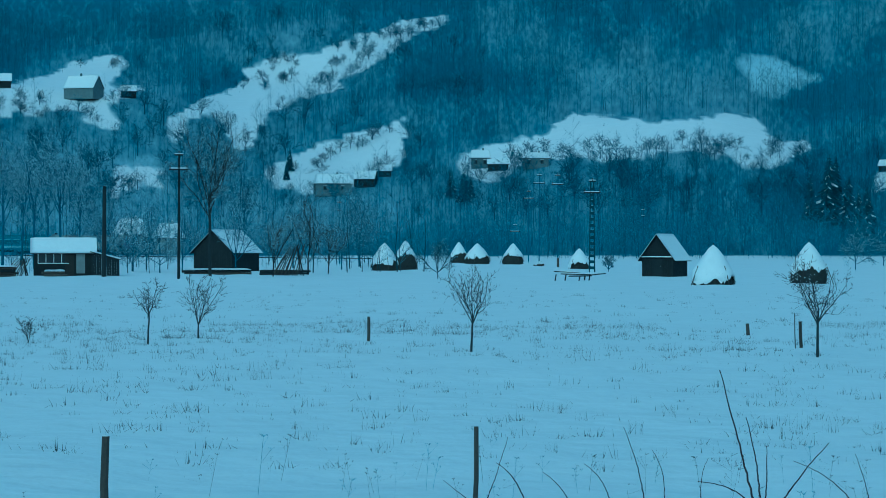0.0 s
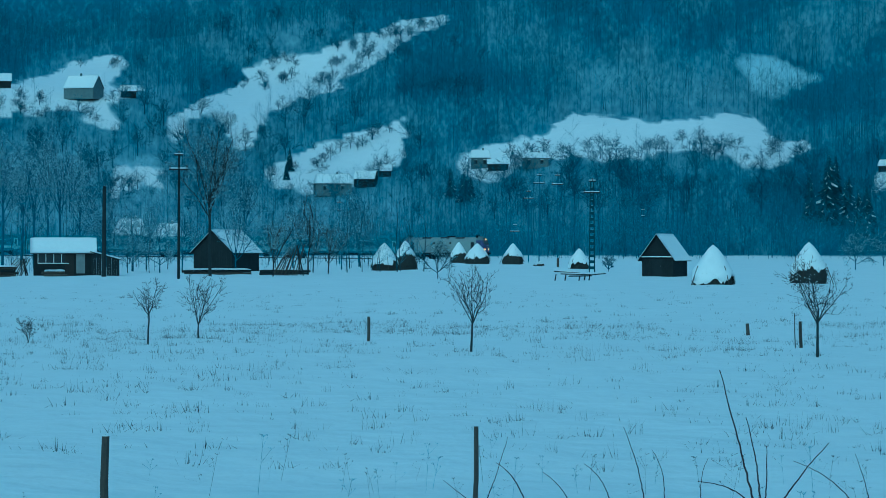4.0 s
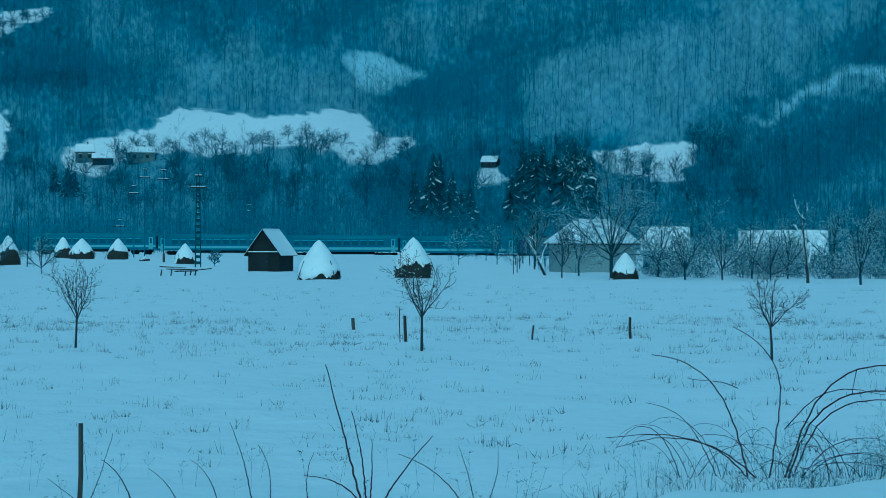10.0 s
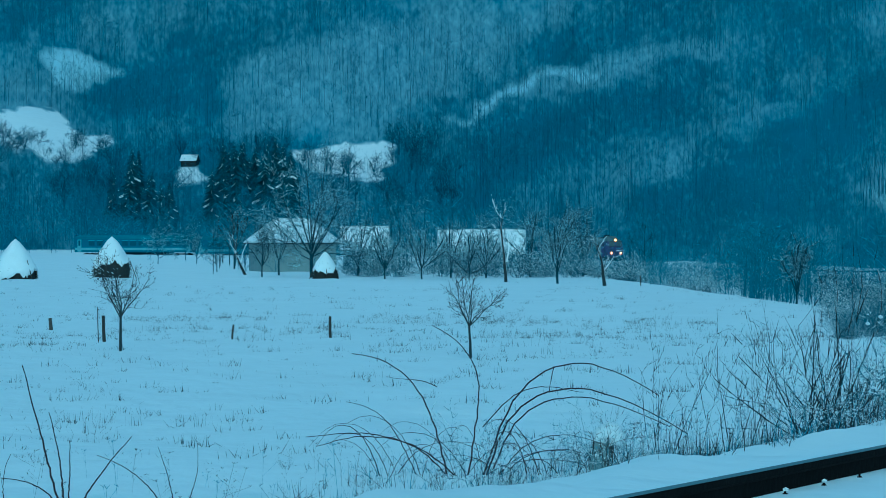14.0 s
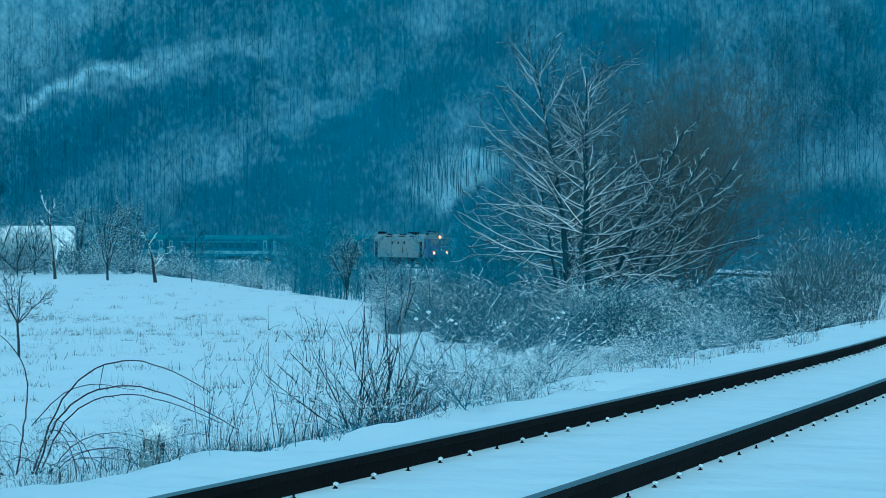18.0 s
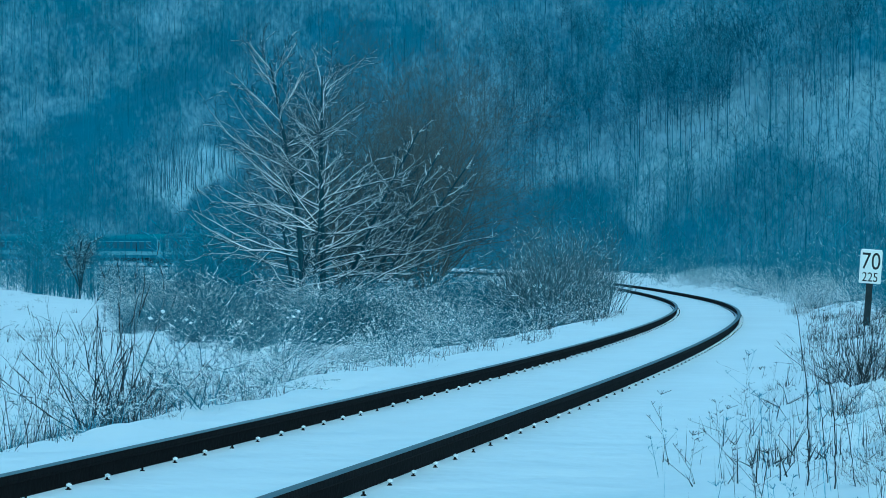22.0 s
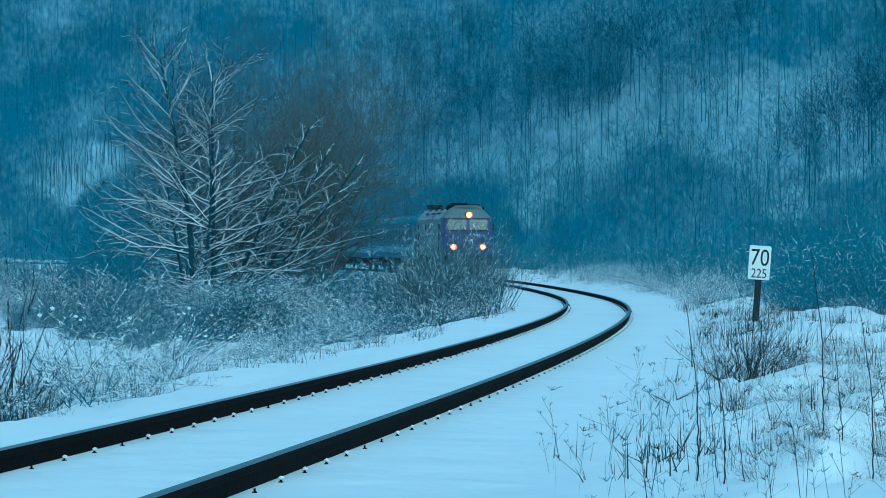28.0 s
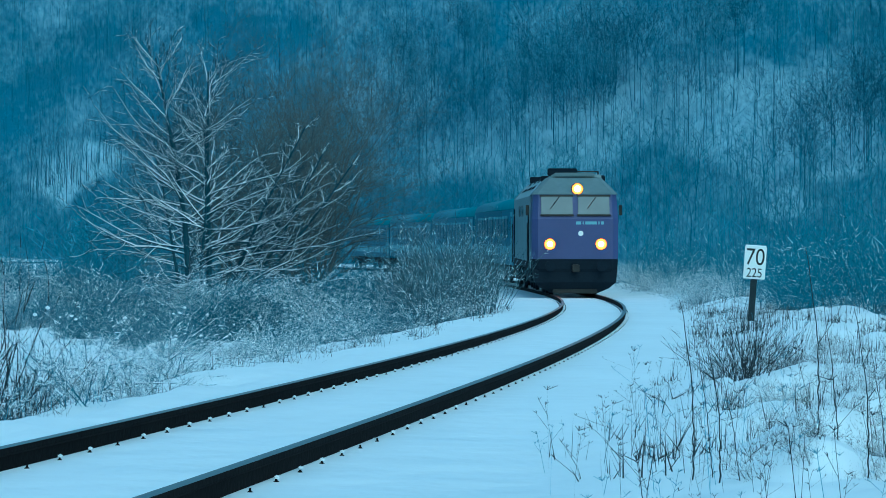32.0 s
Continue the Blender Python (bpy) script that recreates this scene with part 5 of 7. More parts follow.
FARM_TREES = [
    (-3.4, 235, 6.5, 0.6, 0.3, "bare tree in the belt behind the barn"),
    (-2.3, 250, 6.0, 0.6, 0.3, "bare tree in the belt behind the barn"),
    (-4.5, 270, 9.0, 0.5, 0.25, "bare tree in the belt behind the barn"),
    (-1.9, 290, 8.0, 0.45, 0.25, "bare tree in the belt behind the barn"),
    (-0.12, 181, 2.7, 0.9, 0.2, "small crooked bare fruit tree"),
    (3.75, 232, 1.6, 0.7, 0.2, "small crooked bare fruit tree"),
    (12.75, 160, 7.2, 0.95, 0.65, "wide bare walnut tree in front of the house"),
    (11.62, 163, 3.2, 0.4, 0.15, "thin bare tree beside the house"),
    (14.4, 153, 3.4, 0.6, 0.50, "bare orchard tree at the field's edge"),
    (15.24, 153, 3.3, 0.7, 0.60, "bare orchard tree at the field's edge"),
    (15.9, 160, 3.6, 0.6, 0.50, "bare orchard tree at the field's edge"),
    (16.32, 149, 3.0, 0.7, 0.60, "bare orchard tree at the field's edge"),
    (13.8, 165, 4.2, 0.6, 0.50, "bare orchard tree at the field's edge"),
]
EDGE_TREES = [
    (16.7, 158, 3.6, 0.6, 0.50, "bare orchard tree at the field's edge"),
    (17.7, 160, 4.4, 0.6, 0.60, "bare orchard tree at the field's edge"),
    (12.0, 172, 4.5, 0.6, 0.3, "bare orchard tree at the field's edge"),
    (18.9, 170, 5.0, 0.55, 0.3, "bare orchard tree at the field's edge"),
    (18.32, 137, 4.3, 0.4, 0.55, "bare tree with a forked dark trunk"),
    (9.28, 248, 3.8, 0.8, 0.5, "round snowy tree beside the railway line"),
    (10.15, 248, 3.2, 0.6, 0.15, "bare tree beside the railway line"),
    (9.9, 300, 4.5, 0.6, 0.2, "bare tree beside the railway line"),
    (11.0, 210, 5.0, 0.5, 0.2, "bare tree behind the house"),
    (14.9, 240, 6.5, 0.5, 0.25, "bare tree behind the house"),
    (16.9, 230, 6.0, 0.5, 0.25, "bare tree behind the house"),
    (22.7, 250, 3.6, 0.55, 0.5, "snowy bare tree in front of the railway line"),
    (23.6, 262, 3.6, 0.55, 0.5, "snowy bare tree in front of the railway line"),
    (23.7, 120, 3.2, 0.35, 0.3, "bare forked tree in the gully"),
    (24.4, 150, 2.4, 0.5, 0.45, "snowy bare tree in the gully"),
]
ORCHARD = VILLAGE_TREES + FARM_TREES + EDGE_TREES


def build_orchard():
    for i, (b, d, h, w, s, label) in enumerate(ORCHARD):
        x, y = spot(b, d)
        grown("bare_tree", on_ground(x, y), orchard_tree(100 + i, h * 1.12, w, limbs=14 if w > 0.92 else 11 if h > 7 else 6, trunk=0.5 if h > 8 else 0.2, r=0.018 if w > 0.92 else 0.012 if b < 10 else 0.015), label, "tree", "bare trees round the field", snow=0.28 + 0.8 * s, bark=HAZEBARK if d > 215 else DARKSTEM if d > 190 else DUSKBARK, snowmin=0.014 * max(1, d / 180), minlevel=0, maxlevel=2, thin=(0.03, 0.014 * max(1, d / 200), 0.009 * max(1, d / 200), 0.007 * max(1, d / 200)), snowfat=1.0, light=True, snowmat=RIME, frost=0.12 + 0.45 * s)
    # two dead snags with white limbs, and the leaning one by the house
    for i, (b, d, h, lean, label) in enumerate(((17.15, 144, 3.7, 0.03, "dead snowy snag with a broken top"), (19.39, 130, 2.4, -0.15, "forked dead snag covered in snow"), (11.25, 167, 2.6, -0.45, "leaning snowy dead tree by the house"))):
        rng = np.random.default_rng(60 + i)
        out = []
        spec = [(7, 0.10, 0.10, 1.0, 50, 0.4, 2), (4, 0.22, 0.14, 0.9, 45, 0.5, 1), (3, 0.25, 0.12, 0, 40, 0.5, 0)]
        branch(rng, out, np.zeros(3), np.array([lean, 0, 1.0]), h, 0.10, 0, spec)
        branch(rng, out, np.array([lean * h * 0.3, 0, 0.3 * h]), np.array([0.6 - lean, 0.1, 0.8]), h * 0.55, 0.06, 1, spec)
        x, y = spot(b, d)
        grown("dead_tree", on_ground(x, y), out, label, "tree", snow=0.95, thin=0.016, minlevel=0, snowlift=0.5, snowfat=1.05, steep=1.1)


build_orchard()


def build_big_tree():
    rng = np.random.default_rng(5)
    out = []
    # foot, lean, length, girth, limbs, reach of the limbs
    stems = ((-0.15, (-0.02, 0.0), 9.4, 0.15, 46, 1.0), (0.35, (0.06, 0.05), 8.9, 0.14, 42, 1.0), (0.1, (0.02, -0.08), 7.0, 0.09, 26, 0.8), (-0.35, (-0.20, 0.08), 6.4, 0.08, 24, 0.8),
             (0.7, (0.30, 0.0), 7.6, 0.08, 18, 0.55), (1.0, (0.62, 0.1), 7.0, 0.07, 16, 0.5), (1.15, (0.85, -0.1), 7.2, 0.07, 15, 0.5), (0.9, (0.45, 0.3), 6.4, 0.06, 14, 0.5))
    for k, (x0, (lx, ly), ln, r, many, reach) in enumerate(stems):
        spec = [(10, 0.035, 0.012, 0, 50, 0.4, 2), (8, 0.085, 0.0, 1.05, 34, 0.36, 1), (4, 0.2, 0.03, 1.2, 36, 0.5, 0), (2, 0.2, 0.02, 0, 40, 0.5, 0)]
        dd = np.array([lx, ly, 1.0])
        first = len(out)
        branch(rng, out, np.array([x0 + rng.normal() * 0.06, ly, 0.0]), dd / np.linalg.norm(dd), ln, r, 0, spec)
        trunk = out[first:first + 10]
        for m in range(many):
            share = (0.07 if k < 4 else 0.3) + (0.91 if k < 4 else 0.68) * (m + rng.random()) / many
            p0, p1, ra, rb, _ = trunk[min(9, int(share * 10))]
            p = p0 + (p1 - p0) * (share * 10 % 1)
            a = rng.random() * 6.283
            side = math.cos(a)
            toward = np.array([side * 1.35 + lx * 1.2, math.sin(a) * 0.8])
            rise = (0.05 + 1.25 * share ** 1.3) * rng.uniform(0.75, 1.25) + rng.normal() * 0.08 + (0.5 if k >= 4 else 0)
            length = reach * (6.2 - 4.4 * share) * rng.uniform(0.6, 1.05)
            if side * lx < 0 and k >= 4:
                length *= 0.6
            e = np.array([*toward, rise + 0.05])
            spec[1] = (9, 0.115, 0.010 + 0.05 * share, 1.25, 38, 0.38, 1)
            branch(rng, out, p, e / np.linalg.norm(e), length, max(0.016, ra * 0.26), 1, spec)
    x, y = spot(28.88, 88)
    grown("spreading_tree", pose(x, y, gz(x, y) - 0.1, 0, 0, -29), out, "wide many-stemmed bare tree with snow along every branch", "tree", snow=0.8, thin=(0.03, 0.009, 0.0065, 0.005), bark=DUSKBARK, snowfat=1.0, snowlift=1.0, solid=True, maxlevel=2, snowmin=0.029, taper=True, steep=0.95)
    # brown willow behind it
    rng = np.random.default_rng(9)
    for b, dist, h, w in ((30.9, 112, 15.4, 0.50), (31.5, 118, 13.0, 0.5), (29.7, 116, 12.4, 0.5), (31.4, 124, 15.0, 0.5)):
        out = []
        spec = [(5, 0.12, 0.05, 3.4, 42, 0.62, 0), (5, 0.18, 0.06, 3.0, 38, 0.55, 0), (3, 0.22, 0.06, 2.4, 34, 0.6, 0), (2, 0.25, 0.05, 0, 30, 0.5, 0)]
        for k in range(5):
            a = 1.2566 * k + rng.random()
            branch(rng, out, np.zeros(3), np.array([math.cos(a) * w * 0.6, math.sin(a) * w * 0.6, 1.0]), h * 0.62, 0.08, 0, spec)
        x, y = spot(b, dist)
        grown("willow", on_ground(x, y), out, "dense brown twiggy willow without snow", "tree", snow=0.0, bark=WILLOW, thin=0.0045)


build_big_tree()


def shrub(seed, height, stems, splay, kids=1.2, levels=3, r=0.009, lift=0.04, bend=1.0):
    rng = np.random.default_rng(seed)
    out = []
    spec = [(5, 0.06 * bend, lift, kids, 26 * bend ** 0.5, 0.45, 1), (3, 0.12 * bend, lift, kids * 0.8, 32 * bend ** 0.5, 0.5, 0), (2, 0.16 * bend, 0.03, 0, 35, 0.5, 0)][:levels]
    for _ in range(stems):
        a, o = rng.random() * 6.283, radians(splay) * rng.random() ** 0.7
        base = np.append(rng.normal(size=2) * 0.10 * height, -0.02)
        branch(rng, out, base, np.array([math.cos(a) * math.sin(o), math.sin(a) * math.sin(o), math.cos(o)]), height * rng.uniform(0.55, 1.1), r, 0, spec)
    return out


def place_shrubs(name, seeds, spots, label, group, bark, snow, thin=0.004, snowmin=0.0, low=0, frost=0.0, clots=0, clot=0.03, **kw):
    """Copies of a few shrubs at (bearing, distance, size)."""
    made = []
    for i, (b, d, size) in enumerate(spots):
        x, y = spot(b, d)
        m = on_ground(x, y, (i * 77) % 360, 0.05, size)
        if i < len(seeds):
            made.append(grown(name, m, shrub(seeds[i], 1.0, **kw), label, "shrub", group, snow=snow, bark=bark, thin=thin, minlevel=low, snowlift=1.1, snowfat=1.0, fine=True, snowmin=snowmin, frost=frost, clots=clots, clot=clot))
        else:
            copy_thing(made[i % len(made)], m)


def build_shrubs():
    rng = np.random.default_rng(21)
    # thicket round the big tree: dark tangles, and shrubs white with snow and rime
    dark, white = [], []
    for _ in range(430):
        b = rng.uniform(24.6, 34.4)
        edge = np.interp(b, [24.0, 26.5, 28.5, 30, 32, 34.5], [64, 51, 46, 44, 47, 56])
        d = edge + rng.random() ** 1.3 * 46
        x, y = spot(b, d)
        off, _ = track_near(np.array([x]), np.array([y]))
        if off[0] < -3.7:
            size = rng.uniform(0.6, 1.1) * (0.5 + 0.8 * float(vnoise(np.array([x / 7]), np.array([y / 7]), 41)[0])) * np.interp(d - edge, [0, 8, 30], [0.65, 1.05, 1.4])
            snowy = float(vnoise(np.array([x / 5]), np.array([y / 5]), 43)[0]) + np.interp(b, [25, 28.5, 30.5], [-0.22, -0.05, 0.12]) - 0.4 * (b > 32.4) > 0.50
            (white if snowy else dark).append((b, d, size))
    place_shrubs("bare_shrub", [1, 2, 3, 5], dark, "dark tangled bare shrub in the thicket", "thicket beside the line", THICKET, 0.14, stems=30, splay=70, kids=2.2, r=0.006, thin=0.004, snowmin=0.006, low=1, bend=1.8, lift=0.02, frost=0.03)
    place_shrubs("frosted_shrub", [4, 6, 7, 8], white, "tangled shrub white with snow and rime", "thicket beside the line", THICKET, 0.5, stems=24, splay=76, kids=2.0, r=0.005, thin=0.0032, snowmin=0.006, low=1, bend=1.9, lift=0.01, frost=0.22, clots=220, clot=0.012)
    # red-brown willow scrub near the bend
    spots = [(33.6, 66, 1.2), (34.3, 70, 1.3), (34.9, 72, 1.3), (35.3, 76, 1.25), (34.6, 78, 1.35), (33.9, 80, 1.3), (34.9, 83, 1.3), (33.2, 74, 1.1), (32.6, 70, 0.95), (33.0, 84, 1.1), (33.4, 62, 0.9), (34.0, 65, 1.0), (34.6, 67, 1.0), (35.5, 80, 1.2)]
    edge = np.random.default_rng(23)
    spots += [(edge.uniform(33.5, 36.0), edge.uniform(52, 68), edge.uniform(1.2, 1.75)) for _ in range(24)]
    spots = [q for q in spots if track_near(*[np.array([c]) for c in spot(q[0], q[1])])[0][0] < -2.5]
    place_shrubs("willow_scrub", [11, 12, 13], spots, "dense upright brown willow scrub beside the rails", "willow scrub at the bend", TWIG, 0.12, stems=26, splay=44, kids=1.4, r=0.006, thin=0.0025, frost=0.08)
    # the fan shaped shrub and thin rods beside the near rail
    spots = [(22.0, 25.4, 1.15), (21.3, 26.0, 0.9), (20.9, 25.4, 0.7), (22.6, 25.0, 1.0), (25.4, 25.6, 0.7), (26.2, 26.3, 0.55), (19.9, 25.9, 0.5), (23.0, 24.6, 0.8), (26.9, 27.0, 0.6), (20.3, 26.6, 1.0)]
    place_shrubs("thin_shrub", [26, 27, 28], spots, "few thin bare rods rising from snow", "shrubs along the bank", STEM, 0.1, stems=6, splay=24, kids=0.8, levels=3, r=0.006, thin=0.0025, bend=0.9)
    spots = [(24.3, 24.3, 1.5), (24.9, 24.9, 0.8)]
    place_shrubs("hazel_shrub", [21, 22], spots, "fan of thin upright bare stems rising from snow", "shrubs along the bank", STEM, 0.04, stems=42, splay=62, kids=0.5, levels=2, r=0.007, thin=0.003)
    # low tangle of weeds round the brambles and the stump
    spots = []
    for _ in range(170):
        b, dd = 11.5 + 14 * rng.random() ** 0.8, rng.uniform(15.5, 26.0)
        x, y = spot(b, dd)
        if track_near(np.array([x]), np.array([y]))[0][0] < -1.9:
            spots.append((b, dd, rng.uniform(0.2, 0.5)))
    place_shrubs("weed_clump", [71, 72, 73], spots, "thin tangled dead weeds in snow", "weeds at the field's edge", DARKSTEM, 0.25, stems=9, splay=62, kids=1.0, r=0.005, thin=0.0028, snowmin=0.006, low=1, bend=2.0, lift=0.02, frost=0.18, clots=36, clot=0.017)
    # low scrub along the foot of the bank
    spots = []
    for _ in range(75):
        u, off = rng.uniform(20, 70), -2.3 - 4.8 * rng.random()
        tx, ty, tz, th = track(u)
        x, y = tx + off * math.cos(th), ty - off * math.sin(th)
        spots.append((math.degrees(math.atan2(x, y)), math.hypot(x, y), rng.uniform(0.35, 1.1)))
    place_shrubs("low_shrub", [31, 32, 33], spots, "low snowy brushwood along the railway bank", "brushwood along the bank", THICKET, 0.45, stems=16, splay=75, kids=1.5, r=0.005, thin=0.0025, snowmin=0.005, low=1, bend=1.8, lift=0.02, frost=0.12, clots=60, clot=0.014)
    # bank beside the sign
    place_shrubs("hazel_shrub", [25], [(41.3, 20.4, 0.6), (40.7, 22.5, 0.5), (42.3, 21.5, 0.6), (41.0, 17.5, 0.4)], "fan of dark bare stems below the sign", "shrubs on the bank by the sign", DARKSTEM, 0.06, stems=80, splay=64, kids=0.5, levels=2, r=0.006, thin=0.004)
    spots = []
    for _ in range(150):
        b, dd = rng.uniform(37.4, 45.6), 12.5 + 34 * rng.random() ** 0.8
        x, y = spot(b, dd)
        off, _ = track_near(np.array([x]), np.array([y]))
        if off[0] > 2.9 and (abs(b - 41.4) > 1.3 or dd > 42):
            spots.append((b, dd, rng.uniform(0.25, 0.75)))
    for _ in range(190):
        b, dd = rng.uniform(39.6, 45.8), rng.uniform(11.0, 26.0)
        x, y = spot(b, dd)
        if track_near(np.array([x]), np.array([y]))[0][0] > 3.2:
            spots.append((b, dd, rng.uniform(0.25, 0.55)))
    place_shrubs("bank_shrub", [41, 42, 43, 44], spots, "dark twiggy shrub with snow clots on the bank", "shrubs on the bank by the sign", DARKSTEM, 0.3, stems=13, splay=66, kids=1.4, r=0.006, thin=0.0028, snowmin=0.006, low=1, bend=1.8, lift=0.02, frost=0.08, clots=70, clot=0.016)
    # frosted fringe behind the sign and beyond the bend
    spots = []
    for _ in range(135):
        b = rng.uniform(36.2, 45.8)
        near = np.interp(b, [36, 38, 40, 42, 45], [112, 90, 62, 47, 40])
        spots.append((b, near + rng.random() ** 1.2 * 60, rng.uniform(0.7, 1.5)))
    spots = [s for s in spots if track_near(*[np.array([c]) for c in spot(s[0], s[1])])[0][0] > 4.0]
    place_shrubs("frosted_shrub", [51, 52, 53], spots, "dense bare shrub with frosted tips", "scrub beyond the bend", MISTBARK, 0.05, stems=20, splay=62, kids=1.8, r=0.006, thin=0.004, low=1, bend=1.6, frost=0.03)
    # low frosted brush close beside the rails at the bend
    spots = []
    for _ in range(210):
        b, d = rng.uniform(36.6, 41.4), rng.uniform(62, 135)
        if track_near(*[np.array([c]) for c in spot(b, d)])[0][0] > 2.7:
            spots.append((b, d, rng.uniform(0.5, 1.0)))
    place_shrubs("low_shrub", [81, 82, 83], spots, "low brush white with rime beside the rails", "brush at the bend", THICKET, 0.5, stems=20, splay=74, kids=1.8, r=0.005, thin=0.0034, snowmin=0.006, low=1, bend=1.8, lift=0.02, frost=0.22, clots=90, clot=0.014)
    # frosted bushes in the farmyard and along the field's edge
    spots = [(rng.uniform(11.0, 20.4), rng.uniform(158, 182), rng.uniform(0.7, 1.7)) for _ in range(70)]
    spots = [q for q in spots if abs(q[0] - 12.3) > 1.3]
    place_shrubs("frosted_shrub", [91, 92, 93], spots, "round bush white with rime among the orchard trees", "bushes round the farmyard", THICKET, 0.3, stems=20, splay=72, kids=1.8, r=0.008, thin=0.007, snowmin=0.009, low=1, bend=1.7, lift=0.02, frost=0.2)
    # gully and the far side towards the line
    spots = []
    for _ in range(90):
        b = rng.uniform(16.5, 26.5)
        near = np.interp(b, [16, 19, 22, 24, 26.5], [185, 172, 130, 98, 92])
        d = near + rng.random() * np.interp(b, [16, 26], [90, 150])
        x, y = spot(b, d)
        off, _ = track_near(np.array([x]), np.array([y]))
        if off[0] > 4.5 or off[0] < -4.5:
            spots.append((b, d, rng.uniform(0.9, 1.5)))
    place_shrubs("gully_shrub", [61, 62, 63], spots, "snow-dusted bare scrub in the gully", "scrub in the gully", DUSKBARK, 0.3, stems=16, splay=75, kids=1.7, r=0.008, thin=0.005, low=1, bend=2.0, lift=0.0, frost=0.45)


build_shrubs()


def build_weeds():
    """Tufts, dry stalks and umbels that stand out of the snow."""
    rng = np.random.default_rng(33)

    def tuft(n, h, splay):
        a, o = rng.random(n) * 6.283, splay * rng.random(n)
        p0 = np.stack([rng.normal(size=n) * 0.08, rng.normal(size=n) * 0.08, np.full(n, -0.02)], 1)
        p1 = p0 + np.stack([np.cos(a) * np.sin(o), np.sin(a) * np.sin(o), np.cos(o)], 1) * (h * rng.uniform(0.4, 1.1, n))[:, None]
        v, f = thorns(p0, p1, np.full(n, 0.0065), rng)
        return v, f, np.zeros(len(f), int)

    def umbel(h):
        top = np.array([rng.normal() * 0.08, rng.normal() * 0.08, h])
        p0, p1, w = [np.zeros(3)], [top], [0.004]
        for k in range(3):
            s = rng.uniform(0.5, 0.85)
            e = top * s + np.array([rng.normal() * 0.12, rng.normal() * 0.12, h * 0.22])
            p0.append(top * s), p1.append(e), w.append(0.003)
            for _ in range(4):
                p0.append(e), p1.append(e + np.array([rng.normal() * 0.02, rng.normal() * 0.02, 0.022])), w.append(0.0035)
        for _ in range(7):
            p0.append(top), p1.append(top + np.array([rng.normal() * 0.03, rng.normal() * 0.03, 0.028])), w.append(0.004)
        v, f = blades(np.array(p0), np.array(p1), np.array(w), rng, 0.8)
        v, f = tri((v, f))
        return v, f, np.zeros(len(f), int)
    tufts = [tuft(n, h, s) for n, h, s in ((9, 0.24, 0.8), (14, 0.2, 1.2), (6, 0.3, 0.6), (11, 0.16, 1.4))]
    clods = [tuft(16, 0.13, 1.5) for _ in range(2)] + [tuft(5, 0.1, 1.4) for _ in range(2)]
    stalks = [umbel(h) for h in (0.45, 0.55, 0.65, 0.4, 0.5, 0.35)]
    stalks = [(v, f, np.full(len(f), int(k % 3 == 2))) for k, (v, f, _) in enumerate(stalks)]
    # field: rows of dry grass along the old furrows, and loose tufts
    b = rng.uniform(-11, 25, 4200)
    d = np.where(rng.random(len(b)) < 0.8, 74 - abs(rng.normal(0, 11, len(b))), 28 * np.exp(rng.random(len(b)) * 1.75))
    x, y = d * np.sin(np.radians(b)), d * np.cos(np.radians(b))
    off, _ = track_near(x, y)
    keep = (off < -6) & (vnoise(x / 4, y / 4, 31) * 0.7 + vnoise(x / 1.3, y / 1.3, 30) * 0.3 > 0.5) & ((x - 37) * 0.974 - (y - 84) * 0.227 < -1)
    x, y = x[keep], y[keep]
    scatter("dry_grass", tufts, x, y, rng.uniform(0.45, 1.05, len(x)), rng, [GRASS], "dry grass tufts sticking out of the snowy field", "grass", 0.0)
    b, d = rng.uniform(-11, 24, 1700), 26 * np.exp(rng.random(1700) ** 0.7 * 1.6)
    x, y = d * np.sin(np.radians(b)), d * np.cos(np.radians(b))
    off, _ = track_near(x, y)
    keep = off < -6
    scatter("dead_leaves", clods, x[keep], y[keep], rng.uniform(0.6, 1.7, keep.sum()), rng, [DARKSTEM], "dark dead leaves and clods on the snow", "leaves", 0.0)
    # near fringe at the foot of the view and on both sides of the line
    b, d = rng.uniform(-10, 27, 800), rng.uniform(16.5, 26, 800)
    dens = np.interp(b, [-10, 0, 8, 12, 24], [0.03, 0.2, 0.3, 0.5, 0.9])
    keep = rng.random(800) < dens
    b, d = b[keep], d[keep]
    b2 = rng.uniform(36.5, 45.5, 240)
    d2 = 9.3 + 32 * rng.random(240) ** 1.2
    b, d = np.concatenate([b, b2]), np.concatenate([d, d2])
    x, y = d * np.sin(np.radians(b)), d * np.cos(np.radians(b))
    off, _ = track_near(x, y)
    keep = ((off < -2.6) | (off > 2.1))
    x, y = x[keep], y[keep]
    scatter("dry_umbels", stalks, x, y, rng.uniform(0.35, 0.85, len(x)), rng, [STEM, FROST], "dead umbel stalks standing in snow", "weeds", 0.0)
    b, d = rng.uniform(12, 27, 480), rng.uniform(15.5, 27, 480)
    x, y = d * np.sin(np.radians(b)), d * np.cos(np.radians(b))
    off, _ = track_near(x, y)
    keep = (off < -2.2) & (off > -7 - 3 * rng.random(480))
    frosted = tufts + [(v, f, np.ones(len(f), int)) for v, f, _ in tufts]
    scatter("dry_grass", frosted, x[keep], y[keep], rng.uniform(0.5, 1.3, keep.sum()), rng, [GRASS, FROST], "frosted grass and stalks at the foot of the bank", "grass", 0.0)
    u = rng.uniform(14, 70, 2000)
    side = np.where(rng.random(2000) < 0.25, -2.1 - 5.5 * rng.random(2000), rng.uniform(2.1, 7, 2000))
    tx, ty, th = (np.interp(u, TU, a) for a in (TX, TY, TH))
    x, y = tx + side * np.cos(th), ty - side * np.sin(th)
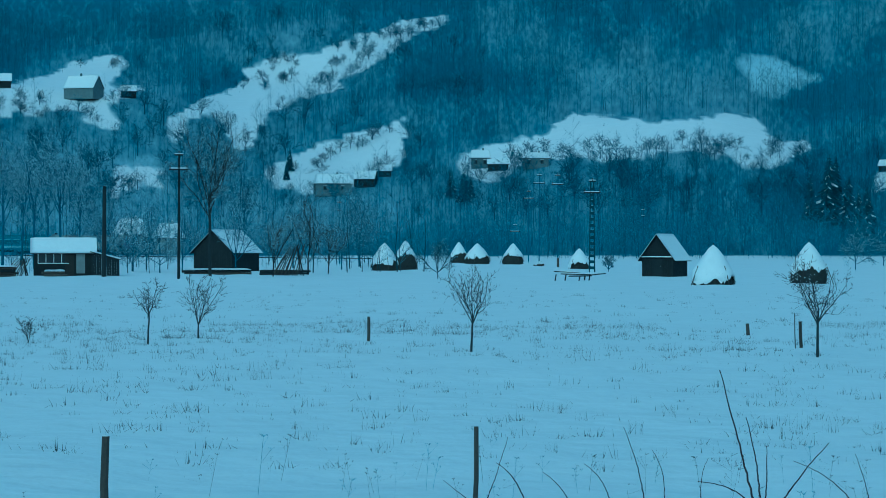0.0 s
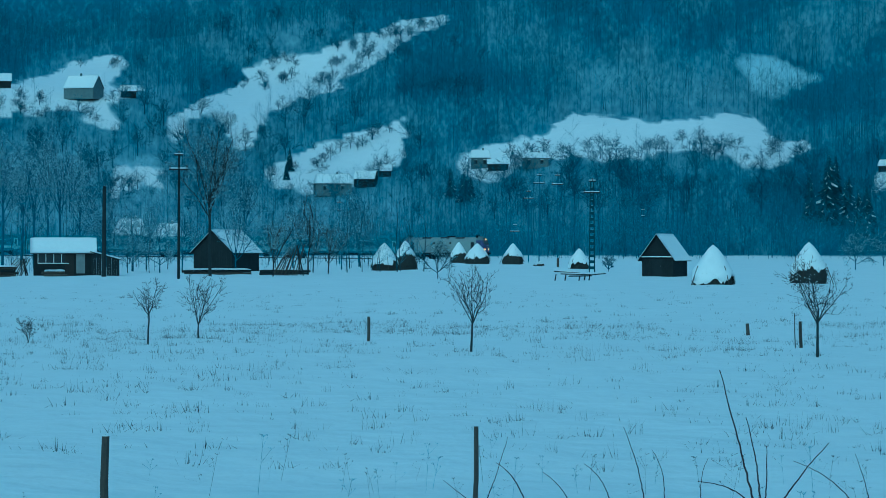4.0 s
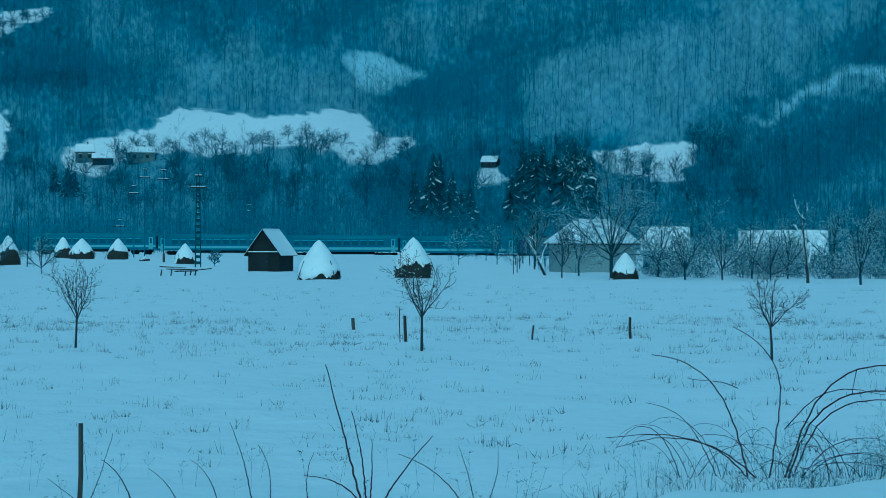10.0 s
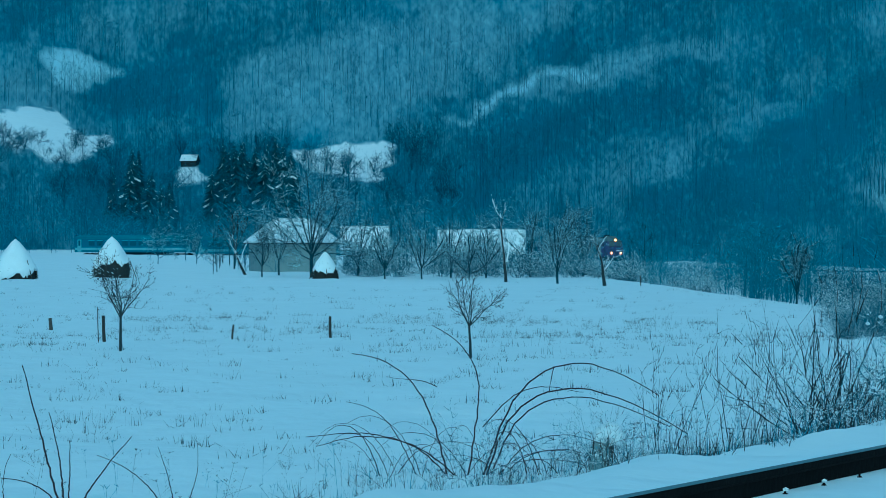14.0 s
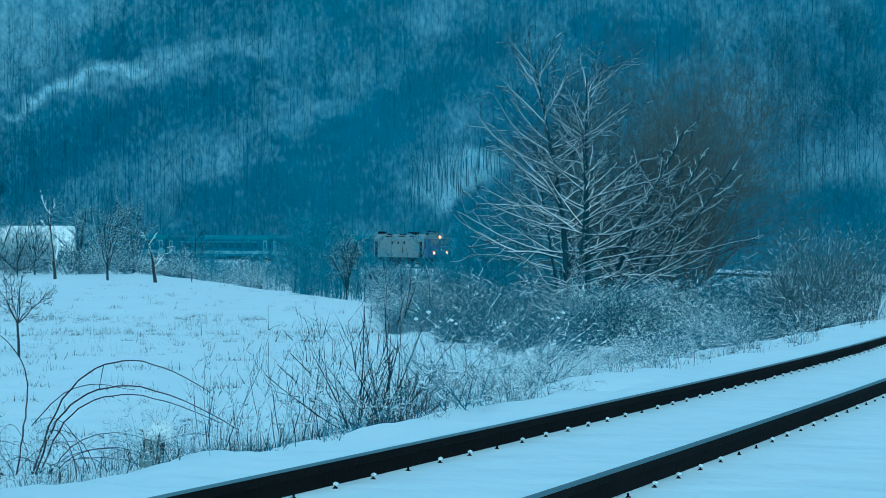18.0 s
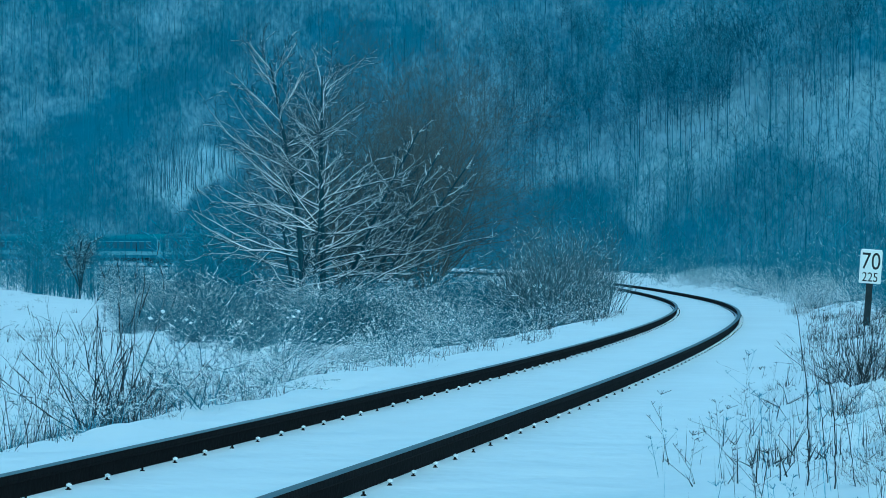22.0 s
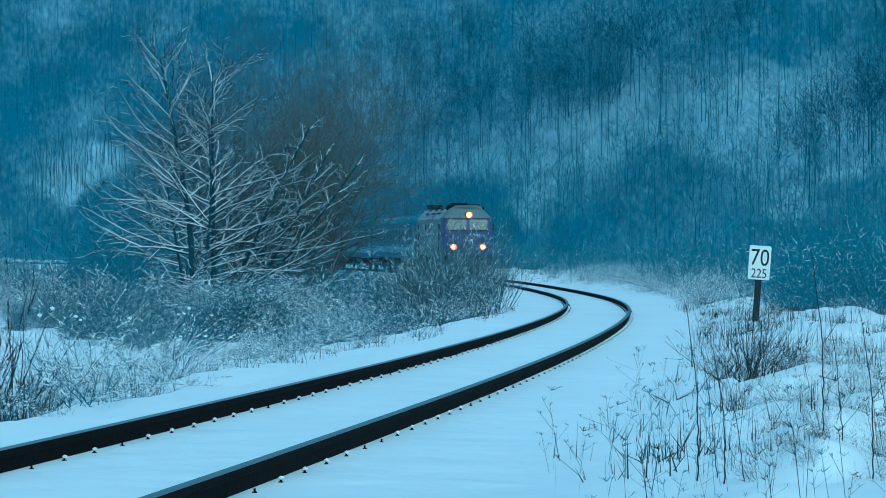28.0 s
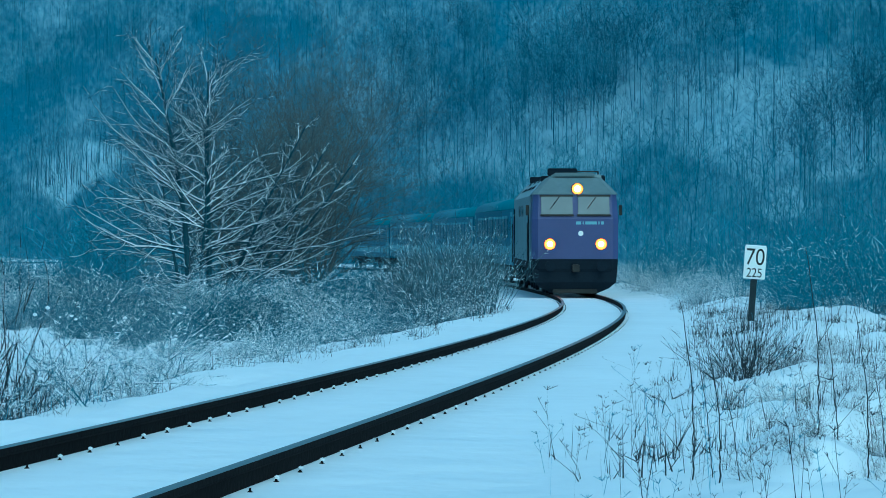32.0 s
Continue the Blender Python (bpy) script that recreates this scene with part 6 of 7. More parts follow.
    scatter("dry_grass", tufts, x, y, rng.uniform(0.5, 1.5, 2000), rng, [GRASS], "dry grass and stalks along the railway bank", "grass", 0.0)


build_weeds()


# ---- brambles near the camera ----
def pipe(c, r, sides=6):
    """One round tapering rod along the points c."""
    c, n = np.asarray(c, float), len(c)
    d = np.gradient(c, axis=0)
    d /= np.linalg.norm(d, axis=1, keepdims=True) + 1e-9
    a = np.cross(d, [0.31, 0.89, 0.33])
    a /= np.linalg.norm(a, axis=1, keepdims=True) + 1e-9
    b = np.cross(d, a)
    ang = np.arange(sides) * 2 * np.pi / sides
    v = c[:, None] + (a[:, None] * np.cos(ang)[None, :, None] + b[:, None] * np.sin(ang)[None, :, None]) * np.asarray(r)[:, None, None]
    i, k = np.meshgrid(np.arange(n - 1), np.arange(sides), indexing="ij")
    f = np.stack([i * sides + k, i * sides + (k + 1) % sides, (i + 1) * sides + (k + 1) % sides, (i + 1) * sides + k], -1).reshape(-1, 4)
    return v.reshape(-1, 3), f


def arc(points, r, n=20):
    """Pieces along a smooth curve through three or four control points."""
    p = [np.array(q, float) for q in points]
    t = np.linspace(0, 1, n + 1)[:, None]
    if len(p) == 3:
        c = (1 - t) ** 2 * p[0] + 2 * t * (1 - t) * p[1] + t ** 2 * p[2]
    else:
        c = (1 - t) ** 3 * p[0] + 3 * t * (1 - t) ** 2 * p[1] + 3 * t ** 2 * (1 - t) * p[2] + t ** 3 * p[3]
    step = np.linalg.norm(c[-1] - c[0]) / n
    c[1:-1] += np.random.default_rng(len(c)).normal(size=c[1:-1].shape) * 0.07 * step
    rr = r * np.linspace(1, 0.4, n + 1)
    return pipe(c, rr, 5)


def bramble(bearing, dist, canes, label, stuff=CANE):
    x, y = spot(bearing, dist)
    t = thing("bramble", pose(x, y, gz(x, y) - 0.03, 0, 0, -bearing), label, "bramble", "brambles at the field's edge")
    for pts, r in canes:
        part("cane", mesh_np("cane", *arc(pts, r), [stuff]), None, t)


bramble(7.1, 22.3, [
    ([(0, 0, 0), (-0.15, 0, 0.6), (-0.33, 0.05, 1.28)], 0.011), ([(0.03, 0, 0), (0.02, 0, 0.45), (-0.1, 0.1, 0.86)], 0.009),
    ([(0.06, 0, 0), (0.09, 0.1, 0.3), (0.08, 0, 0.62)], 0.008), ([(0.15, 0, 0), (0.3, 0, 0.3), (0.62, 0.1, 0.64)], 0.009),
    ([(0, 0, 0), (-0.12, 0, 0.28), (-0.52, 0, 0.3)], 0.008)], "thin bare thorny canes standing up from the snow")
arches = [
    ([(-0.25, 0, 0), (0.1, 0, 1.3), (0.7, 0, 1.35), (1.5, 0.2, 0.8)], 0.010),
    ([(-0.22, 0.05, 0), (0, 0, 0.85), (0.5, 0.1, 1.25), (1.75, 0, 0.45)], 0.011),
    ([(-0.18, 0, 0), (0.1, 0, 0.9), (0.6, 0, 1.0), (1.6, 0.1, 0.5)], 0.009),
    ([(-0.4, 0, 0), (-0.3, 0.1, 0.7), (-0.1, 0, 1.2), (-0.75, 0.1, 1.5)], 0.009),
    ([(-0.6, 0, 0), (-0.7, 0, 0.5), (-0.85, 0, 1.2), (-1.55, 0.1, 1.22)], 0.010),
    ([(-0.6, 0.1, 0), (-0.9, 0, 0.4), (-1.3, 0.1, 0.5), (-2.0, 0, 0.4)], 0.008)]
sprawl = [
    ([(-0.5, 0, 0), (-1.0, 0.1, 0.5), (-1.5, 0, 0.45), (-1.9, 0.1, 0.3)], 0.008),
    ([(-0.25, 0, 0.5), (0.2, 0, 1.1), (0.5, 0, 0.85), (0.75, 0, 0.85)], 0.006),
    ([(-0.7, 0, 0.9), (-0.9, 0, 1.0), (-1.0, 0, 0.95), (-1.2, 0, 1.0)], 0.005),
    ([(-0.1, 0, 0), (0.2, 0.1, 0.5), (0.6, 0, 0.5), (1.0, 0, 0.3)], 0.006),
    ([(-0.9, 0.1, 0), (-1.1, 0, 0.45), (-1.2, 0, 0.7), (-1.6, 0, 0.75)], 0.006),
    ([(0.45, 0, 1.1), (0.42, 0, 0.95), (0.4, 0, 0.85)], 0.005)]
bushy = random.Random(8)
for _ in range(26):
    x0, way = bushy.uniform(-1.3, 0.7), -1 if bushy.random() < 0.7 else 1
    reach, high = bushy.uniform(0.3, 1.1) * way, bushy.uniform(0.18, 0.62)
    sprawl.append(([(x0, bushy.uniform(-0.3, 0.3), 0), (x0 + reach * 0.25, 0, high), (x0 + reach * 0.7, 0, high * 1.15), (x0 + reach, bushy.uniform(-0.2, 0.2), high * bushy.uniform(0.4, 0.95))], bushy.uniform(0.003, 0.0055)))
bramble(17.2, 24.9, arches + sprawl, "long arching bramble canes over the snow")
bramble(9.4, 23.0, [
    ([(0, 0, 0), (-0.2, 0, 0.35), (-0.6, 0, 0.48)], 0.006), ([(0.1, 0, 0), (0.05, 0, 0.3), (-0.05, 0, 0.55)], 0.005), ([(0.2, 0, 0), (0.35, 0, 0.3), (0.3, 0, 0.6)], 0.005)], "thin bare canes at the field's edge")
bramble(1.2, 21.6, [
    ([(-0.15, 0, 0), (0, 0, 0.35), (0.1, 0, 0.72)], 0.005), ([(0.3, 0, 0), (0.2, 0, 0.4), (0.0, 0, 0.5)], 0.007), ([(0, 0, 0), (-0.2, 0, 0.15), (-0.45, 0, 0.35)], 0.005), ([(0.7, 0, 0), (0.6, 0, 0.3), (0.4, 0, 0.42)], 0.005)], "thin bare canes round the old post")
bramble(4.6, 22.5, [
    ([(0, 0, 0), (-0.05, 0, 0.4), (-0.2, 0, 0.75)], 0.006), ([(0.15, 0, 0), (0.2, 0, 0.35), (0.05, 0, 0.55)], 0.005), ([(-0.3, 0, 0), (-0.35, 0, 0.3), (-0.55, 0, 0.42)], 0.005), ([(0.5, 0, 0), (0.45, 0, 0.3), (0.55, 0, 0.48)], 0.005)], "thin dead stalks at the field's edge")


for b, dist, hh in ((40.1, 12.2, 0.9), (40.7, 12.0, 0.7), (42.9, 12.4, 0.95), (44.0, 12.0, 0.85)):
    bramble(b, dist, [([(0, 0, 0), (0.03, 0, hh * 0.5), (-0.06, 0, hh)], 0.004), ([(0.1, 0, 0), (0.08, 0, hh * 0.4), (0.02, 0.05, hh * 0.75)], 0.003), ([(0, 0, hh * 0.5), (0.08, 0, hh * 0.6), (0.16, 0, hh * 0.8)], 0.002)], "thin dead stalks on the snowy bank", DARKSTEM)


# ---- fence posts ----
def fence_post(bearing, dist, height, r, label, lean=0.0):
    x, y = spot(bearing, dist)
    t = thing("fence_post", pose(x, y, gz(x, y) - 0.05, 0, lean, 17 * bearing), label, "post", "old fence posts")
    bm = rod((0, 0, 0), (0.01, 0, height * 0.5), r, r * 0.95, 9)
    rod((0.01, 0, height * 0.5), (0.0, 0.01, height + 0.05), r * 0.95, r * 0.88, 9, bm)
    part("post", bm, OLDWOOD, t)
    bm = bmesh.new()
    bmesh.ops.create_icosphere(bm, subdivisions=2, radius=r * 0.85, matrix=Matrix.Translation((0, 0.01, height + 0.055)) @ Matrix.Diagonal((1, 1, 0.3, 1)))
    part("snow", bm, SNOWCAP, t, "thin cap of snow")


fence_post(-7.63, 21.0, 0.70, 0.036, "square dark wooden fence post in snow")
fence_post(0.70, 21.0, 0.80, 0.022, "rough lichen-spotted wooden fence post", 1.5)
fence_post(-1.69, 62.3, 0.60, 0.04, "short old wooden fence post in the field")
fence_post(8.08, 58.3, 0.60, 0.04, "short old wooden fence post in the field", 2)
fence_post(7.95, 58.0, 0.8, 0.012, "thin wooden stake beside the young tree", 1)
fence_post(13.17, 58.6, 0.50, 0.035, "short old wooden fence post in the field", 3)
fence_post(10.95, 59.0, 0.35, 0.025, "short old wooden stake in the field", -4)
fence_post(6.9, 66.0, 0.3, 0.05, "rotten stump of a post in the field", 6)
fence_post(2.61, 278, 1.0, 0.14, "dark wooden post at the field's far edge")
fence_post(20.2, 133, 0.55, 0.03, "thin stake on the snowy rise")


# ---- haystacks ----
def lathe(profile, n, rough, seed, z_end=None, squash=1.0):
    """A round body from (z, radius) pairs, made uneven; z_end(angle) cuts its lower rim."""
    rng = np.random.default_rng(seed)
    ang = np.arange(n) * 2 * np.pi / n
    zz, rr = np.array(profile).T
    k = rng.random(4) * 6
    verts = []
    for i, (z, r) in enumerate(zip(zz, rr)):
        wave = 1 + rough * (np.sin(2 * ang + k[0] + i) + np.sin(3 * ang + k[1] - 0.7 * i) + np.sin(5 * ang + k[2] + 1.7 * i) * 0.7)
        low = z_end(ang) if z_end else -9
        z2 = np.maximum(z, low)
        r2 = np.interp(z2, zz[::-1], rr[::-1]) if z_end else r
        verts.append(np.stack([np.cos(ang) * r2 * wave, np.sin(ang) * r2 * wave * squash, z2 + rng.normal(size=n) * rough * 0.2 * (r > 0.05)], 1))
    v = np.concatenate(verts)
    m = len(zz)
    i, j = np.meshgrid(np.arange(m - 1), np.arange(n), indexing="ij")
    f = np.stack([i * n + j, i * n + (j + 1) % n, (i + 1) * n + (j + 1) % n, (i + 1) * n + j], -1).reshape(-1, 4)[:, ::-1]
    return v, f


def haystack(bearing, dist, width, height, bare, seed, label, squash=1.0):
    """bare: share of the height at the foot where the dark hay shows."""
    x, y = spot(bearing, dist)
    t = thing("haystack", pose(x, y, gz(x, y) - 0.06, 0, 0, seed * 40), label, "haystack", "haystacks on the field")
    R = width / 2
    body = [(1.0, 0.02), (0.93, 0.13), (0.82, 0.30), (0.68, 0.52), (0.52, 0.72), (0.38, 0.88), (0.24, 0.97), (0.10, 0.96), (0.0, 0.9)]
    prof = [(z * (height - 0.12), r * R * 0.96) for z, r in body]
    part("hay", mesh_np("hay", *lathe(prof, 36, 0.035, seed, None, squash), [HAY], smooth=True), None, t, "dark weathered hay")
    rng = np.random.default_rng(seed + 70)
    k = rng.random(5) * 6.28

    def rim(a):
        return height * np.clip(bare + 0.35 * (vnoise(a * 1.3 + k[0], a * 0, seed) - 0.5) + 0.16 * (vnoise(a * 4.1 + k[1], a * 0, seed + 1) - 0.5) + 0.10 * (vnoise(a * 13 + k[2], a * 0, seed + 2) - 0.5), 0.02, 0.9)
    cap = [(z * height, r * R + (0.09 if z < 0.95 else 0.05)) for z, r in [(1.0, 0.0), (0.97, 0.05), (0.93, 0.13), (0.88, 0.21), (0.82, 0.30), (0.75, 0.41), (0.68, 0.52), (0.6, 0.63), (0.52, 0.72), (0.45, 0.80), (0.38, 0.88), (0.31, 0.93), (0.24, 0.97), (0.16, 0.97), (0.08, 0.95), (0.02, 0.9)]]
    part("snow", mesh_np("snow", *lathe(cap, 80, 0.02, seed + 9, rim, squash), [SNOWCAP], smooth=True), None, t, "thick cap of snow")
    # loose hay that pokes through
    p0, p1 = [], []
    for _ in range(420):
        a, z = rng.random() * 6.28, rng.random() ** 1.2 * height * min(0.8, bare + 0.28)
        r = float(np.interp(z, [q[0] for q in prof[::-1]], [q[1] for q in prof[::-1]])) * 1.02
        p = np.array([math.cos(a) * r, math.sin(a) * r * squash, z])
        p0.append(p), p1.append(p + np.array([math.cos(a), math.sin(a), rng.normal() * 0.8 - 0.3]) * rng.uniform(0.08, 0.2))
    tagged(part("loose_hay", mesh_np("loose_hay", *thorns(np.array(p0), np.array(p1), np.full(420, 0.045), rng), [HAY]), None, t), kind="stuff")
    part("centre_pole", rod((0, 0, height - 0.3), (0.03, 0, height + 0.12), 0.035, 0.025, 6), OLDWOOD, t)
    for a in (0.3, 2.9, 4.6):
        part("leaning_stake", rod((math.cos(a) * R * 1.25, math.sin(a) * R * 1.25 * squash, 0), (math.cos(a) * R * 0.85, math.sin(a) * R * 0.85 * squash, height * 0.5), 0.03, 0.025, 6), OLDWOOD, t)


haystack(6.11, 152, 2.5, 2.50, 0.10, 1, "snow-covered haystack with patches of dark hay")
haystack(8.25, 157.4, 2.45, 2.62, 0.42, 2, "pointed haystack with a high snow cap")
haystack(-1.33, 244.8, 2.7, 2.75, 0.30, 3, "twin haystack capped with snow")
haystack(-0.85, 250.8, 2.4, 2.95, 0.50, 4, "twin haystack capped with snow")
haystack(0.36, 354.6, 2.5, 3.0, 0.38, 5, "small distant haystack capped with snow")
haystack(0.78, 331.7, 3.4, 2.8, 0.26, 6, "broad haystack capped with snow")
haystack(1.59, 321.4, 2.8, 2.75, 0.42, 7, "small distant haystack capped with snow")
haystack(3.09, 264.0, 2.2, 2.25, 0.28, 8, "low haystack with brushwood at its foot")
haystack(13.05, 154.6, 1.55, 1.7, 0.30, 9, "small haystack by the house under snow")
haystack(2.18, 300, 1.2, 0.6, 0.4, 10, "low heap of hay under snow")


# ---- buildings ----
def snow_slab(a, b, c, d, thick, seed, nu=14, nv=8):
    """A layer of snow on the roof face with corners a, b (eave) and c, d (ridge, above b and a)."""
    a, b, c, d = (np.array(p, float) for p in (a, b, c, d))
    n = np.cross(b - a, d - a)
    n = n / np.linalg.norm(n)
    n = n if n[2] > 0 else -n
    u, v = np.meshgrid(np.linspace(0, 1, nu), np.linspace(0, 1, nv), indexing="ij")
    P = (a * ((1 - u) * (1 - v))[..., None] + b * (u * (1 - v))[..., None] + c * (u * v)[..., None] + d * ((1 - u) * v)[..., None])
    edge = smooth(np.minimum.reduce([u * nu / 1.4, (1 - u) * nu / 1.4, v * nv / 1.4]))
    h = thick * (0.35 + 0.65 * edge) * (0.8 + 0.4 * vnoise(u * 4 + seed, v * 3, seed))
    top, bot = P + n * h[..., None], P + n * 0.006
    V = np.concatenate([top.reshape(-1, 3), bot.reshape(-1, 3)])
    i, j = np.meshgrid(np.arange(nu - 1), np.arange(nv - 1), indexing="ij")
    q = np.stack([i * nv + j, (i + 1) * nv + j, (i + 1) * nv + j + 1, i * nv + j + 1], -1).reshape(-1, 4)
    rim = [(i, 0) for i in range(nu)] + [(nu - 1, j) for j in range(1, nv)] + [(i, nv - 1) for i in range(nu - 2, -1, -1)] + [(0, j) for j in range(nv - 2, 0, -1)]
    ids = [i * nv + j for i, j in rim]
    m = nu * nv
    sk = [(ids[k], ids[(k + 1) % len(ids)], ids[(k + 1) % len(ids)] + m, ids[k] + m) for k in range(len(ids))]
    return mesh_np("snow", V, np.concatenate([q, np.array(sk)]), [SNOWCAP], smooth=True)


def planks(p, q, z0, top, width, depth, seed):
    """A wall of upright boards from plan point p to q; top(s) is its height at share s."""
    rng = np.random.default_rng(seed)
    p, q = np.array(p, float), np.array(q, float)
    ln = np.linalg.norm(q - p)
    d = (q - p) / ln
    nrm = np.array([d[1], -d[0]])
    n = max(2, int(round(ln / width)))
    V, Fc = [], []
    for i in range(n):
        s0, s1 = (i + 0.03) / n, (i + 0.97) / n
        o = depth * (0.5 + rng.random() * 0.5)
        base = len(V)
        lift = rng.random() * 0.03
        for s, side in ((s0, 0), (s1, 0), (s1, 1), (s0, 1)):
            xy = p + d * ln * s + nrm * (o if side == 0 else -depth)
            V.append((*xy, z0 + lift)), V.append((*xy, top(s)))
        for k in range(4):
            a, b = base + 2 * k, base + 2 * ((k + 1) % 4)
            Fc.append((a, b, b + 1, a + 1))
        Fc.append((base + 1, base + 3, base + 5, base + 7))
    return V, Fc


def gable_building(name, m, w, L, wall, ridge, label, wallmat, over=0.25, thick=0.085, seed=1, door=True, board=0.18, group="", chimney=False, ledge=False):
    """Gable ends face -y and +y; the ridge runs along y."""
    t = thing(name, m, label, "building", group)
    hw, hl = w / 2, L / 2

    def gab(s):
        return wall + (ridge - wall) * (1 - abs(2 * s - 1)) - 0.02
    for p, q, top in (((-hw, -hl), (hw, -hl), gab), ((hw, -hl), (hw, hl), lambda s: wall), ((hw, hl), (-hw, hl), gab), ((-hw, hl), (-hw, -hl), lambda s: wall)):
        v, f = planks(p, q, -0.15, top, board, 0.02, seed)
        tagged(part("wall", mesh_np("wall", v, f, [wallmat]), None, t), kind="stuff")
    part("inner_wall", extrude([(-hw + 0.04, -0.1), (hw - 0.04, -0.1), (hw - 0.04, wall - 0.03), (0, ridge - 0.06), (-hw + 0.04, wall - 0.03)], -hl + 0.04, hl - 0.04), wallmat, t)
    slope = (ridge - wall) / hw
    ex, ez = hw + over, wall - over * slope
    for s in (-1, 1):
        bm = bmesh.new()
        vs = [bm.verts.new(p) for p in ((s * ex, -hl - over, ez), (s * ex, hl + over, ez), (0, hl + over, ridge), (0, -hl - over, ridge), (s * ex, -hl - over, ez + 0.05), (s * ex, hl + over, ez + 0.05), (0, hl + over, ridge + 0.05), (0, -hl - over, ridge + 0.05))]
        for k in ((0, 1, 2, 3), (4, 5, 6, 7), (0, 1, 5, 4), (1, 2, 6, 5), (2, 3, 7, 6), (3, 0, 4, 7)):
            bm.faces.new([vs[i] for i in k])
        r = part("roof", bm, PLANK, t)
        part("snow", snow_slab((s * (ex + 0.03), -hl - over - 0.03, ez + 0.05), (s * (ex + 0.03), hl + over + 0.03, ez + 0.05), (0, hl + over + 0.03, ridge + 0.06), (0, -hl - over - 0.03, ridge + 0.06), thick, seed), None, r, "smooth snow on the roof")
    if ledge:
        part("ledge", box(-hw - 0.15, hw + 0.15, -hl - 0.16, -hl - 0.02, wall - 0.08, wall - 0.02, 0.01), PLANK, t)
        part("ledge_snow", box(-hw - 0.15, hw + 0.15, -hl - 0.16, -hl - 0.025, wall - 0.015, wall + 0.07, 0.03), SNOWCAP, t, "line of snow on the ledge")
    if door:
        d = part("door", box(-0.42, 0.42, -hl - 0.06, -hl - 0.025, 0.0, min(1.7, wall - 0.1), 0.01), PLANK, t, "dark plank door")
        part("handle", rod((0.3, -hl - 0.09, 0.8), (0.3, -hl - 0.06, 0.8), 0.02, 0.02, 6), TIN, d)
    if chimney:
        c = part("chimney", box(-0.25, 0.25, 0.6, 1.1, ridge - 0.4, ridge + 0.75, 0.02), WALLDARK, t)
        part("chimney_snow", box(-0.27, 0.27, 0.58, 1.12, ridge + 0.75, ridge + 0.87, 0.04), SNOWCAP, c)
    return t


def yard(bearing, dist, turn=0.0, dz=0.0):
    x, y = spot(bearing, dist)
    return pose(x, y, gz(x, y) + dz, 0, 0, -bearing + turn)


gable_building("hay_barn", yard(5.02, 196, -24), 2.6, 2.7, 1.5, 3.2, "small dark plank barn with a steep snowy roof", PLANK, seed=3, ledge=True)
gable_building("barn", yard(-4.9, 233, -30), 4.0, 5.0, 1.9, 3.75, "black plank barn with a snow-covered roof", PLANK, seed=5)
shed = gable_building("farm_shed", yard(-8.55, 205, -90), 2.6, 4.7, 1.95, 2.95, "low dark shed with a window row and snowy roof", PLANK, seed=7, door=False)
for i in range(4):
    w = part("window", box(1.325, 1.35, -2.0 + i * 0.62, -1.45 + i * 0.62, 1.05, 1.72, 0.01), GLASSDARK, shed)
    part("window_frame", box(1.35, 1.37, -2.03 + i * 0.62, -1.98 + i * 0.62, 1.0, 1.78, 0.005), WHITE, w)
    part("window_sill", box(1.35, 1.39, -2.03 + i * 0.62, -1.42 + i * 0.62, 0.98, 1.04, 0.005), WHITE, w)
part("panel", box(1.34, 1.37, 1.0, 1.7, 0.2, 1.75, 0.01), TIN, shed, "pale sheet metal panel")
part("door", box(1.34, 1.37, 0.1, 0.85, 0.0, 1.7, 0.01), BLACK, shed, "black panel for the dark inside of an open doorway")


def lean_to():
    t = thing("lean_to_shed", yard(-7.62, 204.5, 0), "dark lean-to with a sloping snowy roof", "building")
    for p, q, top in (((-1.1, -0.9), (1.1, -0.9), lambda s: 1.85 - 0.6 * s), ((1.1, -0.9), (1.1, 0.9), lambda s: 1.25), ((1.1, 0.9), (-1.1, 0.9), lambda s: 1.25 + 0.6 * s), ((-1.1, 0.9), (-1.1, -0.9), lambda s: 1.85)):
        v, f = planks(p, q, -0.1, top, 0.2, 0.02, 4)
        tagged(part("wall", mesh_np("wall", v, f, [PLANK]), None, t), kind="stuff")
    r = part("roof", extrude([(-1.2, 1.88), (1.3, 1.2), (1.3, 1.26), (-1.2, 1.94)], -1.1, 1.1), PLANK, t)
    part("snow", snow_slab((-1.2, -1.12, 1.945), (1.32, -1.12, 1.265), (1.32, 1.1, 1.265), (-1.2, 1.1, 1.945), 0.09, 5), None, r, "snow on the sloping roof")


lean_to()


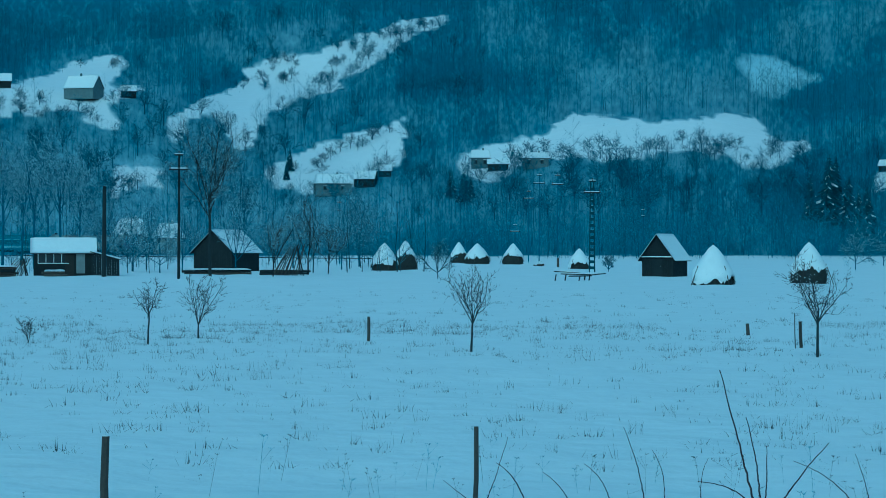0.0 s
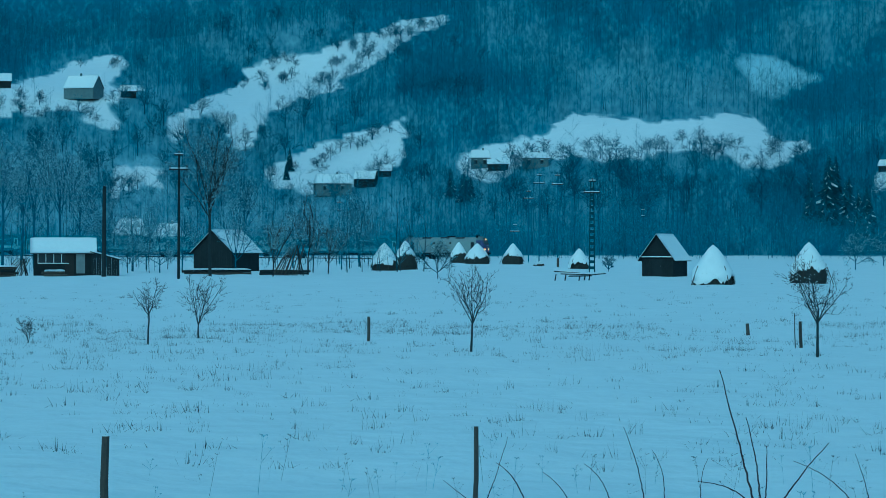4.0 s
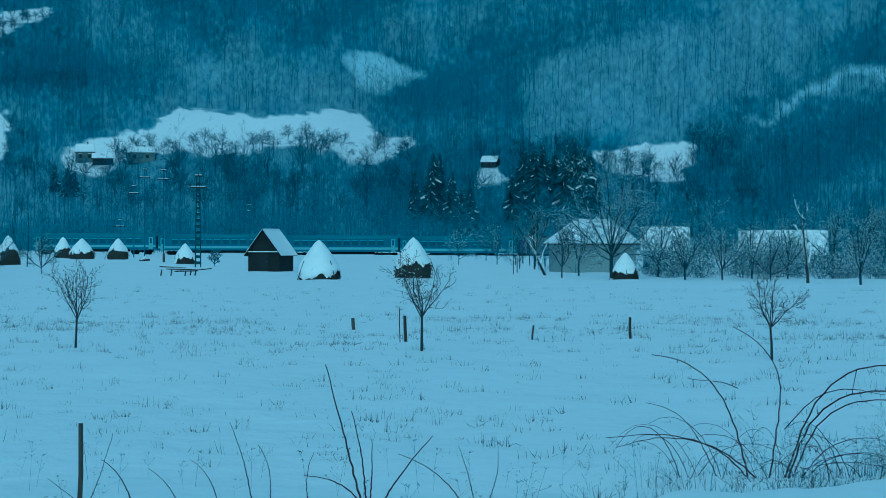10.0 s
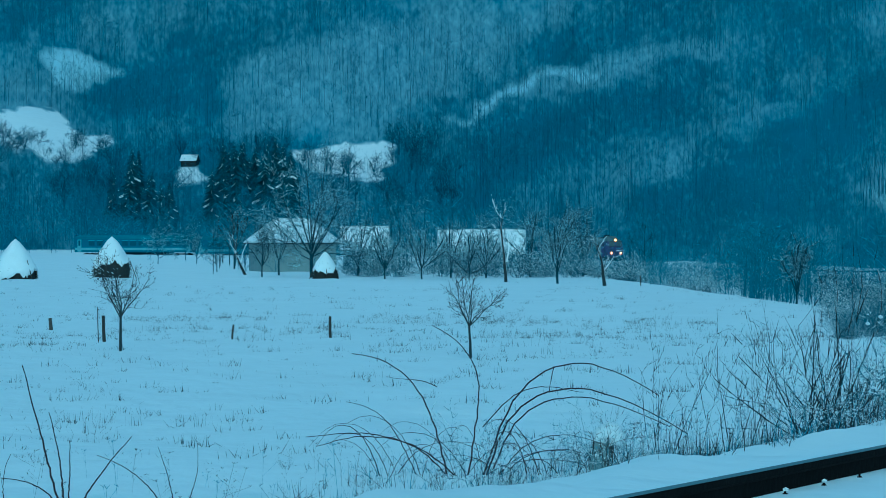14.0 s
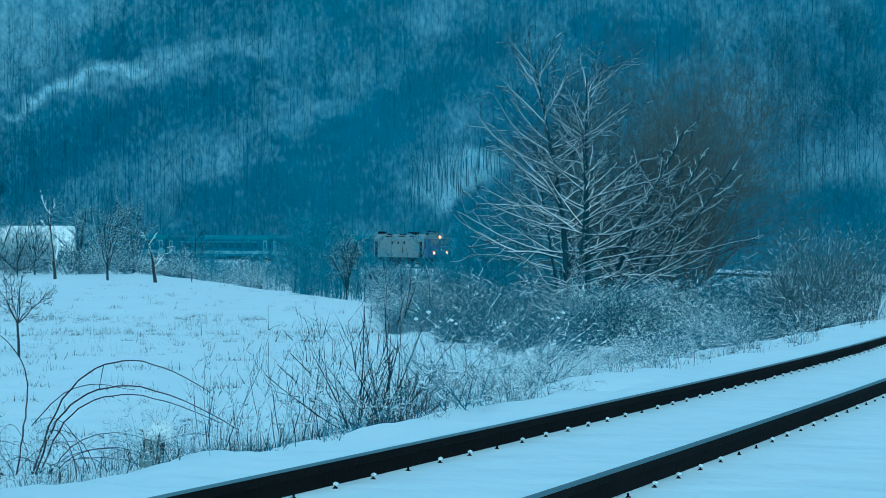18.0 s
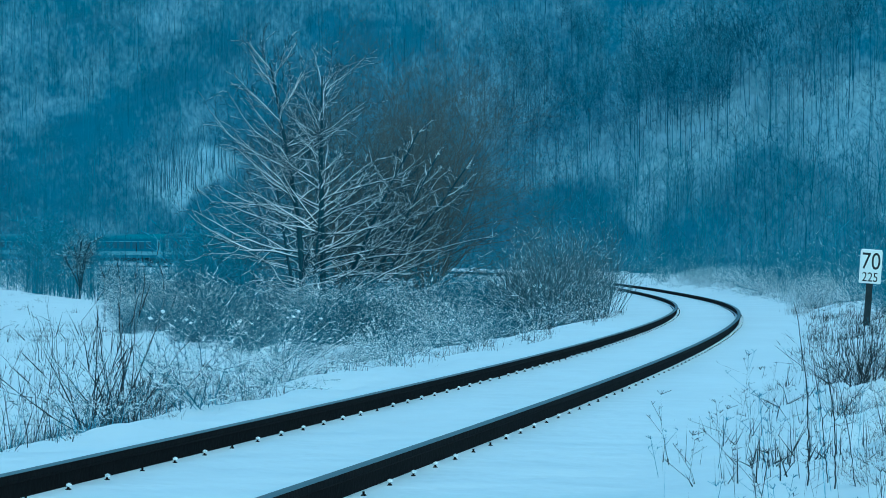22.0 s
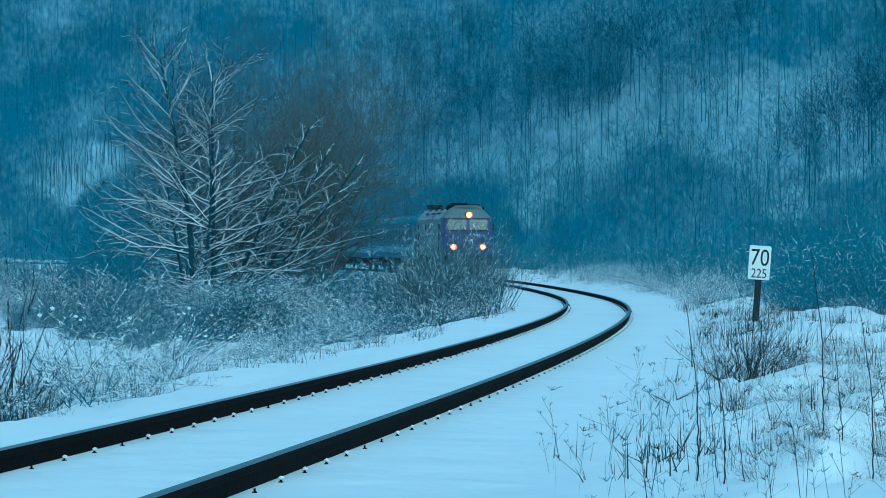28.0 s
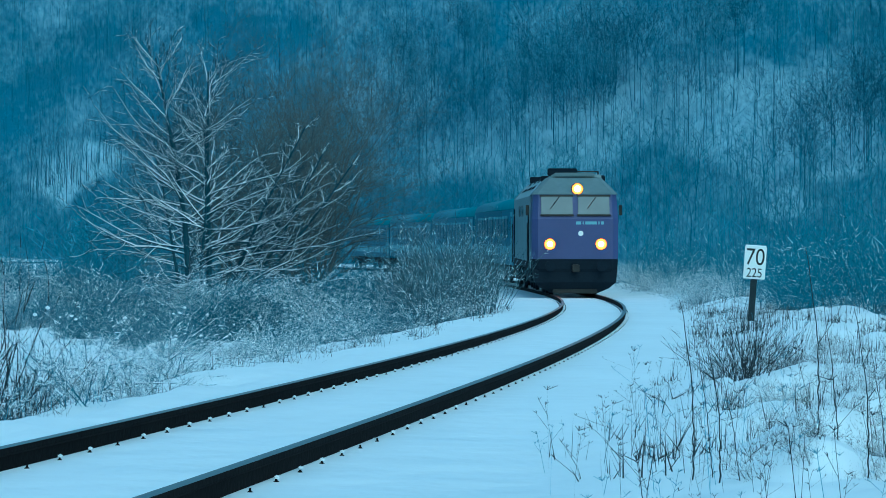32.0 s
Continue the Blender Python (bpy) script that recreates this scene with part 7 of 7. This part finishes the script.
def house(name, m, w, L, wall, rise, label, hip=0.35, mat_=None, windows=True, seed=1, chimney=True):
    """A plastered house with a hipped, snow-covered roof; the long side faces -y."""
    t = thing(name, m, label, "house", "houses round the valley")
    hw, hl = w / 2, L / 2
    part("wall", box(-hw, hw, -hl, hl, -0.4, wall, 0.02), mat_ or PLASTER, t)
    o, k = 0.35, hw * hip
    e = [(-hw - o, -hl - o, wall), (hw + o, -hl - o, wall), (hw + o, hl + o, wall), (-hw - o, hl + o, wall)]
    rl, rr = (-hw + k, 0, wall + rise), (hw - k, 0, wall + rise)
    bm = bmesh.new()
    vs = [bm.verts.new(p) for p in (*e, rl, rr)]
    low = [bm.verts.new((x, y, z - 0.08)) for x, y, z in e]
    for f in ((0, 1, 5, 4), (1, 2, 5), (2, 3, 4, 5), (3, 0, 4)):
        bm.faces.new([vs[i] for i in f])
    for i in range(4):
        bm.faces.new((vs[i], vs[(i + 1) % 4], low[(i + 1) % 4], low[i]))
    bm.faces.new(low)
    r = part("roof", bm, PLANK, t)
    up = 0.02
    faces = [(e[0], e[1], rr, rl), (e[2], e[3], rl, rr), (e[1], e[2], rr, rr), (e[3], e[0], rl, rl)]
    for i, (a, b, c, d) in enumerate(faces):
        part("snow", snow_slab(*[(p[0], p[1], p[2] + up) for p in (a, b, c, d)], 0.16, seed + i), None, r, "snow on the roof")
    if windows:
        n = max(2, int(w / 4.6))
        for i in range(n):
            x = -hw + w * (i + 0.5) / n
            win = part("window", box(x - 0.4, x + 0.4, -hl - 0.02, -hl + 0.02, wall * 0.4, wall * 0.82, 0.01), GLASSDARK, t)
            part("window_frame", box(x - 0.46, x + 0.46, -hl - 0.05, -hl - 0.022, wall * 0.82, wall * 0.88, 0.01), WHITE, win)
    if chimney:
        c = part("chimney", box(hw * 0.2, hw * 0.2 + 0.45, -0.3, 0.2, wall + rise * 0.6, wall + rise + 0.55, 0.02), WALLDARK, t)
        part("chimney_snow", box(hw * 0.2 - 0.02, hw * 0.2 + 0.47, -0.32, 0.22, wall + rise + 0.55, wall + rise + 0.68, 0.04), SNOWCAP, c)
    return t


house("farmhouse", yard(12.3, 190, 12), 5.6, 5.0, 2.1, 1.7, "pale plastered farmhouse with a snowy hipped roof behind bare trees", 0.55, PLASTER, windows=False, chimney=False)
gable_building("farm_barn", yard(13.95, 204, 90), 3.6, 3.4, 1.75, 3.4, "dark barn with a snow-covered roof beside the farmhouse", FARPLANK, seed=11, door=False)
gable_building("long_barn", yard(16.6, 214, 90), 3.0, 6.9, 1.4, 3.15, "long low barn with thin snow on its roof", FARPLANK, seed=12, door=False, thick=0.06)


def slope_spot(bearing, elevation):
    """Where the line of sight at that elevation meets the valley's slope."""
    r = np.arange(float(np.interp(bearing, FOOT_AT, FOOT)) - 20, 1200, 2.0)
    z = ground(r * math.sin(radians(bearing)), r * math.cos(radians(bearing)))
    k = int(np.argmax(np.degrees(np.arctan2(z - 2.3, r)) >= elevation))
    return float(r[k])


def hill_house(bearing, elevation, w, wall, rise, label, turn=0, kind="house", dark=False, seed=1):
    d = slope_spot(bearing, elevation)
    m = yard(bearing, d, turn, -0.2)
    if kind == "house":
        house("hill_house", m, w, w * 0.7, wall, rise, label, 0.06, WALLDARK if dark else GREYWALL, seed=seed)
    else:
        gable_building("hill_barn", m, w * 0.7, w, wall, wall + rise, label, PLANK, seed=seed, door=False, board=0.4)


gable_building("hill_house", yard(-8.1, slope_spot(-8.1, 3.3), 62, -0.2), 7.0, 10.0, 3.4, 7.2, "large pale house with a steep snowy roof high on the slope", GREYWALL, seed=2, door=False, board=0.4, chimney=True, group="houses round the valley")
hill_house(-7.1, 3.35, 4.5, 2.0, 1.6, "small dark outbuilding on the slope", 90, "barn", seed=3)
hill_house(-10.0, 3.55, 8.0, 2.2, 2.4, "snow-roofed barn at the meadow's edge", 90, "barn", seed=4)
hill_house(-2.5, 1.20, 9.5, 2.8, 2.6, "long pale house with a snowy roof in the orchard", 5, seed=5)
hill_house(-1.75, 1.35, 5.5, 2.2, 2.0, "small barn with a snowy roof above the house", 75, "barn", seed=6)
hill_house(-1.4, 1.58, 5.5, 1.8, 1.6, "small barn with a snowy roof above the house", 90, "barn", seed=7)
hill_house(0.85, 1.78, 5.0, 2.8, 2.2, "dark wooden house on the meadow's lower edge", 0, "house", True, 8)
hill_house(1.25, 1.72, 5.5, 1.8, 1.3, "low dark barn beside the wooden house", 90, "barn", seed=9)
hill_house(2.1, 1.80, 7.0, 2.4, 1.6, "pale house with a snowy roof behind trees", 0, "house", False, 10)
hill_house(10.0, 1.68, 4.0, 1.5, 1.4, "small dark barn with a white roof among spruces", 70, "barn", seed=11)
house("village_house", yard(-7.05, 512, 10, 1.6), 6.2, 5.2, 3.0, 3.2, "village house with a snowy roof among orchard trees", 0.35, windows=False, seed=13)
house("village_house", yard(-6.2, 520, -10, 1.2), 5.6, 5.2, 2.8, 3.0, "village house with a snowy roof among orchard trees", 0.35, windows=False, seed=14)


# ---- wood piles, racks, rubbish in the farmyard ----
def wood_pile(bearing, dist, length, height, turn, label, seed):
    t = thing("wood_pile", yard(bearing, dist, turn), label, "wood pile")
    rng = np.random.default_rng(seed)
    n = max(2, int(height / 0.2))
    for i in range(n):
        for k in range(3):
            z, y = 0.1 + i * 0.19, (k - 1) * 0.24 + rng.normal() * 0.03
            a, b = -length / 2 + rng.normal() * 0.12, length / 2 + rng.normal() * 0.12
            part("log", rod((a, y, z + rng.normal() * 0.02), (b, y + rng.normal() * 0.05, z), 0.11, 0.09, 7), OLDWOOD if rng.random() < 0.5 else PLANK, t)
    part("snow", snow_slab((-length / 2, -0.4, n * 0.19 + 0.02), (length / 2, -0.4, n * 0.19 + 0.02), (length / 2, 0.4, n * 0.19 + 0.02), (-length / 2, 0.4, n * 0.19 + 0.02), 0.14, seed), None, t, "snow on top of the logs")


wood_pile(-5.1, 214, 5.6, 0.42, 0, "long low stack of logs under snow", 1)
wood_pile(-3.6, 206, 3.8, 0.40, 4, "low stack of poles under snow", 2)
wood_pile(-9.9, 200, 2.0, 0.95, 0, "stack of firewood beside the shed", 3)
wood_pile(-8.75, 200, 1.6, 0.6, 0, "crate-like stack of boards under snow", 4)


def lean_poles(bearing, dist, many, length, fan, label, seed):
    t = thing("leaning_poles", yard(bearing, dist, 0), label, "poles")
    rng = np.random.default_rng(seed)
    for i in range(many):
        x = (i / (many - 1) - 0.5) * fan
        part("pole", rod((x - 0.5 + rng.normal() * 0.06, -0.5, 0), (x * 0.6 + 0.35 + rng.normal() * 0.08, 0.3, length * rng.uniform(0.85, 1.05)), 0.045, 0.03, 6), OLDWOOD, t)
    part("trestle_leg", rod((fan * 0.4, 0.6, 0), (fan * 0.25, 0.1, length), 0.06, 0.05, 7), PLANK, t)
    part("trestle_leg", rod((fan * 0.5, -0.6, 0), (fan * 0.25, 0.1, length), 0.06, 0.05, 7), PLANK, t)


lean_poles(-3.45, 201, 12, 2.4, 2.0, "row of thin poles leaning on a trestle", 1)
lean_poles(-9.55, 201, 9, 1.4, 1.5, "pale boards leaning in a heap beside the shed", 2)


def hay_rack():
    t = thing("broken_hay_rack", yard(3.05, 171.6, 8), "collapsed wooden hay rack with snowy boards", "rack")
    for i, (x0, x1, y, z, tilt) in enumerate(((-1.2, 0.9, -0.3, 0.42, 0.03), (-0.6, 1.0, 0.0, 0.3, -0.02), (-1.6, 0.2, 0.3, 0.52, 0.06), (0.3, 2.0, 0.2, 0.28, -0.1))):
        bm = box(x0, x1, y - 0.1, y + 0.1, z - 0.03, z + 0.03, 0.01)
        bmesh.ops.transform(bm, verts=bm.verts, matrix=pose(0, 0, 0, 0, math.degrees(tilt), 0))
        b = part("board", bm, PLANK, t)
        bm = box(x0, x1, y - 0.09, y + 0.09, z + 0.03, z + 0.11, 0.03)
        bmesh.ops.transform(bm, verts=bm.verts, matrix=pose(0, 0, 0, 0, math.degrees(tilt), 0))
        part("snow", bm, SNOWCAP, b)
    for x, y in ((-0.9, -0.3), (0.1, 0), (0.75, -0.2), (-1.5, 0.3), (0.5, 0.25)):
        part("leg", rod((x, y, -0.05), (x + 0.08, y, 0.42), 0.05, 0.04, 6), PLANK, t)


hay_rack()


# ---- power poles ----
def power_pole(bearing, dist, height, r, arm, label, ladder=False, arm_drop=1.1, turn=0, wood=DUSKBARK):
    t = thing("power_pole", yard(bearing, dist, turn, -0.1), label, "power pole", "power poles across the field")
    if ladder:
        for s in (-1, 1):
            part("side_rail", rod((s * r, 0, 0), (s * r * 0.6, 0, height), 0.07, 0.05, 6), DUSKBARK, t)
        for z in np.arange(0.5, height - 0.3, 0.55):
            k = r * (1 - 0.4 * z / height)
            rung = part("rung", box(-k, k, -0.05, 0.05, z - 0.13, z + 0.13, 0.01), DUSKBARK, t)
            part("snow", box(-k + 0.07, k - 0.07, -0.04, 0.03, z + 0.13, z + 0.15, 0.008), RIME, rung)
    else:
        part("pole", rod((0, 0, 0), (0.04, 0, height), r, r * 0.68, 10), wood, t)
    if arm:
        z = height - arm_drop
        a = part("crossarm", box(-arm / 2, arm / 2, -0.06, 0.06, z - 0.06, z + 0.06, 0.01), PLANK, t)
        part("snow", box(-arm / 2, arm / 2, -0.07, 0.07, z + 0.06, z + 0.15, 0.035), SNOWCAP, a, "snow along the crossarm")
        for x in (-arm / 2 + 0.08, arm / 2 - 0.08):
            part("insulator", rod((x, 0, z + 0.06), (x, 0, z + 0.3), 0.05, 0.035, 8), CONCRETE, a)
        part("top_insulator", rod((0.04, 0, height), (0.04, 0, height + 0.25), 0.06, 0.04, 8), CONCRETE, t)
        part("top_bracket", box(-0.3, 0.35, -0.06, 0.06, height - 0.1, height, 0.01), PLANK, t)
        part("bracket_snow", box(-0.3, 0.35, -0.07, 0.07, height, height + 0.08, 0.03), SNOWCAP, t)


power_pole(-5.98, 181.3, 9.0, 0.11, 1.35, "tall slim wooden power pole with a snowy crossarm", wood=PLANK)
power_pole(-7.65, 195.7, 7.1, 0.2, 0, "thick dark wooden pole beside the shed", wood=PLANK)
power_pole(3.38, 228.8, 8.4, 0.24, 1.5, "ladder-like concrete power pole with a snowy crossarm", True)
# far poles take the haze-coloured bark
power_pole(2.6, 300, 10.9, 0.085, 1.4, "far power pole with a snowy crossarm", wood=FARBARK)
power_pole(2.18, 335, 12.0, 0.085, 1.5, "far power pole with a snowy crossarm", wood=FARBARK)
power_pole(1.94, 372, 10.6, 0.085, 1.5, "far power pole with a snowy crossarm", wood=FARBARK)
power_pole(1.63, 400, 5.9, 0.085, 1.5, "far power pole with a snowy crossarm", wood=FARBARK)
power_pole(4.53, 420, 8.6, 0.085, 0.6, "slim far power pole", wood=FARBARK)
power_pole(-2.35, 330, 8.2, 0.085, 0.5, "slim far power pole among trees", wood=FARBARK)


def wires():
    x0, y0 = spot(-7.65, 195.7)
    x1, y1 = spot(-15, 190)
    for i, dz in enumerate((6.9, 6.45, 6.1)):
        t = np.linspace(0, 1, 25)
        c = np.stack([x0 + (x1 - x0) * t, y0 + (y1 - y0) * t + 0.1 * i, gz(x0, y0) + dz - 1.6 * t * (1 - t) * (0.6 + 0.5 * i)], 1)
        ob = new("power_cable", mesh_np("power_cable", *pipe(c, np.full(25, 0.014), 5), [FROST]))
        tagged(ob, "thin sagging power cable coated with frost", "cable", "power cables")


wires()


# ---- line-side sign and stump ----
def words(text, size):
    cu = bpy.data.curves.new("lettering", "FONT")
    cu.body, cu.size, cu.extrude, cu.align_x, cu.align_y = text, size, 0.002, "CENTER", "CENTER"
    ob = new("lettering", cu)
    bpy.context.view_layer.update()
    me = bpy.data.meshes.new_from_object(ob.evaluated_get(bpy.context.evaluated_depsgraph_get()))
    bpy.data.objects.remove(ob)
    me.materials.clear()
    me.materials.append(BLACK)
    return me


def line_sign():
    x, y = 28.75, 32.6
    t = thing("railway_sign", pose(x, y, gz(x, y) - 0.1, 0, 4, -41.4), "white enamel railway sign with black numbers on a wooden post", "sign")
    z = 1.78 - gz(x, y) + 0.1
    part("post", box(-0.055, 0.055, -0.02, 0.07, 0, z + 0.1, 0.012), PLANK, t)
    plate = part("plate", box(-0.185, 0.185, -0.045, -0.025, z - 0.28, z + 0.28, 0.008), WHITE, t, "white plate")
    for text, size, dz in (("70", 0.36, 0.085), ("225", 0.20, -0.18)):
        ob = part("lettering", words(text, size), None, plate, "black digits")
        ob.matrix_basis = pose(0, -0.048, z + dz, 90, 0, 0) @ Matrix.Diagonal((0.92, 1.12, 1, 1))
    part("snow", box(-0.18, 0.18, -0.05, -0.02, z + 0.28, z + 0.30, 0.008), SNOWCAP, t)


line_sign()


def stump():
    x, y = spot(19.3, 25.9)
    t = thing("stump", pose(x, y, gz(x, y) - 0.05, 3, 2, 0), "rotten pale stump under a thick cap of snow", "stump")
    v, f = lathe([(0.38, 0.02), (0.38, 0.085), (0.30, 0.10), (0.16, 0.105), (0.0, 0.13)], 26, 0.05, 4)
    part("wood", mesh_np("wood", v, f, [PLASTER], smooth=True), None, t)
    rng = np.random.default_rng(12)
    a, z = rng.random(26) * 6.283, rng.uniform(0.02, 0.3, 26)
    p0 = np.stack([np.cos(a) * 0.11, np.sin(a) * 0.11, z], 1)
    tagged(part("torn_bark", mesh_np("torn_bark", *thorns(p0, p0 * [1.08, 1.08, 1] + [0, 0, 0.16], np.full(26, 0.02), rng), [OLDWOOD]), None, t), kind="stuff")
    v, f = lathe([(0.53, 0.0), (0.515, 0.07), (0.48, 0.13), (0.43, 0.17), (0.37, 0.18), (0.33, 0.14)], 26, 0.09, 6)
    part("snow", mesh_np("snow", v + [0.09, 0, 0], f, [SNOWCAP], smooth=True), None, t, "thick cap of snow")


stump()


def motions():
    times = [i * 0.8 for i in range(41)]
    walk(loco, [(t, ride(head_at(t), 17.2, 4.6)) for t in times])
    for i, c in enumerate(coaches):
        walk(c, [(t, ride(head_at(t) + 17.2 + 24.8 * i, 24.8, 8.8)) for t in times])


motions()
